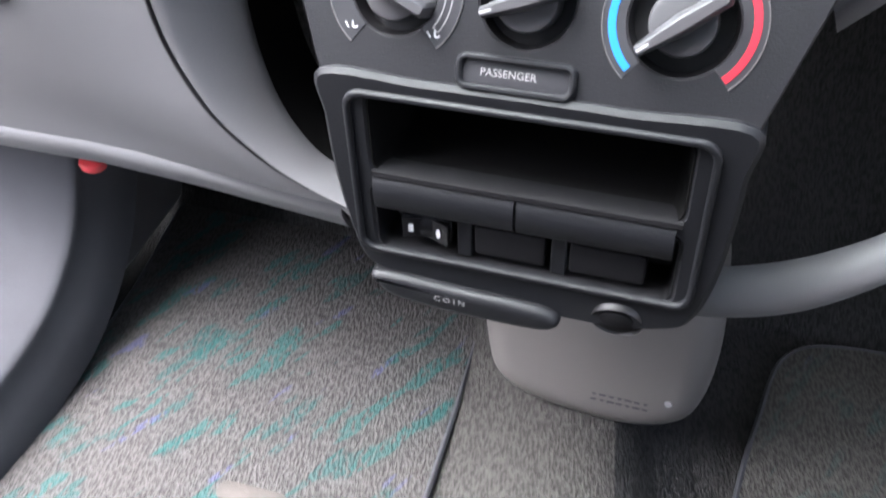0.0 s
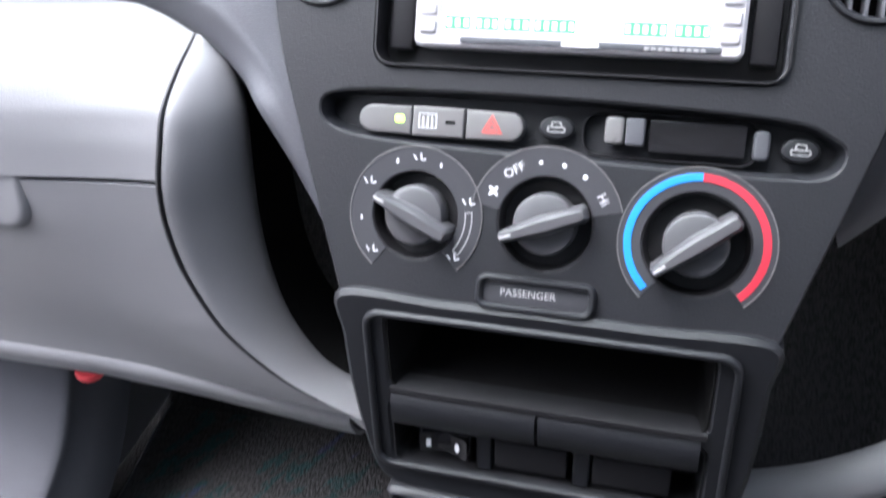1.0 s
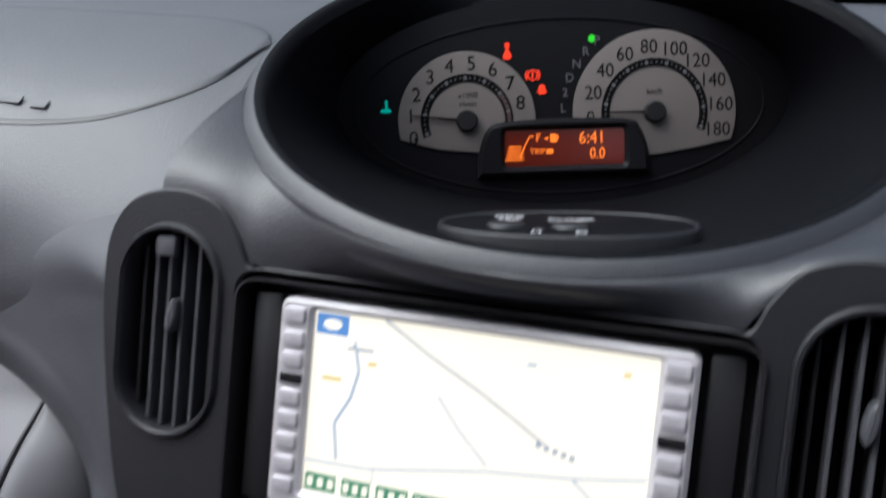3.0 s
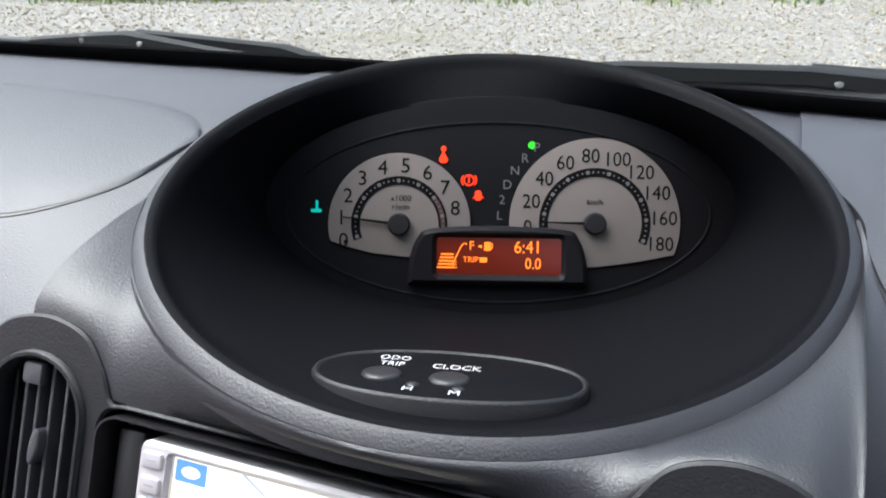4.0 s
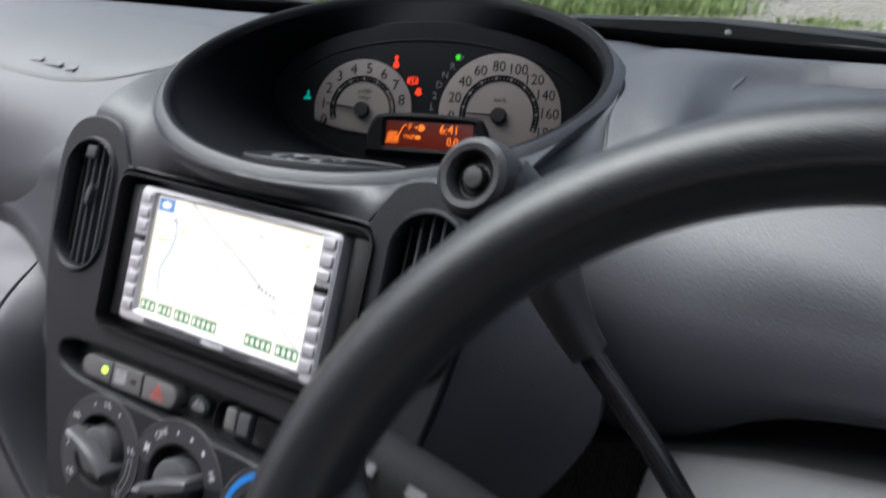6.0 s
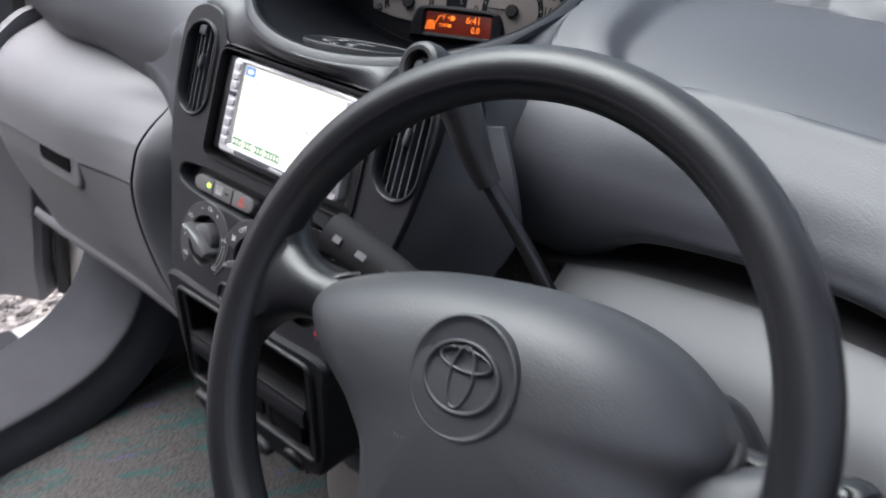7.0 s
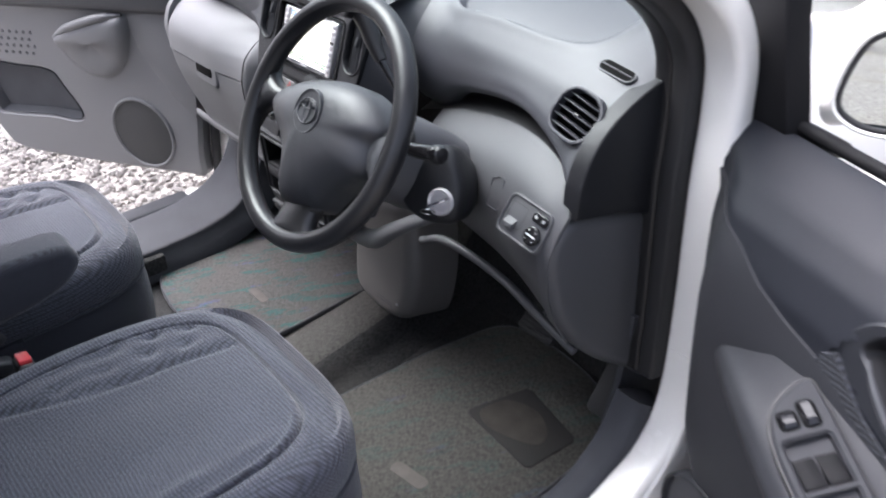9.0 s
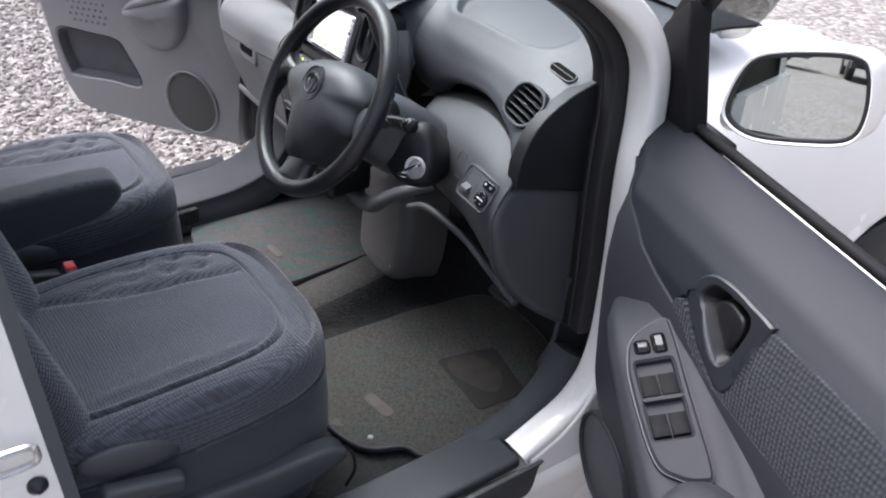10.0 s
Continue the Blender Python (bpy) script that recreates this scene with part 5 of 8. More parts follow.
coin = part("coin_holder", plate(spline([(-0.098, -0.066), (-0.03, -0.068), (0.018, -0.070), (0.030, -0.079), (0.018, -0.089), (-0.03, -0.090), (-0.082, -0.086), (-0.097, -0.078)], 44, True), -0.05, 0.008, 0.006, 4), CHARCOAL, cubby, "black pull-out coin holder")
words("word_coin", "C O I N", 0.0066, INKGREY, coin, -0.045, -0.0765, 0.0082)
light = part("lighter", turned([(0.0125, -0.03), (0.0125, 0.000), (0.0118, 0.003), (0.0090, 0.0042), (0.0005, 0.0045)], 28, pose(0.066, -0.073, -0.004, 18)), SAIL, cubby, "black push-in lighter")
part("lighter_ring", turned([(0.0185, -0.03), (0.0185, 0.0), (0.0168, 0.003), (0.0155, 0.0)], 28, pose(0.066, -0.073, -0.004, 18)), BLACK, light)
# tunnel cover below the box
cov = spline([(-0.080, 0.235), (0.100, 0.235), (0.138, 0.17), (0.150, 0.10), (0.145, 0.03), (0.125, -0.005), (0.07, -0.022), (-0.02, -0.015), (-0.062, 0.005), (-0.078, 0.04), (-0.088, 0.12)], 70, True)
cov = [(x * 0.92, y * 0.92) for x, y in cov]
COV = pose(0.0079, 0.0549, 0.3556, 75)
tc = thing("tunnel_cover", "warm grey plastic cover at the foot of the console", "trim panel", COV)
part("shell", plate(cov, -0.12, 0.0, 0.031, 10), BEIGE, tc, angle=80)
for r in range(2):
    for k in range(7):
        part("print_bar", box(0.0034 + 0.0016 * ((k * 2 + r) % 3), 0.0018, 0.0004, 0, at=pose(0.037 + 0.0078 * k, 0.020 - 0.0058 * r, 0.0004)), GREYDARK, tc)
part("clip", turned([(0.004, 0), (0.003, 0.002), (0.0005, 0.002)], 12, pose(0.103, 0.026, -0.001)), INKGREY, tc)

# ---- instruments ----
gauges = thing("instrument_cluster", "lit instrument cluster with rev counter and speedometer", "instruments", GAUGE)
FACE = material("gauge_face", (0.118, 0.104, 0.096), 0.55, vary=0.12, vary_scale=14, spec=0.2)
LETTER = material("dim_letter_print", (0.10, 0.10, 0.105), 0.6, vary=0.05, spec=0.1)
REDZONE = material("dull_red_band", (0.030, 0.006, 0.005), 0.6, vary=0.05)
FACEDARK = material("gauge_backing", (0.007, 0.007, 0.008), 0.35, spec=0.06)
LEDRED, LEDGREEN, LEDTEAL = glow("red_lamp", (1.0, 0.045, 0.008), 0.55), glow("green_dot", (0.04, 1.0, 0.02), 0.30), glow("teal_lamp", (0.0, 0.62, 0.46), 0.22)
LCDAMBER, LCDBACK = glow("amber_segments", (1.0, 0.20, 0.015), 0.65), glow("amber_backlight", (0.5, 0.045, 0.012), 0.0016)
part("backing", plate(oval(0.152, 0.070, 64, 0.002, 0.010), -0.02, 0.0, 0.0005), FACEDARK, gauges)
part("lens_rim", band(oval(0.136, 0.058, 64, 0.0, 0.006), oval(0.1345, 0.0565, 64, 0.0, 0.006), 0.0, 0.0008, 0.0003), FACEDARK, gauges)


def dial_face(cx, cy, r, a0, a1, tail):
    return [(cx + r * math.cos(radians(a)), cy + r * math.sin(radians(a))) for a in np.linspace(a0, a1, 50)] + tail


TX, TY, TR = -0.062, -0.002, 0.0455
SX, SY, SR = 0.0622, 0.0, 0.0540
tach = part("rev_counter", plate(dial_face(TX, TY, TR, 3, 194, [(-0.096, -0.0165), (-0.080, -0.0205), (-0.060, -0.0225), (-0.036, -0.0235), (-0.017, -0.0235)]), 0.0, 0.0015, 0.0003), FACE, gauges, "pale rev counter face")
speed = part("speedometer", plate(dial_face(SX, SY, SR, -21, 184, [(0.008, -0.026), (0.040, -0.0285), (0.066, -0.0275), (0.090, -0.024)]), 0.0, 0.0015, 0.0003), FACE, gauges, "pale speedometer face")
for dial, cx, cy, r, a0, a1, n in ((tach, TX, TY, 0.0280, 200, -18, 33), (speed, SX, SY, 0.0325, 196, -22, 37)):
    part("track", plate(arc(cx, cy, r - 0.0028, r + 0.0028, a1, a0), 0.0012, 0.0020, 0.0002, 1), INKBLACK, dial)
    for k in range(n):
        a = radians(a0 + (a1 - a0) * (k + 0.5) / n)
        big = k % 4 == 0
        part("tick", plate(oval(0.0014 if big else 0.0006, 0.0014 if big else 0.0006, 8, cx + r * math.cos(a), cy + r * math.sin(a)), 0.0018, 0.0022, 0.0001, 1), LETTER, dial)
part("red_zone", plate(arc(TX, TY, 0.0266, 0.0294, -2, 38, 16), 0.0018, 0.0021, 0.0001, 1), REDZONE, tach)
for k in range(9):
    a = radians(197 - 22.6 * k)
    words("numeral", str(k), 0.0132, INKBLACK, tach, TX + 0.0372 * math.cos(a), TY + 0.0372 * math.sin(a), 0.0017)
words("word_rpm", "x1000", 0.0054, INKBLACK, tach, TX + 0.001, TY + 0.0165, 0.0017)
words("word_rpm", "r/min", 0.0054, INKBLACK, tach, TX + 0.001, TY + 0.0110, 0.0017)
for k in range(10):
    a = radians(184 - 22.4 * k)
    words("numeral", str(20 * k), 0.0128, INKBLACK, speed, SX + (0.0425 + 0.001 * (k > 4)) * math.cos(a), SY + 0.0425 * math.sin(a), 0.0017, stretch=0.92)
words("word_kmh", "km/h", 0.0052, INKBLACK, speed, SX, SY + 0.0135, 0.0017)
for dial, cx, cy, a, ln in ((tach, TX, TY, 173, 0.036), (speed, SX, SY, 179, 0.032)):
    part("needle", plate([(0.0, 0.0011), (0.0, -0.0011), (ln, -0.0004), (ln, 0.0004)], 0.003, 0.0042, 0.0003, 1), INKBLACK, dial, at=pose(cx, cy, 0, 0, 0, a))
    part("hub", turned([(0.0072, 0.0015), (0.0070, 0.0055), (0.0060, 0.0066), (0.0005, 0.0068)], 28, pose(cx, cy, 0)), SAIL, dial)
part("stop_peg", turned([(0.0016, 0.001), (0.0014, 0.003), (0.0003, 0.003)], 12, pose(TX - 0.034, TY - 0.0115, 0)), INKBLACK, tach)
part("stop_peg", turned([(0.0016, 0.001), (0.0014, 0.003), (0.0003, 0.003)], 12, pose(SX - 0.043, SY - 0.0035, 0)), INKBLACK, speed)
for k, ch in enumerate("PRND2L"):
    f = k / 5
    words("gear_letter", ch, 0.0082, LETTER, gauges, SX + 0.0605 * math.cos(radians(128 + 48 * f)), SY + 0.0605 * math.sin(radians(128 + 48 * f)), 0.0010)
# clock and fuel display under its own little hood
hood = spline([(-0.056, -0.040), (-0.055, -0.024), (-0.050, -0.010), (-0.040, -0.0040), (0.0, -0.0022), (0.043, -0.0040), (0.052, -0.010), (0.057, -0.024), (0.058, -0.040)], 40)
lcd = part("display_hood", holed([p for p in hood], [rrect(0.079, 0.0235, 0.002, 3, 0.0018, -0.0215)], -0.004, 0.007, 0.003), FACEDARK, gauges, "black hood round the amber display")
part("lcd_back", plate(rrect(0.080, 0.0245, 0.002, 3, 0.0018, -0.0215), 0.001, 0.004, 0.0003), LCDBACK, lcd, "dim amber lit display")
words("lcd_time", "6:41", 0.0112, LCDAMBER, lcd, 0.0200, -0.0158, 0.0042, stretch=0.92)
words("lcd_trip", "0.0", 0.0100, LCDAMBER, lcd, 0.0235, -0.0262, 0.0042, stretch=0.85)
words("lcd_word", "TRIP", 0.0052, LCDAMBER, lcd, -0.0160, -0.0238, 0.0042)
words("lcd_word", "F", 0.0078, LCDAMBER, lcd, -0.0155, -0.0150, 0.0042)
words("lcd_word", "E", 0.0064, LCDAMBER, lcd, -0.0262, -0.0272, 0.0042)
for k in range(5):
    part("fuel_bar", box(0.0105 - 0.0006 * k, 0.0010, 0.0003, 0, at=pose(-0.0322 + 0.0003 * k, -0.0288 + 0.0021 * k, 0.0042)), LCDAMBER, lcd)
part("fuel_line", tube([(-0.0275, -0.0265, 0.0042), (-0.0215, -0.0145, 0.0042), (-0.0185, -0.0140, 0.0042)], 0.0004, 6), LCDAMBER, lcd)
part("pump", plate(rrect(0.0042, 0.0056, 0.0006, 2, -0.0055, -0.0152), 0.0041, 0.0044, 0.0001, 1), LCDAMBER, lcd)
part("pump", tube([(-0.0034, -0.0172, 0.0043), (-0.0024, -0.0150, 0.0043), (-0.0028, -0.0132, 0.0043)], 0.0004, 6), LCDAMBER, lcd)
part("pointer", plate([(-0.0118, -0.0152), (-0.0090, -0.0140), (-0.0090, -0.0164)], 0.0041, 0.0044, 0.0001, 1), LCDAMBER, lcd)
part("trip_mark", box(0.0046, 0.0030, 0.0003, 0, at=pose(-0.0080, -0.0238, 0.0042)), LCDAMBER, lcd)
# warning lamps
part("belt_lamp", join(plate(oval(0.0018, 0.0018, 12, -0.0342, 0.0465), 0.0, 0.0007, 0.0001, 1), plate([(-0.0342, 0.0455), (-0.0372, 0.0395), (-0.0362, 0.0375), (-0.0322, 0.0375), (-0.0312, 0.0395)], 0.0, 0.0007, 0.0001, 1)), LEDRED, gauges, "red seat belt lamp")
part("brake_lamp", join(band(oval(0.0036, 0.0036, 20, -0.0178, 0.0266), oval(0.0027, 0.0027, 20, -0.0178, 0.0266), 0.0, 0.0007, 0.0001), plate(rrect(0.0010, 0.0038, 0.0004, 2, -0.0178, 0.0268), 0.0, 0.0007, 0.0001, 1), plate(arc(-0.0178, 0.0266, 0.0043, 0.0051, 140, 220, 8), 0, 0.0007, 0.0001, 1), plate(arc(-0.0178, 0.0266, 0.0043, 0.0051, -40, 40, 8), 0, 0.0007, 0.0001, 1)), LEDRED, gauges, "red brake lamp")
part("door_lamp", join(plate(rrect(0.0042, 0.0062, 0.0012, 2, -0.0118, 0.0170), 0.0, 0.0007, 0.0001, 1), plate([(-0.0139, 0.0170), (-0.0157, 0.0150), (-0.0139, 0.0155)], 0, 0.0007, 0.0001, 1), plate([(-0.0097, 0.0170), (-0.0097, 0.0155), (-0.0079, 0.0150)], 0, 0.0007, 0.0001, 1)), LEDRED, gauges, "red open-door lamp")
part("gear_lamp", plate(oval(0.0024, 0.0024, 16, 0.0218, 0.0492), 0.0, 0.0007, 0.0001, 1), LEDGREEN, gauges, "green gear lamp")
part("coolant_lamp", join(plate(rrect(0.0066, 0.0022, 0.0006, 2, -0.1154, 0.0062), 0, 0.0007, 0.0001, 1), plate(rrect(0.0016, 0.0062, 0.0006, 2, -0.1150, 0.0100), 0, 0.0007, 0.0001, 1)), LEDTEAL, gauges, "teal coolant lamp")

# ---- odometer and clock button pod ----
POD = pose(0.027, 0.088, 0.9895, -13, 0, 13)
pod = thing("button_pod", "black oval pod with odometer and clock buttons", "buttons", POD)
part("shell", plate(oval(0.058, 0.0325, 56, 0, 0.002, 2.2), -0.012, 0.0030, 0.0030, 4), BOWL, pod)
part("shell_rim", band(oval(0.0585, 0.0330, 56, 0, 0.002, 2.2), oval(0.0555, 0.0302, 56, 0, 0.002, 2.2), -0.012, 0.0038, 0.0015), CHARCOAL, pod)
for x, y, a, b in ((-0.0275, -0.0040, 0.0088, 0.0082), (0.001, -0.0045, 0.0088, 0.0082), (-0.0128, -0.0135, 0.0032, 0.0030), (0.0060, -0.0150, 0.0032, 0.0030)):
    part("button", plate(oval(a, b, 24, x, y), 0.0, 0.0046 if a > 0.005 else 0.0038, 0.0022, 4), BLACK, pod)
words("word_odo", "ODO", 0.0082, INK, pod, -0.0262, 0.0196, 0.0032, stretch=0.72)
words("word_trip", "TRIP", 0.0080, INK, pod, -0.0262, 0.0112, 0.0032, stretch=0.70)
words("word_clock", "CLOCK", 0.0088, INK, pod, 0.0020, 0.0118, 0.0032, stretch=0.72)
words("word_h", "H", 0.0070, INK, pod, -0.0140, -0.0195, 0.0032)
words("word_m", "M", 0.0070, INK, pod, 0.0050, -0.0208, 0.0032)

# ---- dashboard fittings on the driver's side ----
VENTM = look((0.6525, 0.0265, 0.9735), (0.6515 - 0.22, 0.030 + 0.80, 0.9705 - 0.62)) @ pose(0, 0, 0, 0, 0, -22) @ Matrix.Diagonal((0.90, 0.90, 1.0, 1.0))
vent = thing("side_air_vent", "round-cornered black louvred air vent", "air vent", VENTM)
cut = bmesh.new()
top_mesh = bpy.data.objects["driver_top"].data
cut.from_mesh(top_mesh)
to_vent = VENTM.inverted()
gone = []
for face in cut.faces:
    c = to_vent @ face.calc_center_median()
    if abs(c.x) < 0.034 and abs(c.y) < 0.033 and abs(c.z) < 0.04 and (abs(c.x) / 0.037) ** 3 + (abs(c.y) / 0.036) ** 3 < 1:
        gone.append(face)
bmesh.ops.delete(cut, geom=gone, context="FACES")
cut.to_mesh(top_mesh)
cut.free()
part("surround", band(rrect(0.077, 0.075, 0.029, 7), rrect(0.066, 0.064, 0.024, 7), -0.02, 0.0014, 0.0012), DASH, vent)
part("duct", dish(rrect(0.070, 0.068, 0.025, 7), 0.0, 0.03, 0.001, 0.004), VOID, vent)
for k in range(5):
    w = 0.066 * math.sqrt(1 - (abs(k - 2) / 3.2) ** 3)
    part("slat", box(w, 0.0022, 0.014, 0.0006, 1, pose(0, -0.0230 + 0.0115 * k, -0.010, 10)), GREYDARK, vent)
part("thumb_tab", box(0.010, 0.006, 0.006, 0.002, 2, pose(0, 0.0, -0.006)), BLACK, vent)
DZ = Vector((0.12, -0.43, 1.0)).normalized()
DX = Vector((0.063, -0.003, -0.009)).normalized()
DY = DZ.cross(DX).normalized()
DEFM = Matrix.Translation((0.6525, 0.1000, 1.0092)) @ Matrix((DX, DY, DZ)).transposed().to_4x4() @ Matrix.Diagonal((0.90, 0.90, 1.0, 1.0))
defrost = thing("window_vent", "small black side-window demister slot", "air vent", DEFM)
part("surround", band(rrect(0.066, 0.024, 0.012, 6), rrect(0.061, 0.019, 0.009, 6), -0.015, 0.0004, 0.0003), DASH, defrost)
# flat near-black plate instead of a hole: the duct's darkness is painted
part("duct", plate(rrect(0.062, 0.019, 0.0095, 6), -0.01, 0.0008, 0.0002, 1), VOID, defrost)
part("slat", box(0.058, 0.0018, 0.003, 0.0005, 1, pose(0, 0, 0.0003)), GREYDARK, defrost)

SWM = Matrix.Translation((0.644, -0.0500, 0.8475)) @ look((0, 0, 0), (-0.20, 0.80, -0.52)).to_3x3().to_4x4() @ pose(0, 0, 0, 0, 0, -14) @ pose(0, 0, 0.004, 0, -7) @ Matrix.Diagonal((0.72, 0.90, 1.0, 1.0))
sw = thing("switch_plate", "grey switch plate with mirror controls", "switch panel", SWM)
part("plate", band(rrect(0.108, 0.062, 0.014, 6), rrect(0.100, 0.054, 0.011, 6), -0.02, 0.0032, 0.0015), MID, sw)
part("inset", plate(rrect(0.102, 0.056, 0.011, 6), -0.02, 0.0005, 0.0005), MID, sw)
part("card_slot", dish(rrect(0.038, 0.034, 0.005, 4, -0.024, 0.002), 0.0008, 0.014, 0.0008, 0.002), CHARCOAL, sw, "small open coin pocket")
part("slot_tongue", loft([[(x, y, z) for y, z in ((-0.017, -0.004), (-0.017, 0.008), (-0.012, 0.008), (0.002, -0.004))] for x in (-0.038, -0.016)]), MID, sw)
part("mirror_knob", plate(oval(0.0175, 0.0138, 28, 0.0285, -0.0095), 0, 0.0065, 0.002, 3), GLOSSBLACK, sw, "glossy black mirror dial")
part("knob_mark", box(0.021, 0.0022, 0.0006, 0, at=pose(0.0285, -0.0095, 0.0067)), INK, sw)
for k in range(4):
    part("knob_dot", plate(oval(0.0014, 0.0014, 8, 0.0285 + 0.012 * math.cos(math.pi * (0.25 + k / 2)), -0.0095 + 0.0095 * math.sin(math.pi * (0.25 + k / 2))), 0.006, 0.0067, 0.0001, 1), INKGREY, sw)
part("button_rocker", plate(rrect(0.036, 0.0145, 0.007, 6, 0.0285, 0.0165), 0, 0.0045, 0.0015), GLOSSBLACK, sw, "glossy black mirror selector")
for x in (0.0195, 0.0375):
    part("button_mark", plate(oval(0.0034, 0.0026, 10, x, 0.0165), 0.004, 0.0048, 0.0001, 1), INKGREY, sw)

# ---- steering wheel ----
WHEELM = pose(0.4032, -0.1924, 0.9620, 55.7, 0, 1.6)
wheel = thing("steering_wheel", "black three-spoke steering wheel with a grey airbag pad", "steering wheel", WHEELM)
NB = 96
RR = 0.1617
rim = []
for b in np.linspace(0, 2 * math.pi, NB, endpoint=False):
    rim.append([((RR + 0.0140 * math.cos(a)) * math.cos(b), (RR + 0.0140 * math.cos(a)) * math.sin(b), 0.0150 * math.sin(a)) for a in np.linspace(0, 2 * math.pi, 20, endpoint=False)])
part("rim", loft(rim, caps=False, ring=True), WHEEL, wheel, "black smooth steering wheel rim")
seam = [[((RR + rr * math.cos(a)) * math.cos(b), (RR + rr * math.cos(a)) * math.sin(b), rr * 1.07 * math.sin(a)) for a, rr in ((2.05, 0.0142), (2.15, 0.0146), (2.25, 0.0142), (2.15, 0.0134))] for b in np.linspace(0, 2 * math.pi, NB, endpoint=False)]
part("rim_seam", loft(seam, caps=False, ring=True), BLACK, wheel)
# the wheel stands turned a little to the left, so the pad leans
PX, PY = 0.016, -0.004
pad_o = spline([(-0.112, 0.004), (-0.106, -0.009), (-0.086, -0.024), (-0.061, -0.037), (-0.043, -0.053), (-0.034, -0.075), (-0.028, -0.101), (-0.022, -0.123), (0.004, -0.121), (0.030, -0.114), (0.053, -0.105), (0.066, -0.089), (0.084, -0.067), (0.105, -0.050), (0.123, -0.037), (0.127, -0.020), (0.122, 0.002), (0.131, 0.022), (0.116, 0.041), (0.095, 0.054), (0.070, 0.061), (0.040, 0.062), (0.010, 0.058), (-0.026, 0.050), (-0.063, 0.037), (-0.098, 0.020)], 130, True)
pad_loops = []
for k, z in ((1.0, -0.030), (1.0, -0.008), (0.99, 0.001), (0.965, 0.0075), (0.92, 0.0140), (0.84, 0.0215), (0.72, 0.0280), (0.56, 0.0325), (0.38, 0.0350), (0.20, 0.0362), (0.03, 0.0366)):
    loop = []
    for x, y in pad_o:
        px, py = PX + (x - PX) * k, PY + (y - PY) * k
        loop.append((px, py, z - 0.16 * max(-py - 0.040, 0) - 0.07 * max(abs(px - PX) - 0.06, 0) + 0.004 * math.exp(-((px - 0.012) / 0.02) ** 2) * smooth_step(-py, 0.05, 0.10)))
    pad_loops.append(loop)
pad = part("airbag_pad", loft(pad_loops), PADM, wheel, "grey grained airbag pad")


def spoke(ends, material_, label):
    """A wheel spoke through cross lines: two edge points and the height of its face."""
    loops = []
    for (x0, y0), (x1, y1), z in ends:
        loop = []
        for f, h in ((0.0, -0.016), (-0.03, -0.008), (0.0, -0.002), (0.10, 0.004), (0.30, 0.007), (0.5, 0.008), (0.70, 0.007), (0.90, 0.004), (1.0, -0.002), (1.03, -0.008), (1.0, -0.016)):
            loop.append((x0 + (x1 - x0) * f, y0 + (y1 - y0) * f, z + h))
        loops.append(loop)
    n = 5 * (len(loops) - 1) + 1
    cols = [spline([l[j] for l in loops], n) for j in range(len(loops[0]))]
    part("spoke", loft([[c[i] for c in cols] for i in range(n)]), material_, wheel, label)


spoke((((-0.085, 0.024), (-0.080, -0.026), -0.010), ((-0.108, 0.019), (-0.103, -0.011), -0.003), ((-0.128, 0.022), (-0.126, -0.014), 0.000), ((-0.145, 0.032), (-0.144, -0.028), 0.000), ((-0.156, 0.052), (-0.156, -0.052), -0.003)), WHEEL, "curved black wheel spoke")
# right spoke uses the lighter pad grey to paint in caught light
spoke((((0.098, 0.030), (0.100, -0.036), -0.010), ((0.124, 0.019), (0.126, -0.033), -0.003), ((0.137, 0.022), (0.137, -0.040), 0.000), ((0.148, 0.032), (0.146, -0.054), 0.000), ((0.156, 0.054), (0.150, -0.076), -0.003)), PADM, "curved wheel spoke, painted grey for the light it catches")
spoke((((-0.024, -0.090), (0.062, -0.076), -0.012), ((-0.021, -0.119), (0.052, -0.102), -0.006), ((-0.019, -0.138), (0.050, -0.122), -0.002), ((-0.026, -0.151), (0.058, -0.139), 0.000), ((-0.052, -0.158), (0.080, -0.143), -0.003)), WHEEL, "lower black wheel spoke")
part("pad_joint", tube([(-0.026, -0.123, -0.012), (-0.020, -0.125, -0.006), (0.004, -0.123, -0.003), (0.030, -0.1165, -0.003), (0.050, -0.108, -0.005), (0.056, -0.104, -0.012)], 0.0020, 8), BLACK, wheel)
part("pad_joint", tube([(0.126, -0.036, -0.012), (0.1295, -0.020, -0.002), (0.1245, 0.002, -0.001), (0.1325, 0.022, -0.004), (0.130, 0.030, -0.012)], 0.0020, 8), BLACK, wheel)
part("pad_joint", tube([(-0.100, -0.015, -0.012), (-0.108, -0.009, -0.004), (-0.1145, 0.004, -0.002), (-0.104, 0.018, -0.004), (-0.096, 0.024, -0.012)], 0.0020, 8), BLACK, wheel)
# badge: a shallow round recess with plain raised ovals
EM = pose(0.018, 0.009, 0.0352, 1.5, -1.5, 6)
badge = part("badge", turned([(0.0295, -0.006), (0.0292, 0.0002), (0.0280, 0.0006), (0.0262, -0.0010), (0.0240, -0.0014), (0.0005, -0.0014)], 48, EM @ pose(0, 0, 0.0016)), PADM, pad, "pressed round badge")
part("badge_ring", band(oval(0.0212, 0.0172, 40), oval(0.0190, 0.0152, 40), 0.0, 0.0030, 0.0008), PADM, badge, at=EM)
part("badge_ring", band(oval(0.0072, 0.0152, 32), oval(0.0054, 0.0134, 32), 0.0, 0.0026, 0.0008), PADM, badge, at=EM)
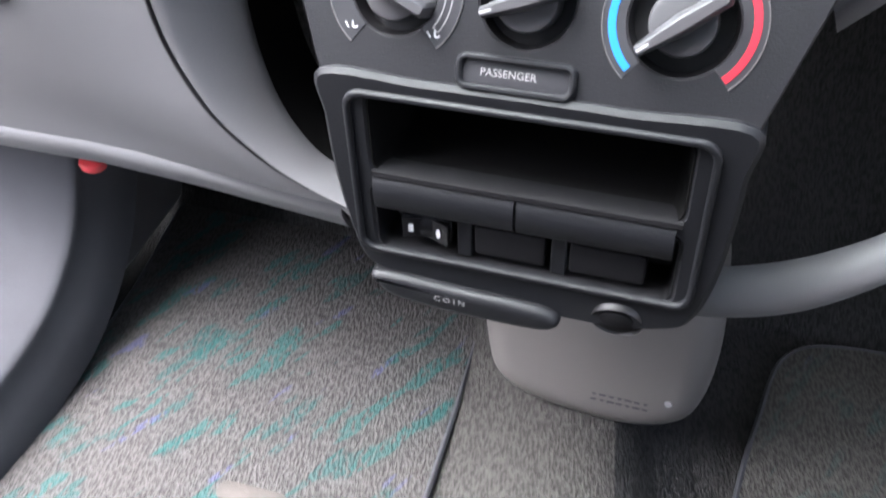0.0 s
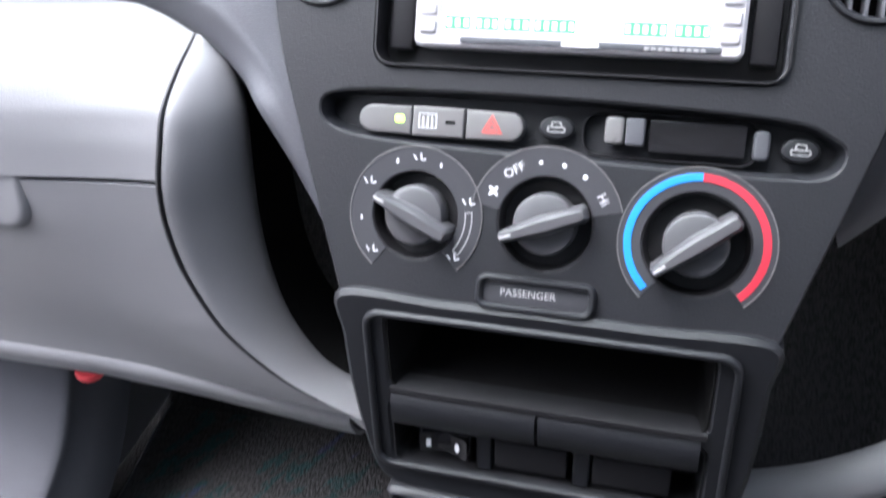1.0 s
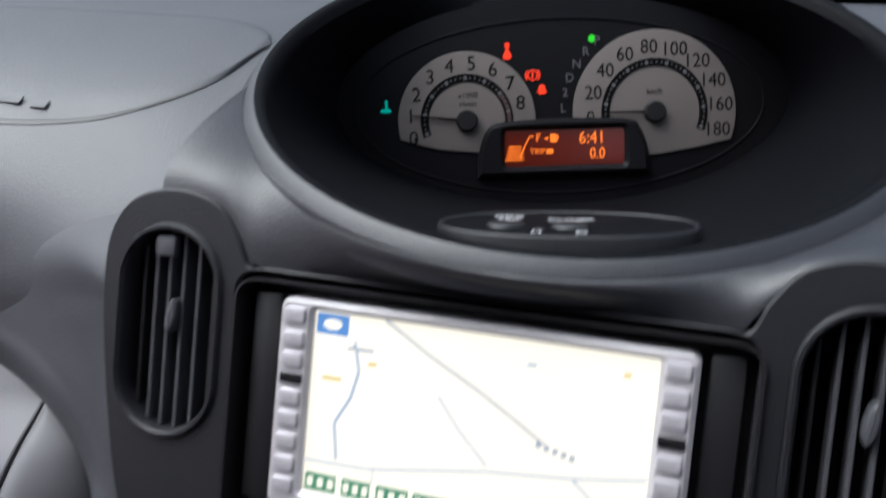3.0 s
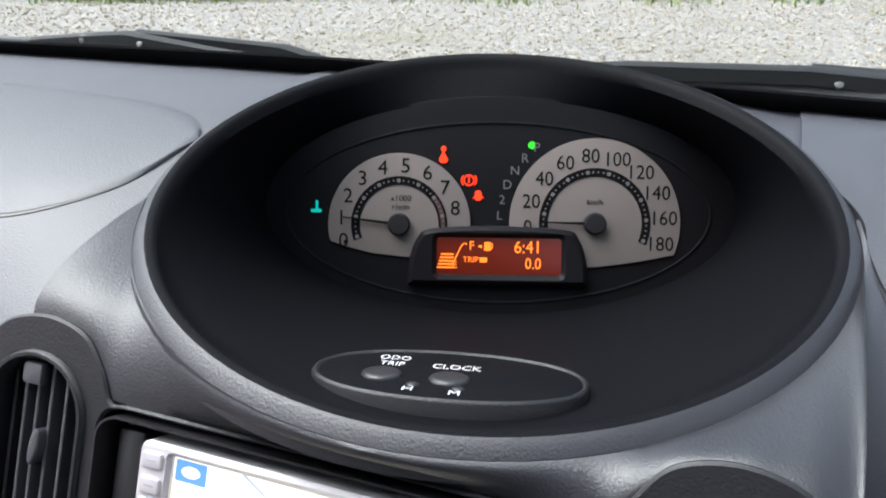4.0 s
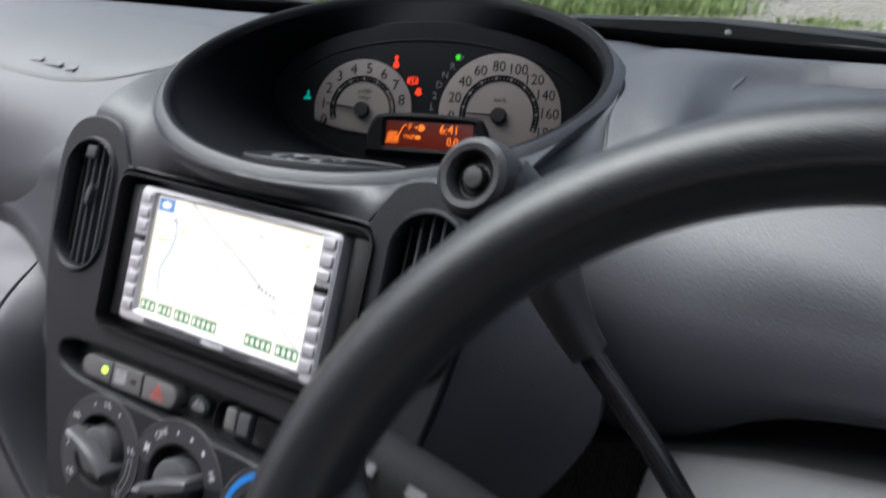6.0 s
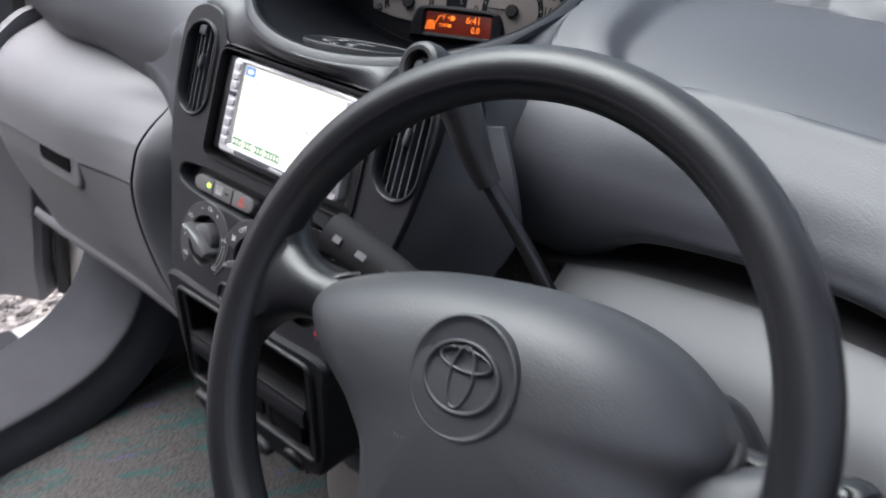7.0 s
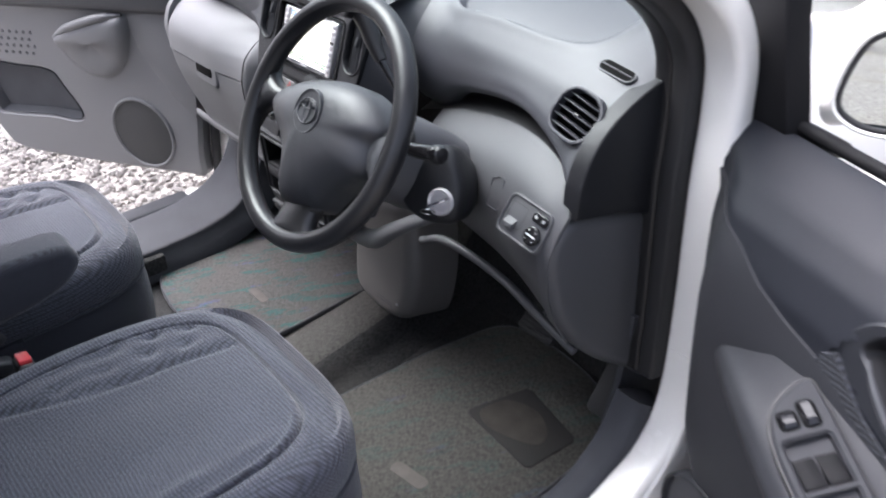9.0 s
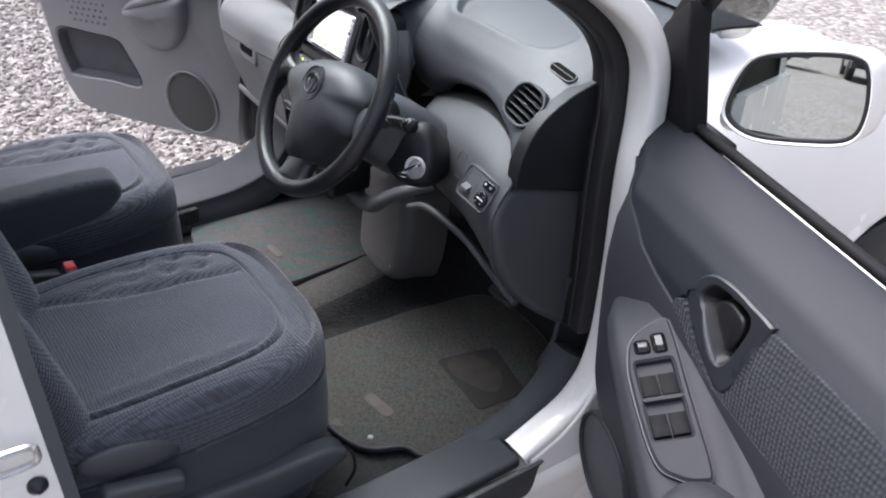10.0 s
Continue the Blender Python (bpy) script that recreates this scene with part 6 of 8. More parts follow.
part("badge_ring", band(oval(0.0150, 0.0058, 32, 0, 0.0080), oval(0.0132, 0.0042, 32, 0, 0.0080), 0.0, 0.0024, 0.0008), PADM, badge, at=EM)
for k in range(8):
    part("pad_bar", box(0.0034, 0.0020, 0.0006, 0, at=pose(-0.004 + 0.0048 * k, -0.031 + 0.001 * k, 0.0352 - 0.0001 * k, 4)), GREYDARK, pad)
part("pad_crease", tube([(-0.088, 0.012, 0.0100), (-0.070, 0.010, 0.0170), (-0.046, 0.004, 0.0235)], [0.001, 0.0040, 0.001], 10), PADM, pad)
part("pad_crease", tube([(0.050, -0.018, 0.0335), (0.075, -0.024, 0.0265), (0.096, -0.028, 0.0170)], [0.0006, 0.0022, 0.0006], 10), PADM, pad)

# ---- steering column ----
COLM = pose(0.405, -0.140, 0.922, 55.7, 0, 1.6)
column = thing("steering_column", "dark grey steering column shroud with stalks and ignition key", "steering column", COLM)
inv = COLM.inverted()


def col(p):
    return tuple(inv @ Vector(p))


sh = []
for z, w, h, dy in ((0.006, 0.046, 0.044, 0.0), (-0.006, 0.058, 0.054, -0.004), (-0.05, 0.068, 0.062, -0.010), (-0.10, 0.074, 0.066, -0.012), (-0.15, 0.070, 0.062, -0.012), (-0.21, 0.06, 0.050, -0.01)):
    sh.append([(x, y + dy, z) for x, y in oval(w, h, 36, 0, 0, 2.6)])
part("shroud", loft(sh), GREYDARK, column)
# ignition lock: a rounded housing low on the column's outer side
KEYM = inv @ (Matrix.Translation((0.5145, -0.088, 0.8425)) @ Vector((0.42, -0.84, 0.36)).to_track_quat("Z", "Y").to_matrix().to_4x4())
hs = []
for z, k in ((-0.090, 0.70), (-0.050, 1.0), (-0.022, 1.04), (-0.010, 0.98), (-0.003, 0.88), (0.0, 0.74)):
    hs.append([(x * k - 0.006, y * k + 0.004, z) for x, y in spline([(0.034, 0.0), (0.030, 0.030), (0.012, 0.062), (-0.012, 0.066), (-0.044, 0.030), (-0.060, -0.010), (-0.034, -0.032), (0.0, -0.038), (0.026, -0.028)], 40, True)])
part("lock_housing", loft(hs), CHARCOAL, column, "rounded ignition lock housing", KEYM)
part("lock_ring", turned([(0.0190, -0.02), (0.0190, 0.004), (0.0172, 0.007), (0.0148, 0.005), (0.0140, 0.002), (0.0005, 0.002)], 32, KEYM), SILVER, column, "bright metal ignition lock ring")
part("key", box(0.029, 0.0044, 0.020, 0.001, 2, pose(0, 0, 0.009, 0, 0, 28)), CHROME, column, "metal key in the lock", KEYM)
part("key_ring", loft([[((0.010 + 0.0009 * math.cos(a)) * math.cos(b), (0.010 + 0.0009 * math.cos(a)) * math.sin(b), 0.0009 * math.sin(a)) for a in np.linspace(0, 6.28, 6, endpoint=False)] for b in np.linspace(0, 6.28, 24, endpoint=False)], caps=False, ring=True), CHROME, column, at=KEYM @ pose(-0.012, -0.014, 0.014, 60, 20, 0))
stalk = part("light_stalk", tube([col((0.445, -0.118, 0.925)), col((0.49, -0.125, 0.932)), col((0.53, -0.130, 0.940)), col((0.572, -0.130, 0.949))], [0.0085, 0.0085, 0.0100, 0.0112], 16), GLOSSBLACK, column, "black light stalk with a turning end")
ST = Matrix.Translation(col((0.458, -0.112, 0.926))) @ (inv.to_3x3().to_4x4() @ Vector((1, -0.15, 0.2)).to_track_quat("Z", "Y").to_matrix().to_4x4())
part("stalk_collar", turned([(0.029, -0.02), (0.027, 0.004), (0.019, 0.010), (0.0005, 0.011)], 28, ST), BLACK, column)
SE = Matrix.Translation(col((0.568, -0.130, 0.948))) @ (inv.to_3x3().to_4x4() @ Vector((1, 0.0, 0.2)).to_track_quat("Z", "Y").to_matrix().to_4x4())
part("stalk_end", turned([(0.0112, 0.0), (0.0128, 0.007), (0.0124, 0.014), (0.0090, 0.018), (0.0005, 0.019)], 28, SE), GLOSSBLACK, stalk)
stalk2 = part("wiper_stalk", tube([col((0.345, -0.10, 0.905)), col((0.30, -0.10, 0.912)), col((0.25, -0.098, 0.921)), col((0.195, -0.095, 0.929))], [0.011, 0.0125, 0.0155, 0.0165], 16, flat=0.8), SAIL, column, "black wiper stalk with white marks")
for x, w in ((0.212, 0.007), (0.236, 0.009), (0.264, 0.009), (0.288, 0.005)):
    part("mark", box(w, 0.005, 0.0006, 0, at=inv @ (Matrix.Translation((x, -0.1075, 0.9275 + 0.165 * (0.2 - x) + 0.0095)) @ pose(0, 0, 0, 40, 9, 0))), LETTER, stalk2)

# ---- gear lever on the column ----
lever = thing("gear_lever", "black column gear lever with a button in its knob", "gear lever")
KN = Vector((0.2045, -0.0095, 1.034))
part("rod", tube([(0.350, 0.020, 0.815), (0.327, 0.012, 0.862), (0.301, 0.006, 0.905), (0.2605, 0.001, 0.957)], 0.0062, 14), GLOSSBLACK, lever, "glossy black steel rod")
part("grip", tube([(0.2620, 0.0015, 0.955), (0.2540, 0.001, 0.966), (0.2430, 0.002, 0.983), (0.2305, 0.004, 1.004), (0.2185, 0.004, 1.020), (0.2105, 0.001, 1.028)], [0.0095, 0.0108, 0.0135, 0.0155, 0.0172, 0.0185], 24), BLACK, lever, "black moulded lever grip")
axis = Vector((-0.05, -0.80, 0.42))
KM2 = Matrix.Translation(KN) @ axis.to_track_quat("Z", "Y").to_matrix().to_4x4()
part("knob", turned([(0.0005, -0.026), (0.011, -0.024), (0.0178, -0.016), (0.0200, -0.006), (0.0200, 0.001), (0.0186, 0.0058), (0.0155, 0.0080), (0.0125, 0.0076), (0.0106, 0.0050), (0.0100, 0.0), (0.0005, -0.001)], 40, KM2), BLACK, lever, "worn black knob")
part("button", turned([(0.0062, -0.001), (0.0062, 0.003), (0.0050, 0.0048), (0.0005, 0.0052)], 28, KM2), BLACK, lever, "black release button")
part("button_ring", turned([(0.0090, -0.002), (0.0090, 0.0010), (0.0080, 0.0016), (0.0074, 0.0005)], 28, KM2), BLACK, lever)

# ---- pedals ----
pedal = thing("brake_pedal", "black rubber brake pedal", "pedal", pose(0.425, 0.175, 0.445, 40))
part("pad", plate(rrect(0.085, 0.055, 0.010, 4), -0.004, 0.008, 0.003), RUBBER, pedal)
for k in range(6):
    part("rib", box(0.074, 0.004, 0.004, 0.001, 1, pose(0, -0.020 + 0.008 * k, 0.0095)), RUBBER, pedal)
part("arm", tube([(0, 0.01, 0.0), (0.0, 0.09, 0.02), (0.0, 0.22, 0.03)], 0.007, 8, flat=1.8), BLACK, pedal)
pedal2 = thing("accelerator_pedal", "worn metal and rubber accelerator pedal", "pedal", pose(0.585, 0.185, 0.395, 50))
part("pad", plate(rrect(0.045, 0.11, 0.010, 4), -0.004, 0.008, 0.003), RUBBER, pedal2)
part("arm", tube([(0, 0.05, 0.0), (0.0, 0.12, 0.02), (0.0, 0.22, 0.03)], 0.006, 8), SILVERKEY, pedal2)
red = thing("bonnet_release", "small red release lever under the dash", "lever", pose(-0.468, 0.080, 0.519, 20, 10) @ Matrix.Scale(0.6, 4))
part("handle", plate(spline([(-0.018, 0.012), (0.012, 0.014), (0.022, 0.004), (0.010, -0.012), (-0.012, -0.014), (-0.020, -0.002)], 24, True), -0.008, 0.008, 0.004), REDPLASTIC, red)
part("stem", tube([(0, 0.0, 0.0), (0.03, 0.02, 0.01), (0.06, 0.04, 0.03)], 0.006, 8), BLACK, red)
part("bracket", box(0.05, 0.05, 0.05, 0.01, 2, pose(0.02, 0.06, 0.05)), BLACK, red)

# ---- floor mats ----
def mat_piece(name, label, outline, z, material_, edge):
    ob = thing(name, label, "floor mat", pose(0, 0, z))
    part("mat_top", plate(outline, 0.0, 0.010, 0.003), material_, ob)
    part("binding", loft([[(p[0], p[1], 0.0) for p in inset(outline, -0.003)], [(p[0], p[1], 0.009) for p in inset(outline, -0.003)], [(p[0], p[1], 0.0112) for p in inset(outline, -0.0005)], [(p[0], p[1], 0.0100) for p in inset(outline, 0.002)]], caps=False), edge, ob, "bound mat edge")
    return ob


mp = spline([(-0.498, -0.22), (-0.503, -0.05), (-0.520, 0.12), (-0.545, 0.24), (-0.550, 0.30), (-0.51, 0.335), (-0.30, 0.325), (-0.14, 0.26), (-0.108, 0.20), (-0.096, 0.10), (-0.090, 0.0), (-0.086, -0.12), (-0.10, -0.24), (-0.30, -0.26)], 80, True)
m1 = mat_piece("passenger_floor_mat", "grey ribbed floor mat with teal and violet flecks", mp, FLOOR_Z, MAT_P, GREYDARK)
md = spline([(0.185, 0.02), (0.200, 0.14), (0.225, 0.24), (0.30, 0.27), (0.46, 0.26), (0.585, 0.20), (0.605, 0.10), (0.615, -0.08), (0.608, -0.14), (0.56, -0.165), (0.535, -0.215), (0.49, -0.245), (0.40, -0.26), (0.22, -0.25), (0.180, -0.20)], 90, True)
m2 = mat_piece("driver_floor_mat", "worn dark grey driver's floor mat with a heel pad", md, FLOOR_Z, MAT_D, GREYDARK)
HEEL = material("worn_heel_pad", (0.014, 0.013, 0.012), 0.8, grain=0.6, grain_scale=200, vary=0.6, vary_scale=18)
part("heel_pad", plate([(0.378, 0.030), (0.408, 0.146), (0.420, 0.150), (0.560, 0.122), (0.566, 0.112), (0.560, 0.018), (0.552, 0.010), (0.384, 0.022)], 0.009, 0.0125, 0.001), HEEL, m2, "scuffed rubber heel pad")
WORN = material("pale_worn_pile", (0.082, 0.074, 0.066), 0.9, grain=0.6, grain_scale=300, vary=0.4, vary_scale=40)
part("worn_centre", plate(spline([(0.395, 0.045), (0.41, 0.10), (0.47, 0.118), (0.52, 0.095), (0.53, 0.06), (0.48, 0.035), (0.43, 0.026)], 30, True), 0.010, 0.0134, 0.0008, 1), material("worn_brown_rubber", (0.034, 0.029, 0.024), 0.9, grain=0.7, grain_scale=120, vary=0.7, vary_scale=30), m2, "brown worn-through patch")
part("worn_patch", plate(rrect(0.026, 0.080, 0.010, 4), 0.0, 0.0016, 0.0006), WORN, m2, "pale worn mark", pose(0.434, -0.150, 0.0100, 0, 0, -82))
part("snap", turned([(0.006, 0), (0.005, 0.003), (0.002, 0.003)], 14, pose(0.506, -0.208, 0.0100)), INKGREY, m2)
part("scrap", plate([(-0.016, -0.010), (0.018, 0.0), (-0.010, 0.014)], 0, 0.001, 0.0003, 1), WORN, m2, "torn pale scrap", pose(0.436, -0.245, 0.0100, 0, 0, 30))
part("worn_patch", plate(rrect(0.020, 0.070, 0.008, 4), 0.0, 0.0016, 0.0006), WORN, m1, "pale worn mark", pose(-0.245, -0.090, 0.0100, 0, 0, -88))


# ---- seats ----
def taper(x, f):
    """Seat bases narrow towards the front, more on the inner side."""
    return 1.0 - (0.12 if x < 0 else 0.05) * smooth_step(f, 0.45, 1.05)


def cushion_mesh(w, d, h):
    """A padded seat base: rounded block, a welted seam, a quilted crescent with pressed dimples."""
    a, b = w / 2, d / 2
    edge = [(0.95, h * 0.50), (0.985, h * 0.54), (0.998, h * 0.60), (1.0, h * 0.70), (1.0, h * 0.80), (0.993, h * 0.87), (0.98, h * 0.925), (0.96, h * 0.965), (0.935, h * 0.99)]
    ks = [(k, z, False) for k, z in edge] + [(k, h, True) for k in list(np.linspace(0.91, 0.72, 30)) + list(np.linspace(0.70, 0.03, 42))]
    dots = [(-0.700, 0.40), (-0.560, 0.33), (-0.700, 0.16), (-0.570, 0.09), (-0.710, -0.08), (-0.585, -0.15), (-0.50, 0.52), (-0.66, 0.60)]
    loops = []
    for k, z, top in ks:
        loop = []
        for x, y in oval(a * k, b * k, 168, 0, 0, 4.0):
            f = (y / b + 1) / 2
            narrow = taper(x, f)
            zz = z
            if k < 0.96:
                zz += -0.014 * (1 - f) + 0.010 * math.sin(math.pi * min(f / 0.9, 1)) - 0.030 * max(f - 0.86, 0) / 0.14
            if top:
                rear = smooth_step(y / b, -0.95, -0.6)
                zz += 0.004 * math.exp(-((k - 0.86) / 0.05) ** 2)
                zz -= 0.0095 * math.exp(-((k - 0.785) / 0.011) ** 2) * rear
                zz += 0.003 * math.exp(-((k - 0.755) / 0.016) ** 2) * rear
                zz -= 0.013 * smooth_step(0.74 - k, 0.0, 0.55)
                if k < 0.77:
                    u, v = x / a, y / b
                    line = -0.40 - 0.30 * smooth_step(0.3 - v, 0.0, 1.2) + 0.10 * smooth_step(v, 0.3, 0.75)
                    inside = smooth_step(0.765 - k, 0.0, 0.03)
                    zz -= 0.0045 * math.exp(-((u - line) / 0.022) ** 2) * inside
                    zz += 0.004 * smooth_step(line - u, 0.0, 0.10) * inside
                    for p, q in dots:
                        r2 = ((x - p * a) / 0.0115) ** 2 + ((y - q * b) / 0.014) ** 2
                        if r2 < 8:
                            zz -= 0.0085 * math.exp(-r2) * inside
                    right = math.exp(-((u - 0.62) / 0.05) ** 2) * math.exp(-((v - 0.05) / 0.45) ** 2)
                    zz += 0.0035 * right * (1 + 0.5 * math.sin(v * 17)) * inside
            loop.append((x * narrow, y, zz))
        loops.append(loop)
    return loft(loops)


def seat(x, y, z, label, arm):
    s = thing("car_seat", label, "seat", pose(x, y, FLOOR_Z), group="front seats")
    h = 0.165
    part("cushion", cushion_mesh(0.475, 0.52, h), SEAT, s, "mesh-cloth seat cushion with welted seams", pose(0, 0, z - FLOOR_Z - h))
    sk = []
    for k, q in ((0.86, 0.05), (0.90, 0.10), (0.96, z - FLOOR_Z - h - 0.05), (0.985, z - FLOOR_Z - h + 0.005), (0.99, z - FLOOR_Z - h + 0.05), (0.98, z - FLOOR_Z - h * 0.5), (0.93, z - FLOOR_Z - h * 0.45)):
        sk.append([(px * taper(px, (py / 0.26 + 1) / 2), py, q) for px, py in oval(0.2375 * k, 0.26 * k, 84, 0, 0, 4.0)])
    part("piping", tube([(px * taper(px, (py / 0.26 + 1) / 2), py, z - FLOOR_Z - h * 0.485) for px, py in oval(0.2375 * 0.985, 0.26 * 0.985, 84, 0, 0, 4.0)], 0.003, 6), SEATPLAIN, s)
    part("side_skirt", loft(sk), SEATPLAIN, s, "plain dark lower seat cover")
    part("side_cover", plate(spline([(-0.27, -0.03), (-0.255, 0.015), (-0.12, 0.03), (0.10, 0.012), (0.22, 0.006), (0.235, -0.03), (0.10, -0.055), (-0.12, -0.065), (-0.25, -0.06)], 50, True), -0.02, 0.014, 0.010, 4), GREYDARK, s, "dark plastic seat side cover", pose(0.240, -0.02, z - FLOOR_Z - h - 0.015) @ Matrix(((0, 0, 1, 0), (1, 0, 0, 0), (0, 1, 0, 0), (0, 0, 0, 1))))
    part("lever", plate(rrect(0.115, 0.026, 0.011, 5), -0.01, 0.014, 0.006, 4), GREYDARK, s, "seat height lever", pose(0.258, -0.085, z - FLOOR_Z - h + 0.078) @ Matrix(((0, 0, 1, 0), (1, 0, 0, 0), (0, 1, 0, 0), (0, 0, 0, 1))) @ pose(0, 0, 0, 0, 0, -14))
    part("cover_hump", ellipsoid(0.012, 0.070, 0.026, at=pose(0.236, -0.090, z - FLOOR_Z - h + 0.118, -12)), GREYDARK, s)
    back = []
    for q, ww, dd, off in ((0.0, 0.195, 0.085, 0.035), (0.05, 0.215, 0.108, 0.026), (0.13, 0.222, 0.114, 0.010), (0.25, 0.224, 0.112, -0.016), (0.40, 0.220, 0.095, -0.062), (0.52, 0.215, 0.065, -0.105), (0.58, 0.17, 0.045, -0.125), (0.60, 0.12, 0.02, -0.13)):
        back.append([(px, -0.235 + off + py - (0.055 * (1 - smooth_step(abs(px) / ww, 0.40, 0.85)) if py > 0 else 0.0), 0.30 + q) for px, py in oval(ww, dd, 96, 0, 0, 4.2)])
    part("backrest", loft(back), SEAT, s, "mesh-cloth backrest")
    part("headrest", ellipsoid(0.13, 0.05, 0.085, at=pose(0, -0.47, 1.02, -15)), SEATPLAIN, s)
    for px in (-0.05, 0.05):
        part("headrest_post", tube([(px, -0.42, 0.88), (px, -0.46, 1.0)], 0.006, 8), CHROME, s)
    part("rail", box(0.30, 0.42, 0.05, 0.008, 2, pose(0, -0.03, 0.022)), BLACK, s)
    if arm:
        a = spline([(-0.27, 0.045), (-0.10, 0.050), (0.05, 0.048), (0.085, 0.030), (0.080, 0.0), (0.03, -0.030), (-0.08, -0.045), (-0.27, -0.060)], 44, True)
        part("armrest", plate(a, -0.033, 0.033, 0.016, 4), SEATPLAIN, s, "fold-down grey armrest", pose(0.352, 0.018, 0.443) @ Matrix(((0, 0, 1, 0), (1, 0, 0, 0), (0, 1, 0, 0), (0, 0, 0, 1))))
    part("wire_loop", tube([(0.236, 0.22, 0.10), (0.247, 0.235, 0.14), (0.240, 0.232, 0.18), (0.232, 0.20, 0.20)], 0.003, 8), BLACK, s)
    return s


seat(0.432, -0.555, 0.665, "dark blue-grey mesh-cloth driver's seat", False)
seat(-0.265, -0.588, 0.640, "dark blue-grey mesh-cloth passenger seat with armrest", True)
bk = thing("seat_belt_buckle", "black seat belt buckle with a red button", "seat belt buckle", pose(0.165, -0.610, 0.655, -8, -12, 0))
part("case", box(0.052, 0.026, 0.11, 0.006, 3, pose(0, 0, -0.06)), BLACK, bk)
part("release_button", box(0.040, 0.018, 0.008, 0.002, 2, pose(0, 0, -0.003)), REDPLASTIC, bk, "red release button")
part("strap", box(0.044, 0.006, 0.25, 0.002, 1, pose(0.01, -0.01, -0.23)), BLACK, bk)

# ---- driver's door ----
def smooth01(v, a, b):
    f = min(max((v - a) / (b - a), 0.0), 1.0)
    return f * f * (3 - 2 * f)


DOOR_R = pose(0.80, 0.195, 0, 0, 0, -18.4)
door = thing("driver_door", "open white driver's door with dark blue-grey trim", "car door", DOOR_R)


def front_x(z):
    """Where the trim begins behind the hinge pillar."""
    return float(np.interp(z, (0.345, 0.50, 0.58, 0.895, 0.93, 0.968), (0.055, 0.045, 0.030, 0.030, 0.008, -0.036)))


def trim_y(x, z):
    """Depth of the trim: a shelf below the window, then a full belly."""
    y = float(np.interp(z, (0.34, 0.42, 0.60, 0.80, 0.866, 0.91, 0.94, 0.955, 0.968), (-0.085, -0.112, -0.128, -0.130, -0.124, -0.1065, -0.078, -0.045, -0.008)))
    e = front_x(z)
    return y * (0.60 + 0.40 * smooth01(x, e, e + 0.085))


part("outer_skin", sheet([[(x, 0.085 - 0.04 * ((z - 0.6) / 0.4) ** 2, z) for z in np.linspace(0.30, 0.925, 12)] for x in np.linspace(-0.06, 0.98, 12)], 0.012, (0, -1, 0)), WHITEPAINT, door)
part("door_frame", box(1.02, 0.05, 0.60, 0.02, 3, pose(0.46, 0.036, 0.620)), WHITEPAINT, door)


def trim_row(z, end, n, proud=0.0):
    """One level of the trim: it turns in at the front, then runs back along the door."""
    e = front_x(z)
    return [(e + 0.010, 0.004, z), (e + 0.001, 0.30 * trim_y(e, z), z), (e - 0.002, 0.85 * trim_y(e, z) - proud * 0.5, z)] + [(x, trim_y(x, z) - proud, z) for x in np.linspace(e, end, n)]


trim = part("trim_panel", sheet([trim_row(z, 0.95, 130) for z in np.linspace(0.345, 0.966, 110)], 0.008, (0, 1, 0)), DOORTOP, door, "dark blue-grey moulded door trim")
rows = []
for f in np.linspace(0, 1, 60):
    row = []
    for z_f in np.linspace(0, 1, 30):
        x = -0.02 + 0.95 * f
        top = float(np.interp(x, (-0.02, 0.03, 0.09, 0.14, 0.19, 0.24, 0.28, 0.33), (0.915, 0.905, 0.888, 0.866, 0.851, 0.842, 0.830, 0.80)))
        z = 0.348 + (top - 0.348) * z_f
        e = front_x(z)
        xx = e + (0.93 - e) * f
        row.append((xx, trim_y(xx, z) - 0.004 - 0.012 * smooth01(f, 0.0, 0.06) * math.sin(math.pi * z_f) ** 0.7, z))
    rows.append(row)
part("lower_panel", sheet(rows, 0.006, (0, 1, 0)), DOORLOW, door, "grey lower door panel")
part("window_seal", tube([(0.06, 0.006, 0.970), (0.3, 0.006, 0.970), (0.6, 0.006, 0.968), (0.95, 0.006, 0.962)], 0.008, 10), SAIL, door, "black window seal")
# black sail panel and the window frame's front leg
sail = [(-0.085, 0.952), (0.066, 0.962), (0.062, 0.99), (0.040, 1.09), (0.036, 1.13), (0.026, 1.142), (-0.034, 1.096), (-0.058, 1.052)]
part("sail_panel", plate(sail, -0.02, 0.012, 0.004), SAIL, door, "black mirror sail panel", pose(0, -0.004, 0) @ pose(0, 0, 0, 90))
part("window_frame", run([(-0.085, 0.012, 0.95), (-0.02, 0.012, 1.10), (0.10, 0.03, 1.24), (0.34, 0.07, 1.46), (0.50, 0.09, 1.53), (0.80, 0.10, 1.54), (0.98, 0.09, 1.50), (1.00, 0.05, 1.2), (1.0, 0.02, 0.95)], rrect(0.030, 0.045, 0.008, 3), 70, (0, 1, 0)), SAIL, door, "black door window frame")
VISOR = pane("smoked_visor", 0.10, (0.55, 0.56, 0.55))
up_v = spline([(-0.030, 1.090), (0.02, 1.150), (0.11, 1.250), (0.34, 1.465), (0.50, 1.53), (0.80, 1.54)], 40)
lo_v = spline([(-0.012, 1.071), (0.056, 1.100), (0.15, 1.205), (0.36, 1.395), (0.52, 1.455), (0.80, 1.465)], 40)
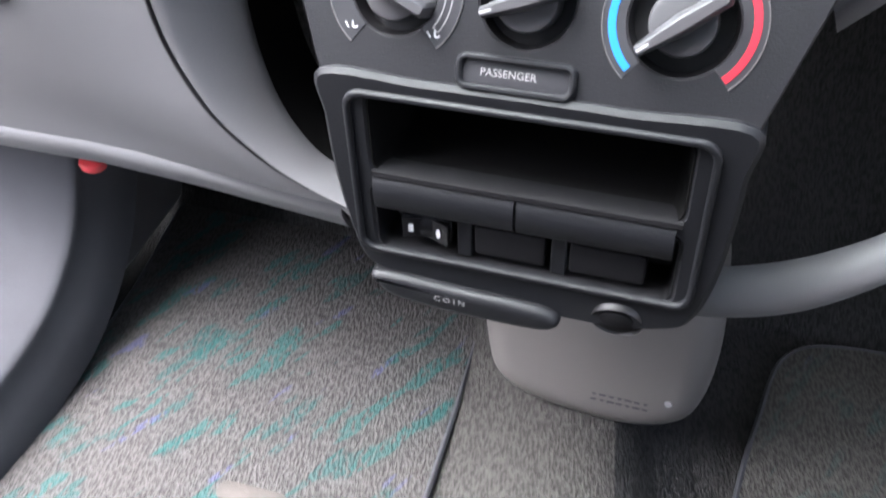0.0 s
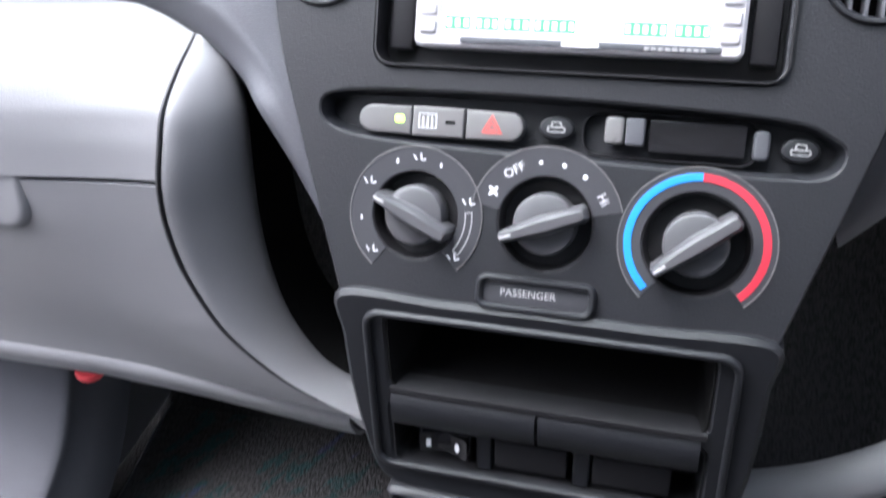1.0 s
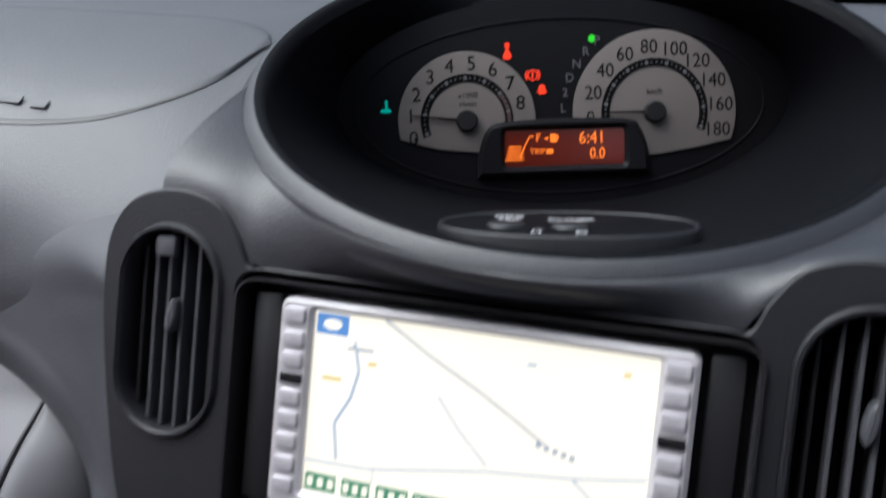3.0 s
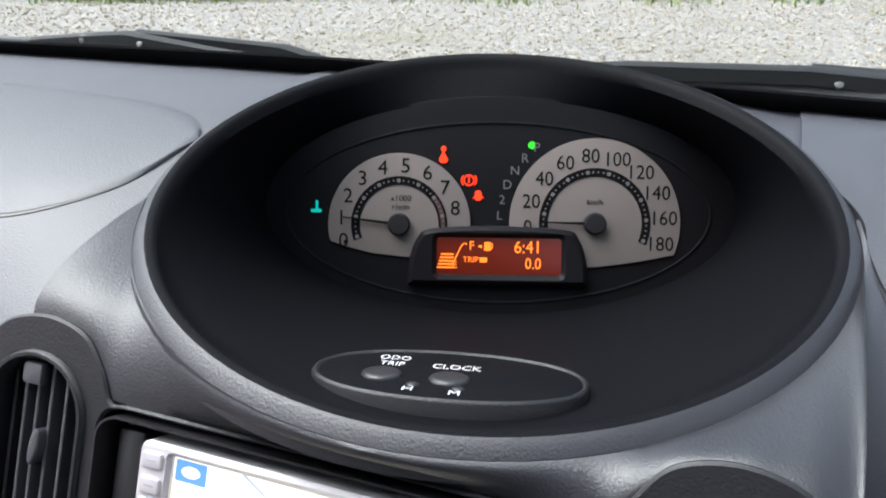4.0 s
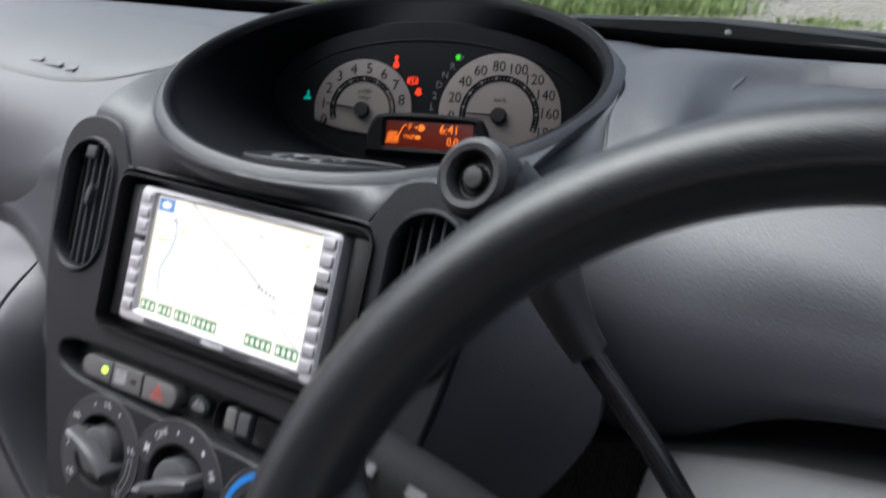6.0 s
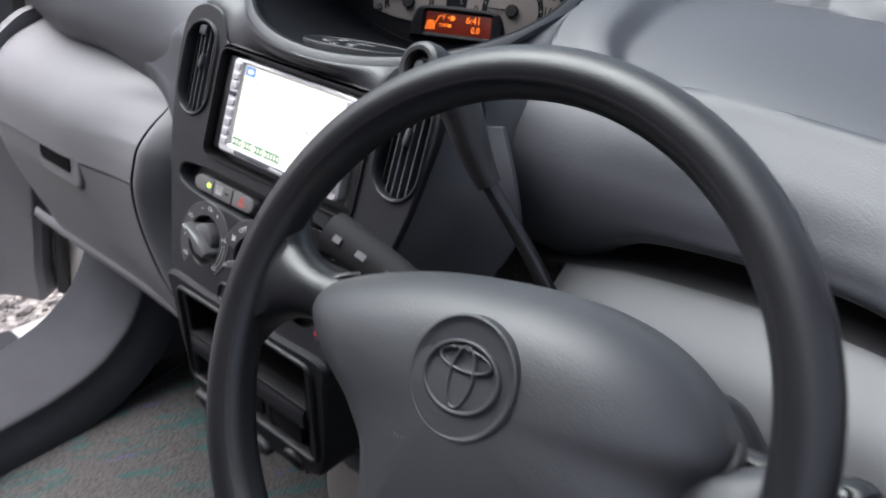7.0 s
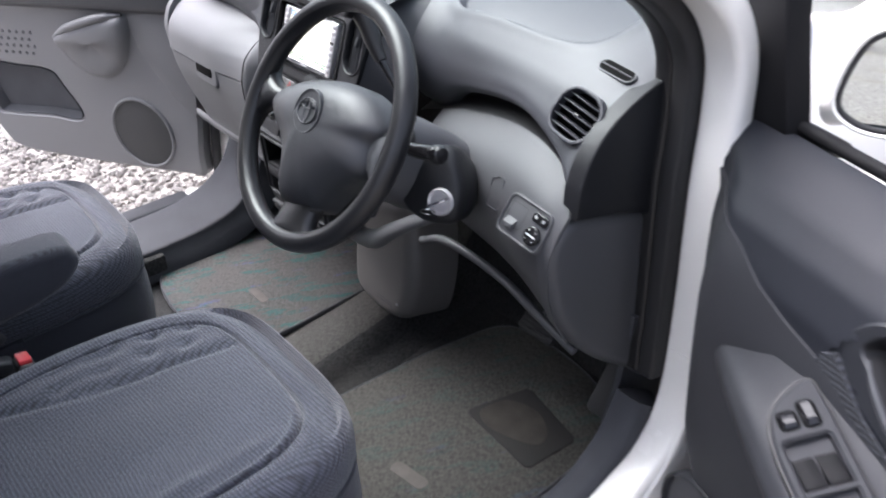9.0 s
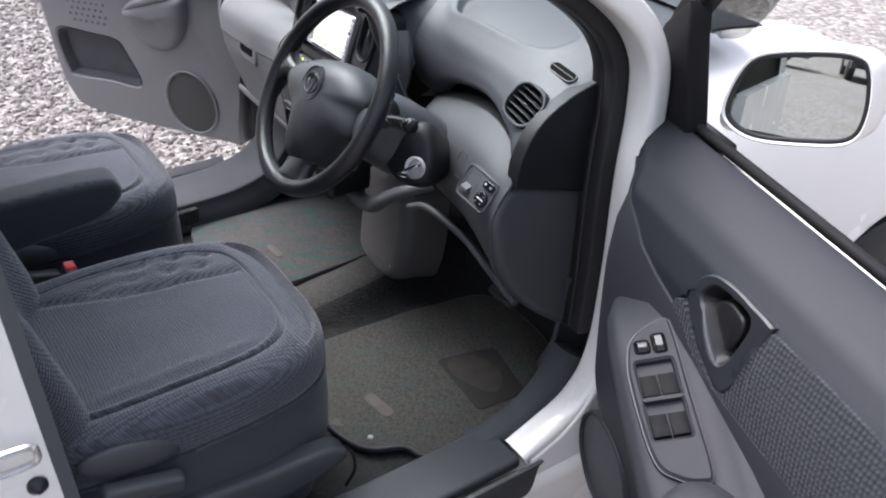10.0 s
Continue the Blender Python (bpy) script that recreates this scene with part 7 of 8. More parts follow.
part("rain_visor", sheet([[(a[0] * (1 - f) + b[0] * f, 0.045 + 0.02 * f, a[1] * (1 - f) + b[1] * f) for f in np.linspace(0, 1, 6)] for a, b in zip(up_v, lo_v)], 0.003, (0, 1, 0)), VISOR, door, "smoked plastic rain visor over the window")
# grab area: cloth insert, latch recess, armrest with switches
cl = [(0.280, 0.838), (0.288, 0.852), (0.302, 0.860), (0.350, 0.822), (0.400, 0.800), (0.420, 0.806), (0.434, 0.830), (0.452, 0.912), (0.54, 0.914), (0.62, 0.914), (0.90, 0.908), (0.92, 0.72), (0.90, 0.62), (0.50, 0.60), (0.42, 0.66), (0.40, 0.745), (0.355, 0.800)]


def insert_y(x, z):
    return trim_y(x, z) - 0.004


bm = bmesh.new()
vs = [bm.verts.new((x, 0, z)) for x, z in cl]
bm.faces.new(vs)
bmesh.ops.triangulate(bm, faces=bm.faces[:])
bmesh.ops.subdivide_edges(bm, edges=bm.edges[:], cuts=7, use_grid_fill=True)
for v in bm.verts:
    v.co.y = insert_y(v.co.x, v.co.z)
ret = bmesh.ops.extrude_face_region(bm, geom=bm.faces[:])
for v in [g for g in ret["geom"] if isinstance(g, bmesh.types.BMVert)]:
    v.co.y += 0.012
part("cloth_insert", bm, DOORCLOTH, door, "waffle-woven cloth door insert")
LM = Matrix.Translation((0.372, -0.1165, 0.862)) @ pose(0, 0, 0, 90) @ pose(0, 0, 0, -12)
lat_o = spline([(-0.090, -0.010), (-0.068, 0.026), (-0.040, 0.050), (0.0, 0.058), (0.040, 0.058), (0.074, 0.057), (0.078, 0.050), (0.068, -0.002), (0.058, -0.036), (0.048, -0.054), (0.034, -0.060), (0.012, -0.052), (-0.030, -0.036), (-0.070, -0.020)], 70, True)


def inside(p, poly):
    hit = False
    for (x0, y0), (x1, y1) in zip(poly, poly[1:] + poly[:1]):
        if (y0 > p[1]) != (y1 > p[1]) and p[0] < x0 + (p[1] - y0) * (x1 - x0) / (y1 - y0):
            hit = not hit
    return hit


cut = bmesh.new()
cut.from_mesh(trim.data)
hole = [(x + 0.372, y + 0.862) for x, y in inset(lat_o, 0.010)]
bmesh.ops.delete(cut, geom=[q for q in cut.faces if inside((q.calc_center_median().x, q.calc_center_median().z), hole)], context="FACES")
cut.to_mesh(trim.data)
cut.free()
lat_i = spline([(-0.048, 0.016), (-0.030, 0.040), (0.004, 0.046), (0.036, 0.046), (0.046, 0.034), (0.040, 0.0), (0.028, -0.030), (0.012, -0.034), (-0.006, -0.020), (-0.030, 0.0)], 60, True)
lr = part("latch_recess", dish(lat_i, 0.002, 0.026, 0.003, 0.012), BLACK, door, "black inside door handle recess", LM)
part("latch_surround", holed(lat_o, [lat_i], -0.010, 0.0045, 0.0025), SURROUND, door, "black door handle surround", at=LM)
part("pull_handle", plate(spline([(-0.030, 0.014), (-0.016, 0.030), (0.006, 0.032), (0.024, 0.026), (0.026, 0.004), (0.016, -0.018), (0.004, -0.014)], 30, True), -0.022, -0.006, 0.005, 4), BLACK, lr, "black pull lever")
part("lock_strip", tube([(-0.042, 0.008, 0.000), (-0.022, -0.012, 0.003), (0.006, -0.034, 0.002), (0.020, -0.040, 0.000)], [0.002, 0.004, 0.005, 0.003], 10), GREYDARK, lr)
# armrest, a sloping shelf with the switch plate on top
ARM = Matrix.Translation((0.390, -0.178, 0.784)) @ pose(0, 0, 0, 14, 16, 0) @ pose(0, 0, 0, 0, 0, -10)
arm_l = []
for x, w, z0 in ((-0.30, 0.020, -0.14), (-0.25, 0.028, -0.13), (-0.20, 0.044, -0.12), (-0.16, 0.058, -0.10), (-0.10, 0.070, -0.08), (0.0, 0.074, -0.07), (0.10, 0.074, -0.065), (0.18, 0.068, -0.06), (0.28, 0.060, -0.05), (0.38, 0.05, -0.04)):
    arm_l.append([(x, y, z) for y, z in ((w * 0.9 + 0.04, z0 - 0.20), (w * 0.75 + 0.03, -0.012), (w * 0.45, -0.003), (0.0, -0.003), (-w * 0.50, -0.004), (-w * 0.72, -0.014), (-w * 0.80, -0.035), (-w * 0.62, -0.10), (-w * 0.2, -0.20), (w * 0.5, z0 - 0.20))])
arm_l = [[(x, y, z - 0.13 * smooth01(-x, 0.11, 0.30)) for x, y, z in l] for l in arm_l]
part("armrest", loft([spline(l, 48, True) for l in arm_l]), DOORLOW, door, "grey door armrest", ARM)
pl = spline([(-0.113, 0.018), (-0.088, 0.024), (0.0, 0.024), (0.094, 0.024), (0.106, 0.012), (0.098, -0.014), (0.072, -0.035), (-0.016, -0.041), (-0.070, -0.036), (-0.098, -0.018)], 60, True)
part("plate_gap", band(inset(pl, -0.0022), inset(pl, 0.001), -0.02, 0.0012, 0.0004), BLACK, door, at=ARM)
wells = [rrect(0.052, 0.045, 0.004, 4, x0, -0.0085) for x0 in (-0.0285, 0.0245)]
sp = part("switch_plate", holed(pl, wells, -0.02, 0.0050, 0.003), DOORLOW, door, "light grey window switch plate", ARM)
for x0, well in zip((-0.0285, 0.0245), wells):
    part("switch_well", dish(well, 0.0035, 0.010, 0.0006, 0.002), DOORLOW, sp)
    for y0 in (-0.0195, 0.0025):
        rk = [[(x0 + x, y0 + y, z) for y, z in ((-0.0098, z1 - 0.001), (-0.0085, z1), (0.0085, z1), (0.0098, z1 - 0.001), (0.0098, -0.012), (-0.0098, -0.012))] for x, z1 in ((-0.0105, -0.004), (-0.0085, -0.0012), (0.0, 0.0005), (0.012, 0.0022), (0.0205, 0.0056), (0.0225, 0.0048))]
        part("window_switch", loft(rk), SAIL, sp, "black window rocker")
for x0, y0, a, b in ((-0.0745, -0.0175, 0.0175, 0.0165), (-0.0770, 0.0035, 0.026, 0.0145)):
    part("switch_gap", plate(rrect(a + 0.004, b + 0.004, 0.006, 4, x0, y0), 0.0, 0.0054, 0.0004, 1), VOID, sp)
    part("lock_switch", loft([[(x0 + x, y0 + y, z) for y, z in ((-b / 2, 0.006), (-b / 2 + 0.003, z1), (b / 2 - 0.003, z1), (b / 2, 0.006), (b / 2, 0.0), (-b / 2, 0.0))] for x, z1 in ((-a / 2, 0.007), (-a / 4, 0.0098), (0.0, 0.0088), (a / 4, 0.0102), (a / 2, 0.007))]), GLOSSBLACK, sp)
part("pull_grip", ellipsoid(0.080, 0.060, 0.040, at=pose(0.180, -0.004, -0.008)), DOORLOW, door, "rounded grey pull grip", ARM)
SPK = Matrix.Translation((0.150, trim_y(0.15, 0.43) - 0.016, 0.425)) @ pose(0, 0, 0, 90)
spk = part("speaker_grille", band(oval(0.092, 0.092, 48), oval(0.086, 0.086, 48), -0.01, 0.010, 0.003), DOORLOW, door, "round door speaker grille", SPK)
part("speaker_mesh", plate(oval(0.087, 0.087, 48), -0.01, 0.004, 0.002), GREYDARK, spk)
part("check_strap", box(0.09, 0.016, 0.03, 0.004, 2, pose(-0.10, 0.02, 0.70)), CHROME, door, "steel door check strap")
for z in (0.52, 0.86):
    part("hinge", box(0.07, 0.035, 0.05, 0.006, 2, pose(-0.075, 0.045, z)), WHITEPAINT, door, "white painted door hinge")

# mirror on the door
MIRN = Vector((0.263, -0.953, 0.148)).normalized()
MC = Vector((0.966, 0.234, 1.036))
MM = Matrix.Translation(MC) @ look((0, 0, 0), tuple(-MIRN)).to_3x3().to_4x4() @ pose(0, 0, 0, 0, 0, 12)
part("door_mirror", ellipsoid(0.101, 0.066, 0.062, 40, 20, pose(0.002, 0.002, -0.074)), WHITEPAINT, door, "white door mirror housing", DOOR_R.inverted() @ MM)
mo = spline([(-0.091, -0.014), (-0.072, 0.030), (-0.044, 0.055), (0.02, 0.060), (0.076, 0.055), (0.094, 0.035), (0.093, -0.018), (0.074, -0.050), (0.02, -0.056), (-0.046, -0.053), (-0.080, -0.038)], 60, True)
MIRR = bpy.data.materials.new("mirror_glass")
MIRR.use_nodes = True
MIRR.node_tree.nodes["Principled BSDF"].inputs["Metallic"].default_value = 1.0
MIRR.node_tree.nodes["Principled BSDF"].inputs["Roughness"].default_value = 0.01
MIRR.node_tree.nodes["Principled BSDF"].inputs["Base Color"].default_value = (0.60, 0.64, 0.63, 1)
part("mirror_shell", band(inset(mo, -0.0055), inset(mo, -0.0005), -0.05, 0.011, 0.0025), WHITEPAINT, door, at=DOOR_R.inverted() @ MM)
part("mirror_edge", band(inset(mo, -0.001), inset(mo, 0.005), -0.02, 0.009, 0.002), RUBBER, door, at=DOOR_R.inverted() @ MM)
part("mirror_glass", plate(inset(mo, 0.003), -0.02, 0.005, 0.0004, 1), MIRR, door, "silvered mirror glass", DOOR_R.inverted() @ MM)
part("mirror_foot", tube([(0.03, 0.075, 0.965), (0.07, 0.085, 0.985), (0.13, 0.10, 1.0)], [0.022, 0.026, 0.03], 14, flat=0.9), WHITEPAINT, door)
part("mirror_gasket", box(0.10, 0.03, 0.016, 0.004, 2, pose(0.055, 0.030, 0.950)), BLACK, door)

# ---- passenger's door ----
DOOR_L = pose(-0.79, 0.08, 0, 0, 0, 29.7)
door2 = thing("passenger_door", "open passenger door with light grey trim and speaker", "car door", DOOR_L)
part("door_shell", box(0.925, 0.055, 0.66, 0.03, 4, pose(-0.3925, 0.045, 0.665)), WHITEPAINT, door2)
po = spline([(-0.030, 0.352), (-0.018, 0.42), (0.004, 0.52), (0.022, 0.62), (0.030, 0.80), (0.030, 0.95), (-0.30, 0.955), (-0.78, 0.955), (-0.815, 0.85), (-0.800, 0.62), (-0.785, 0.48), (-0.755, 0.405), (-0.69, 0.362), (-0.40, 0.350), (-0.10, 0.350)], 90, True)
P2 = pose(0, -0.002, 0) @ pose(0, 0, 0, 90)
pock = spline([(-0.748, 0.628), (-0.60, 0.632), (-0.490, 0.625), (-0.455, 0.585), (-0.418, 0.492), (-0.55, 0.490), (-0.70, 0.485), (-0.738, 0.500)], 50, True)
part("trim_panel", holed(po, [pock], -0.01, 0.030, 0.010), GREY, door2, "light grey moulded door trim", P2)
part("map_pocket", dish(pock, 0.028, 0.030, 0.001, 0.010), SILLTRIM, door2, "open dark map pocket", P2)
spk2 = part("speaker_ring", band(oval(0.106, 0.106, 56, -0.203, 0.466), oval(0.096, 0.096, 56, -0.203, 0.466), 0.02, 0.037, 0.004), GREY, door2, "round speaker surround", P2)
part("speaker_mesh", plate(oval(0.098, 0.098, 56, -0.203, 0.466), 0.01, 0.0325, 0.003), material("speaker_mesh", (0.036, 0.036, 0.036), 0.8, grain=1.0, grain_scale=350), spk2, "dark perforated speaker mesh")
arm2 = spline([(-0.415, 0.733), (-0.330, 0.768), (-0.225, 0.795), (-0.158, 0.800), (-0.152, 0.770), (-0.166, 0.725), (-0.190, 0.680), (-0.225, 0.645), (-0.272, 0.626), (-0.320, 0.628), (-0.370, 0.655), (-0.402, 0.698)], 60, True)
cup = part("pull_cup", loft([lift(inset(arm2, -0.004), 0.026), lift(arm2, 0.034)] + [[(x * (1 - q) - 0.285 * q, y * (1 - q) + 0.725 * q, 0.034 + h * (0.45 + 0.55 * smooth_step(y, 0.63, 0.77))) for x, y in arm2] for q, h in ((0.03, 0.012), (0.09, 0.021), (0.20, 0.027), (0.40, 0.030), (0.70, 0.031), (0.97, 0.031))]), GREY, door2, "bulging grey pull cup", P2)
part("cup_lip", tube([(-0.418, 0.729, 0.036), (-0.375, 0.751, 0.048), (-0.330, 0.769, 0.054), (-0.225, 0.797, 0.054), (-0.160, 0.804, 0.038)], [0.006, 0.010, 0.012, 0.012, 0.004], 14), GREY, cup, "pale rolled lip over the cup")
swoosh = spline([(-0.150, 0.800), (-0.146, 0.750), (-0.126, 0.687), (-0.076, 0.609), (-0.022, 0.548), (0.004, 0.540), (0.020, 0.64), (0.024, 0.80)], 40, True)
part("front_panel", plate(swoosh, 0.026, 0.0345, 0.004), GREY, door2, "moulded front panel of the trim", P2 @ pose(0, 0, 0, 0, -1.2, 0))
part("upper_trim", box(0.83, 0.06, 0.15, 0.025, 4, pose(-0.385, -0.028, 0.885)), GREYDARK, door2, "dark upper door trim")
for r in range(4):
    for k in range(7 - (r % 2)):
        part("dimple", turned([(0.0050, 0.0), (0.0050, 0.0015), (0.0036, 0.0022), (0.0005, 0.0005)], 12, P2 @ pose(-0.665 + 0.026 * k + 0.013 * (r % 2), 0.735 - 0.020 * r, 0.0295)), GREYDARK, door2)
part("edge_seal", tube([(-0.006, 0.004, 0.36), (0.010, 0.004, 0.45), (0.030, 0.004, 0.56), (0.042, 0.004, 0.70)], 0.013, 10), RUBBER, door2)
part("edge_seal", tube([(0.030, 0.030, 0.335), (0.066, 0.030, 0.355), (0.080, 0.030, 0.40), (0.082, 0.030, 0.60), (0.080, 0.030, 0.90)], 0.012, 10), RUBBER, door2)
part("edge_bracket", box(0.04, 0.02, 0.03, 0.004, 2, pose(-0.70, 0.06, 0.345)), WHITEPAINT, door2)

# ---- windscreen, wipers, wings and bonnet ----
GLASS = pane("window_glass", 0.05)
WS_ROWS = smooth_rows([[(x, y0 + 0.06 * (x / 0.62) ** 2 * -1.0, z) for x in np.linspace(-w, w, 9)] for y0, z, w in ((0.505, 1.012, 0.66), (0.20, 1.22, 0.64), (-0.15, 1.42, 0.60), (-0.50, 1.565, 0.55))], 56, 13)
ws = part("windscreen", sheet(WS_ROWS[::5], 0.004), GLASS, body, "clear windscreen glass")
low = [r for r in WS_ROWS if r[6][2] < 1.062]
part("black_border", sheet([[(p[0] * 0.985, p[1] - 0.005, p[2] - 0.005) for p in r] for r in low], 0.002), SAIL, body, "black printed border of the windscreen")
ws.visible_shadow = False


def zc(y):
    return float(np.interp(y, (0.15, 0.45, 0.60, 0.78, 0.98, 1.16, 1.30), (1.0, 1.0, 0.985, 0.935, 0.845, 0.72, 0.55)))


rows = []
for y in np.linspace(0.585, 1.30, 24):
    h = zc(y) - 0.01
    rows.append([(x, y, h - 0.012 * (x / 0.6) ** 2) for x in np.linspace(-0.63, 0.63, 21)])
part("bonnet", sheet(rows, 0.02), WHITEPAINT, body, "white bonnet")
for s in (-1, 1):
    rows = []
    for y in np.linspace(0.21, 1.30, 40):
        h = min(zc(y) - 0.010, 0.985)
        arch_z = 0.30
        d = (y - 0.86) / 0.315
        if abs(d) < 1:
            arch_z = 0.29 + 0.315 * math.sqrt(1 - d * d)
        sec = [(0.485 if y < 0.60 else 0.565, h + 0.012), (0.62, h + 0.006), (0.69, h - 0.008), (0.75, h - 0.045), (0.795, h - 0.12), (0.820, max(h - 0.26, arch_z + 0.03)), (0.822, arch_z + 0.01), (0.815, arch_z)]
        rows.append([(s * x, y, z) for x, z in spline(sec, 18)])
    part("front_wing", sheet(rows, 0.012, (-s, 0, -0.3)), WHITEPAINT, body, "white front wing")
    wl = part("wheel", turned([(0.19, -0.08), (0.26, -0.085), (0.285, -0.07), (0.29, 0.0), (0.285, 0.07), (0.26, 0.085), (0.19, 0.08)], 40), RUBBER, body, "black tyre", pose(s * 0.735, 0.86, 0.29, 0, 90 * s, 0))
    part("rim", turned([(0.0005, -0.02), (0.12, -0.02), (0.185, 0.0), (0.195, 0.075), (0.18, 0.07), (0.16, 0.05), (0.06, 0.06), (0.0005, 0.062)], 40), SILVER, wl)
    # liner takes the same near-black, its shade painted in
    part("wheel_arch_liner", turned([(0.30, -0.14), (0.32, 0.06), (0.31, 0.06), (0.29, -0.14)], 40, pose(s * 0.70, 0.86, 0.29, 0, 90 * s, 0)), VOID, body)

for x0, x1, pivot, z0 in ((-0.66, -0.30, -0.22, 1.030), (-0.10, 0.42, 0.50, 1.040)):
    wp = thing("wiper", "black windscreen wiper with its arm", "wiper", pose(0, 0, 0), group="wipers")
    xs = np.linspace(x0, x1, 7)
    part("blade", tube([(x, 0.515 - 0.02 * ((x - x0) / (x1 - x0)), z0 - 0.006 + 0.004 * math.sin(math.pi * (x - x0) / (x1 - x0))) for x in xs], 0.0065, 8), RUBBER, wp)
    part("bridge", loft([[(x, 0.508 + a * w, z0 + 0.001 + h + b * 0.0065) for a, b in ((-1, -1), (-1, 0.6), (0, 1), (1, 0.6), (1, -1))] for x, w, h in ((x0 + 0.05, 0.004, -0.004), (x0 + 0.12, 0.008, 0.004), ((x0 + x1) / 2, 0.011, 0.010), (x1 - 0.12, 0.008, 0.004), (x1 - 0.04, 0.004, -0.004))]), WIPER, wp)
    part("arm", loft([[(x, y + a * w, z - 0.004 + b * 0.005) for a, b in ((-1, -1), (-1, 0.6), (0, 1), (1, 0.6), (1, -1))] for x, y, z, w in (((x0 + x1) / 2, 0.522, z0 + 0.016, 0.008), (x1 - 0.02, 0.54, z0 + 0.008, 0.010), (pivot, 0.565, z0 - 0.022, 0.012))]), WIPER, wp)
    part("pivot_nut", turned([(0.0045, -0.006), (0.0045, 0.002), (0.003, 0.0035), (0.0005, 0.004)], 16, pose((x0 + x1) / 2 - 0.055, 0.503, z0 + 0.006, 60)), KEYGREY, wp)
    part("rivet", turned([(0.0035, -0.004), (0.0035, 0.003), (0.0005, 0.004)], 12, pose((x0 + x1) / 2 + 0.02, 0.500, z0 + 0.006, 60)), KEYGREY, wp)

# ---- loose stones, weeds ----
STONE = island("loose_stones", (0.15, 0.138, 0.130), (0.37, 0.340, 0.322))
rng = random.Random(7)


def stones(name, n, x0, x1, y0, y1, lo, hi, stuff=STONE):
    """Many small broken stones as one joined mesh."""
    base = bmesh.new()
    bmesh.ops.create_icosphere(base, subdivisions=1, radius=1.0)
    bv = np.array([v.co[:] for v in base.verts])
    bf = np.array([[v.index for v in f.verts] for f in base.faces])
    base.free()
    vs, fs = [], []
    for k in range(n):
        r = lo + (hi - lo) * rng.random() ** 2
        m = Euler((rng.random() * 6, rng.random() * 6, rng.random() * 6)).to_matrix()
        q = bv * (np.array([[rng.uniform(0.6, 1.25), rng.uniform(0.6, 1.25), rng.uniform(0.45, 0.9)]])) * (1 + 0.22 * (np.random.rand(len(bv), 1) - 0.5))
        q = q @ np.array(m).T * r + np.array([rng.uniform(x0, x1), rng.uniform(y0, y1), r * 0.25])
        vs.append(q)
        fs.append(bf + 12 * 0 + k * len(bv))
    me = bpy.data.meshes.new(name)
    me.from_pydata(np.concatenate(vs).tolist(), [], np.concatenate(fs).tolist())
    me.materials.append(stuff)
    return tagged(new(name, me), "loose pale and grey gravel stones", "gravel", kind="stuff")


stones("gravel_stones", 22000, -4.6, -0.75, -1.6, 1.6, 0.006, 0.018)
stones("gravel_stones", 2500, 0.55, 2.2, -0.6, 0.9, 0.008, 0.020)
FARSTONE = island("dry_stones", (0.29, 0.253, 0.200), (0.43, 0.384, 0.313))
stones("gravel_stones", 20000, -7.5, 7.5, 4.8, 14.0, 0.010, 0.026, FARSTONE)
BLADE = island("grass_blades", (0.09, 0.15, 0.030), (0.27, 0.345, 0.10), 0.7)


def tufts(name, spots, n, height, label):
    vs, fs = [], []
    for cx, cy, sx, sy in spots:
        for _ in range(n):
            x, y = rng.gauss(cx, sx), rng.gauss(cy, sy)
            h, a, lean = height * rng.uniform(0.4, 1.2), rng.random() * 6.28, rng.uniform(0.1, 0.7)
            w = 0.005 + 0.010 * rng.random()
            dx, dy = math.cos(a), math.sin(a)
            b = len(vs)
            vs += [(x - dy * w, y + dx * w, 0.0), (x + dy * w, y - dx * w, 0.0), (x + dx * h * lean * 0.4 + dy * w * 0.7, y + dy * h * lean * 0.4 - dx * w * 0.7, h * 0.65), (x + dx * h * lean * 0.4 - dy * w * 0.7, y + dy * h * lean * 0.4 + dx * w * 0.7, h * 0.65), (x + dx * h * lean, y + dy * h * lean, h)]
            fs += [(b, b + 1, b + 2, b + 3), (b + 3, b + 2, b + 4)]
    me = bpy.data.meshes.new(name)
    me.from_pydata(vs, [], fs)
    me.materials.append(BLADE)
    return tagged(new(name, me), label, "grass", kind="stuff")


VERGE = [(-7.6, 7.9), (-7.0, 8.3), (-6.4, 8.5), (-5.8, 8.9), (-5.2, 9.2), (-4.6, 9.6), (-8.4, 8.0), (-9.2, 8.4), (-4.0, 10.1), (-3.4, 10.6)]
tufts("grass_verge", [(x, y, 0.45, 0.22) for x, y in VERGE], 2200, 0.20, "green grass along the yard's edge")
tufts("long_grass", [(x - 0.9 + 0.3 * j, y + 1.2 + 0.8 * j, 0.6, 0.45) for x, y in VERGE for j in range(3)], 1700, 0.42, "long green grass behind the verge")
tufts("weeds", [(-1.2, 10.2, 0.30, 0.30), (0.2, 10.8, 0.25, 0.3), (1.5, 9.6, 0.20, 0.2), (-3.0, 9.4, 0.5, 0.3), (3.7, 9.3, 0.35, 0.5), (2.6, 11.2, 0.4, 0.4)], 240, 0.08, "low green weeds in the gravel")


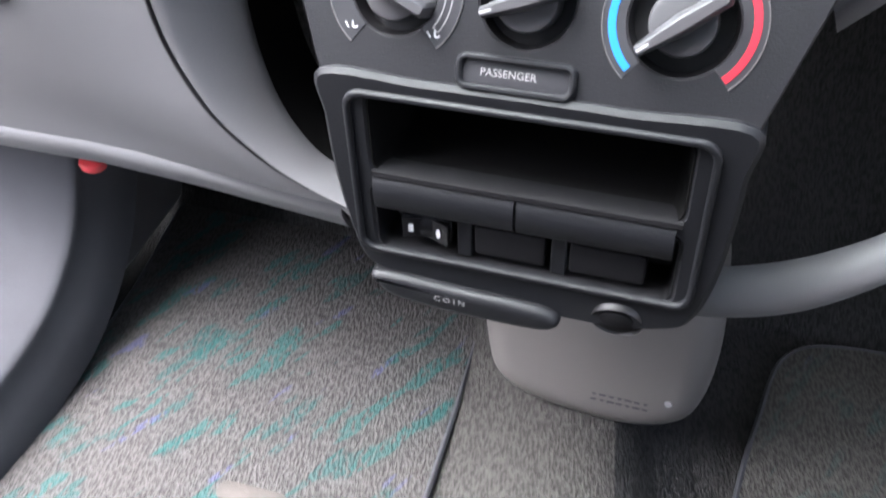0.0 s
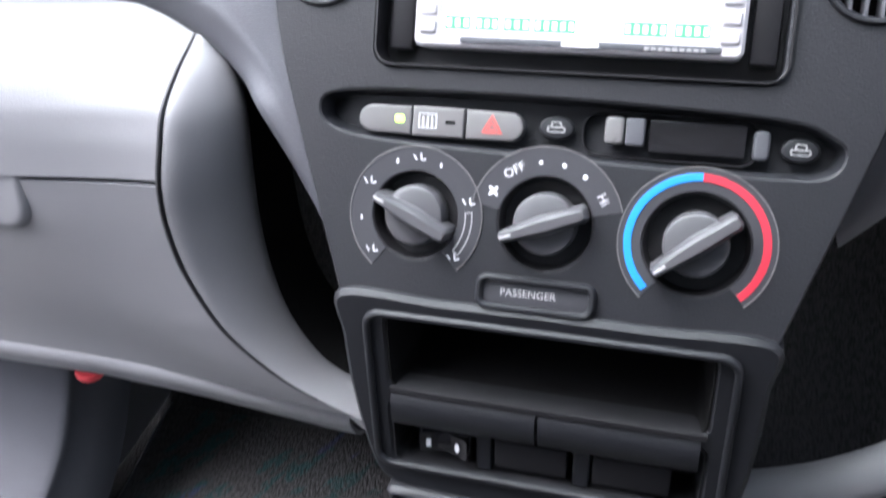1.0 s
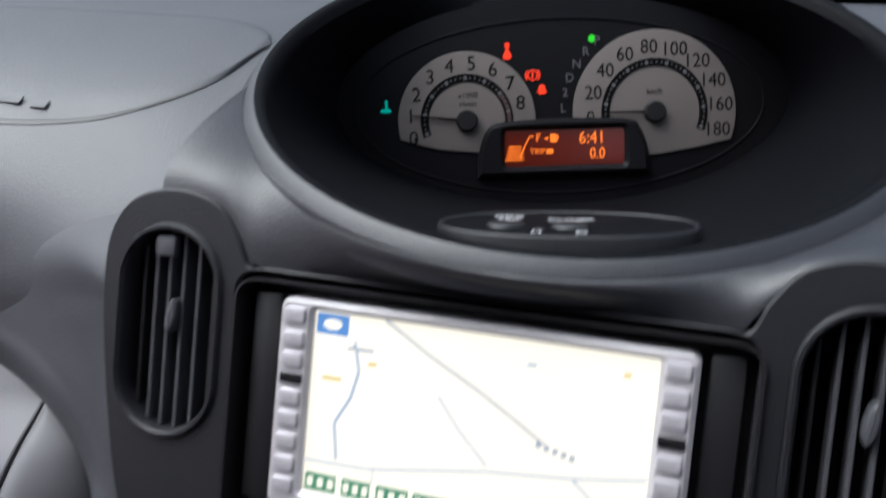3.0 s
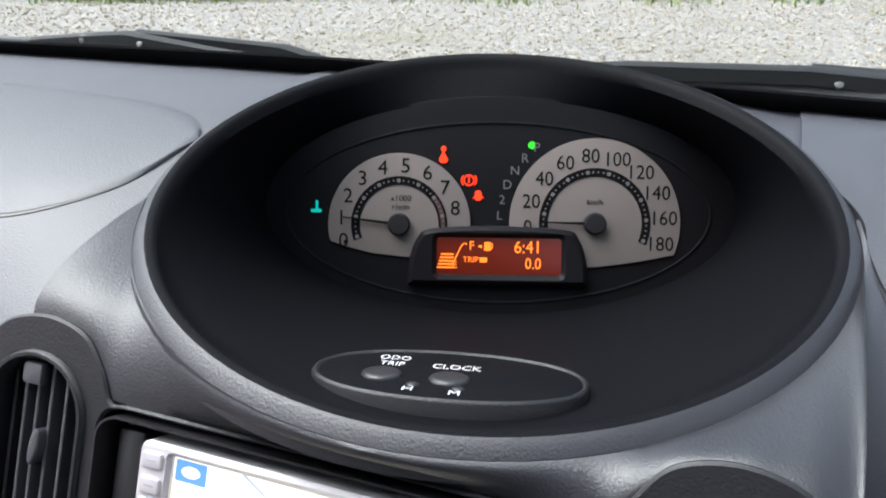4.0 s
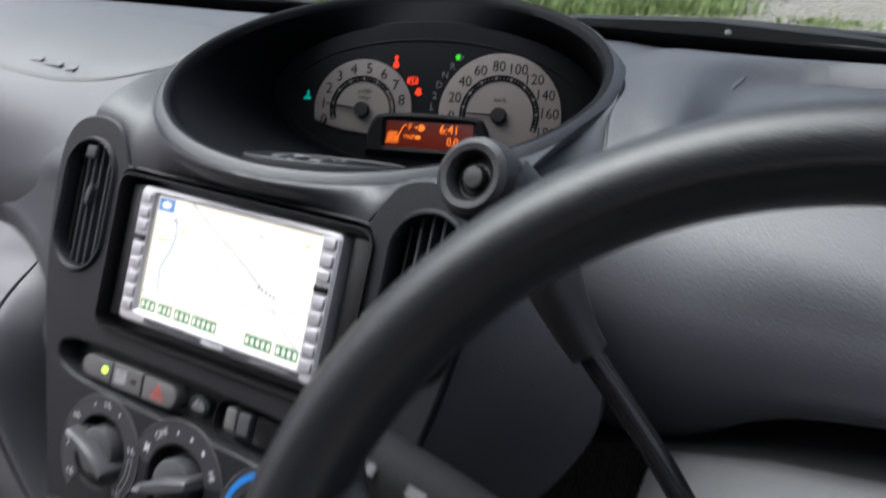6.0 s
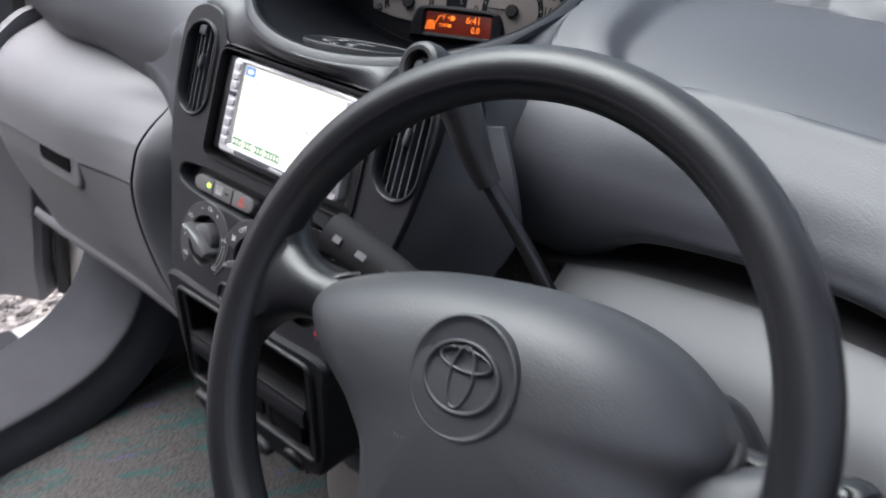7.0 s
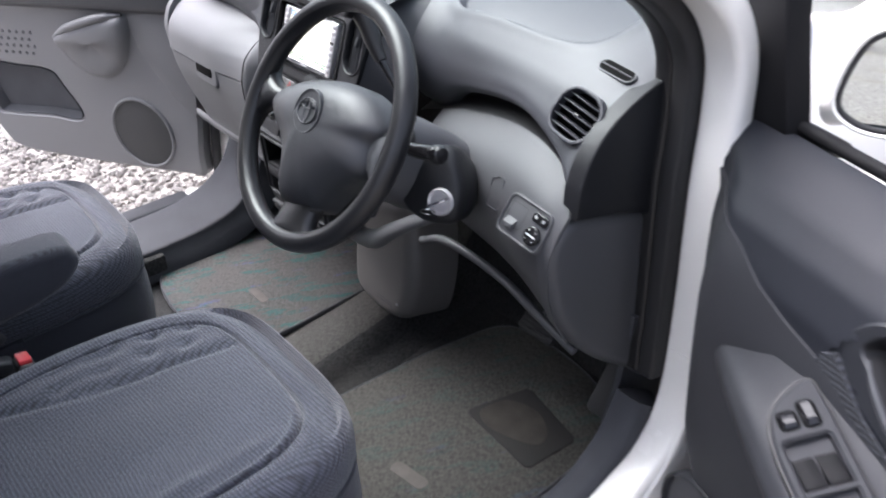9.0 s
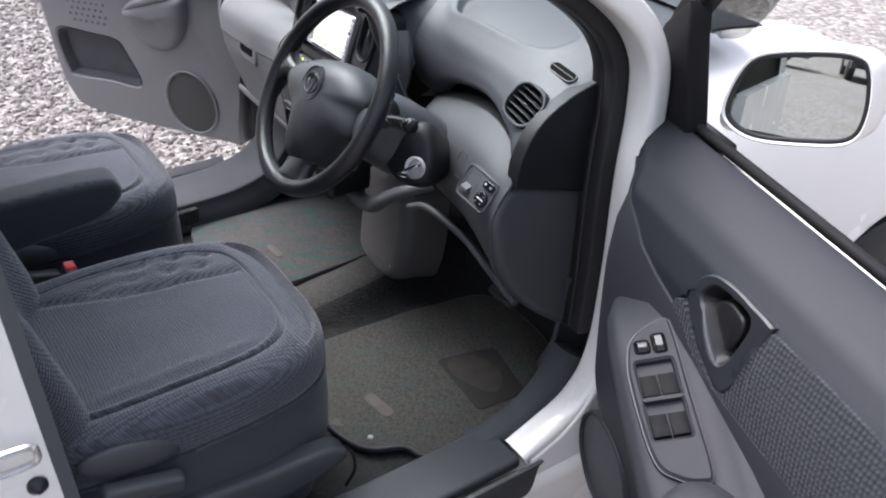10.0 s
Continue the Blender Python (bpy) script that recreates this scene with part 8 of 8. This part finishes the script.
# ---- parked cars seen in the mirror ----
def parked(x, y, turn, paint, label):
    c = thing("parked_car", label, "car", pose(x, y, 0, 0, 0, turn), group="parked cars")
    prof = [(-2.1, 0.35), (-2.15, 0.62), (-2.0, 0.85), (-1.1, 0.95), (-0.45, 1.38), (0.9, 1.42), (1.7, 1.0), (2.1, 0.92), (2.15, 0.5), (2.1, 0.32)]
    p = spline(prof, 60)
    part("body", loft([[(s * w, yy, max(z - dz, 0.3)) for yy, z in p] for s, w, dz in ((1, -0.82, 0.06), (1, -0.74, 0.0), (1, 0.74, 0.0), (1, 0.82, 0.06))]), paint, c)
    for s in (-1, 1):
        part("side_window", plate([(-0.95, 0.95), (-0.40, 1.30), (0.80, 1.33), (1.35, 1.0)], 0, 0.01, 0.003), GLOSSBLACK, c, at=pose(s * 0.815, 0, -0.02) @ Matrix(((0, 0, s, 0), (1, 0, 0, 0), (0, 1, 0, 0), (0, 0, 0, 1))))
    part("rear_window", box(1.2, 0.02, 0.42, 0.02, 2, pose(0, -0.83, 1.17, -36)), GLOSSBLACK, c)
    part("front_window", box(1.2, 0.02, 0.62, 0.02, 2, pose(0, 1.34, 1.22, 62)), GLOSSBLACK, c)
    for s in (-1, 1):
        part("tail_lamp", box(0.25, 0.06, 0.16, 0.03, 2, pose(s * 0.62, -2.08, 0.76)), REDPLASTIC, c, "red tail lamp")
        part("head_lamp", box(0.30, 0.06, 0.16, 0.03, 2, pose(s * 0.58, 2.10, 0.70)), SILVER, c, "clear headlamp")
        for yy in (-1.3, 1.3):
            w = part("wheel", turned([(0.0005, -0.09), (0.20, -0.09), (0.29, -0.08), (0.30, 0.0), (0.29, 0.08), (0.20, 0.09), (0.0005, 0.09)], 28, pose(s * 0.74, yy, 0.30, 0, 90, 0)), RUBBER, c)
            part("rim", turned([(0.0005, 0.0), (0.19, 0.0), (0.20, 0.012), (0.0005, 0.012)], 24, pose(s * 0.835, yy, 0.30, 0, 90 * s, 0)), KEYGREY, w)
    return c


SILVERCAR = material("silver_car_paint", (0.12, 0.125, 0.13), 0.3, metal=0.5, vary=0.02)
DARKCAR = material("black_car_paint", (0.015, 0.016, 0.02), 0.2, coat=0.5, vary=0.02)
parked(-2.2, -24.0, 90, SILVERCAR, "silver-grey estate car parked in the yard")
parked(1.6, -24.5, 176, DARKCAR, "black hatchback parked in the yard")
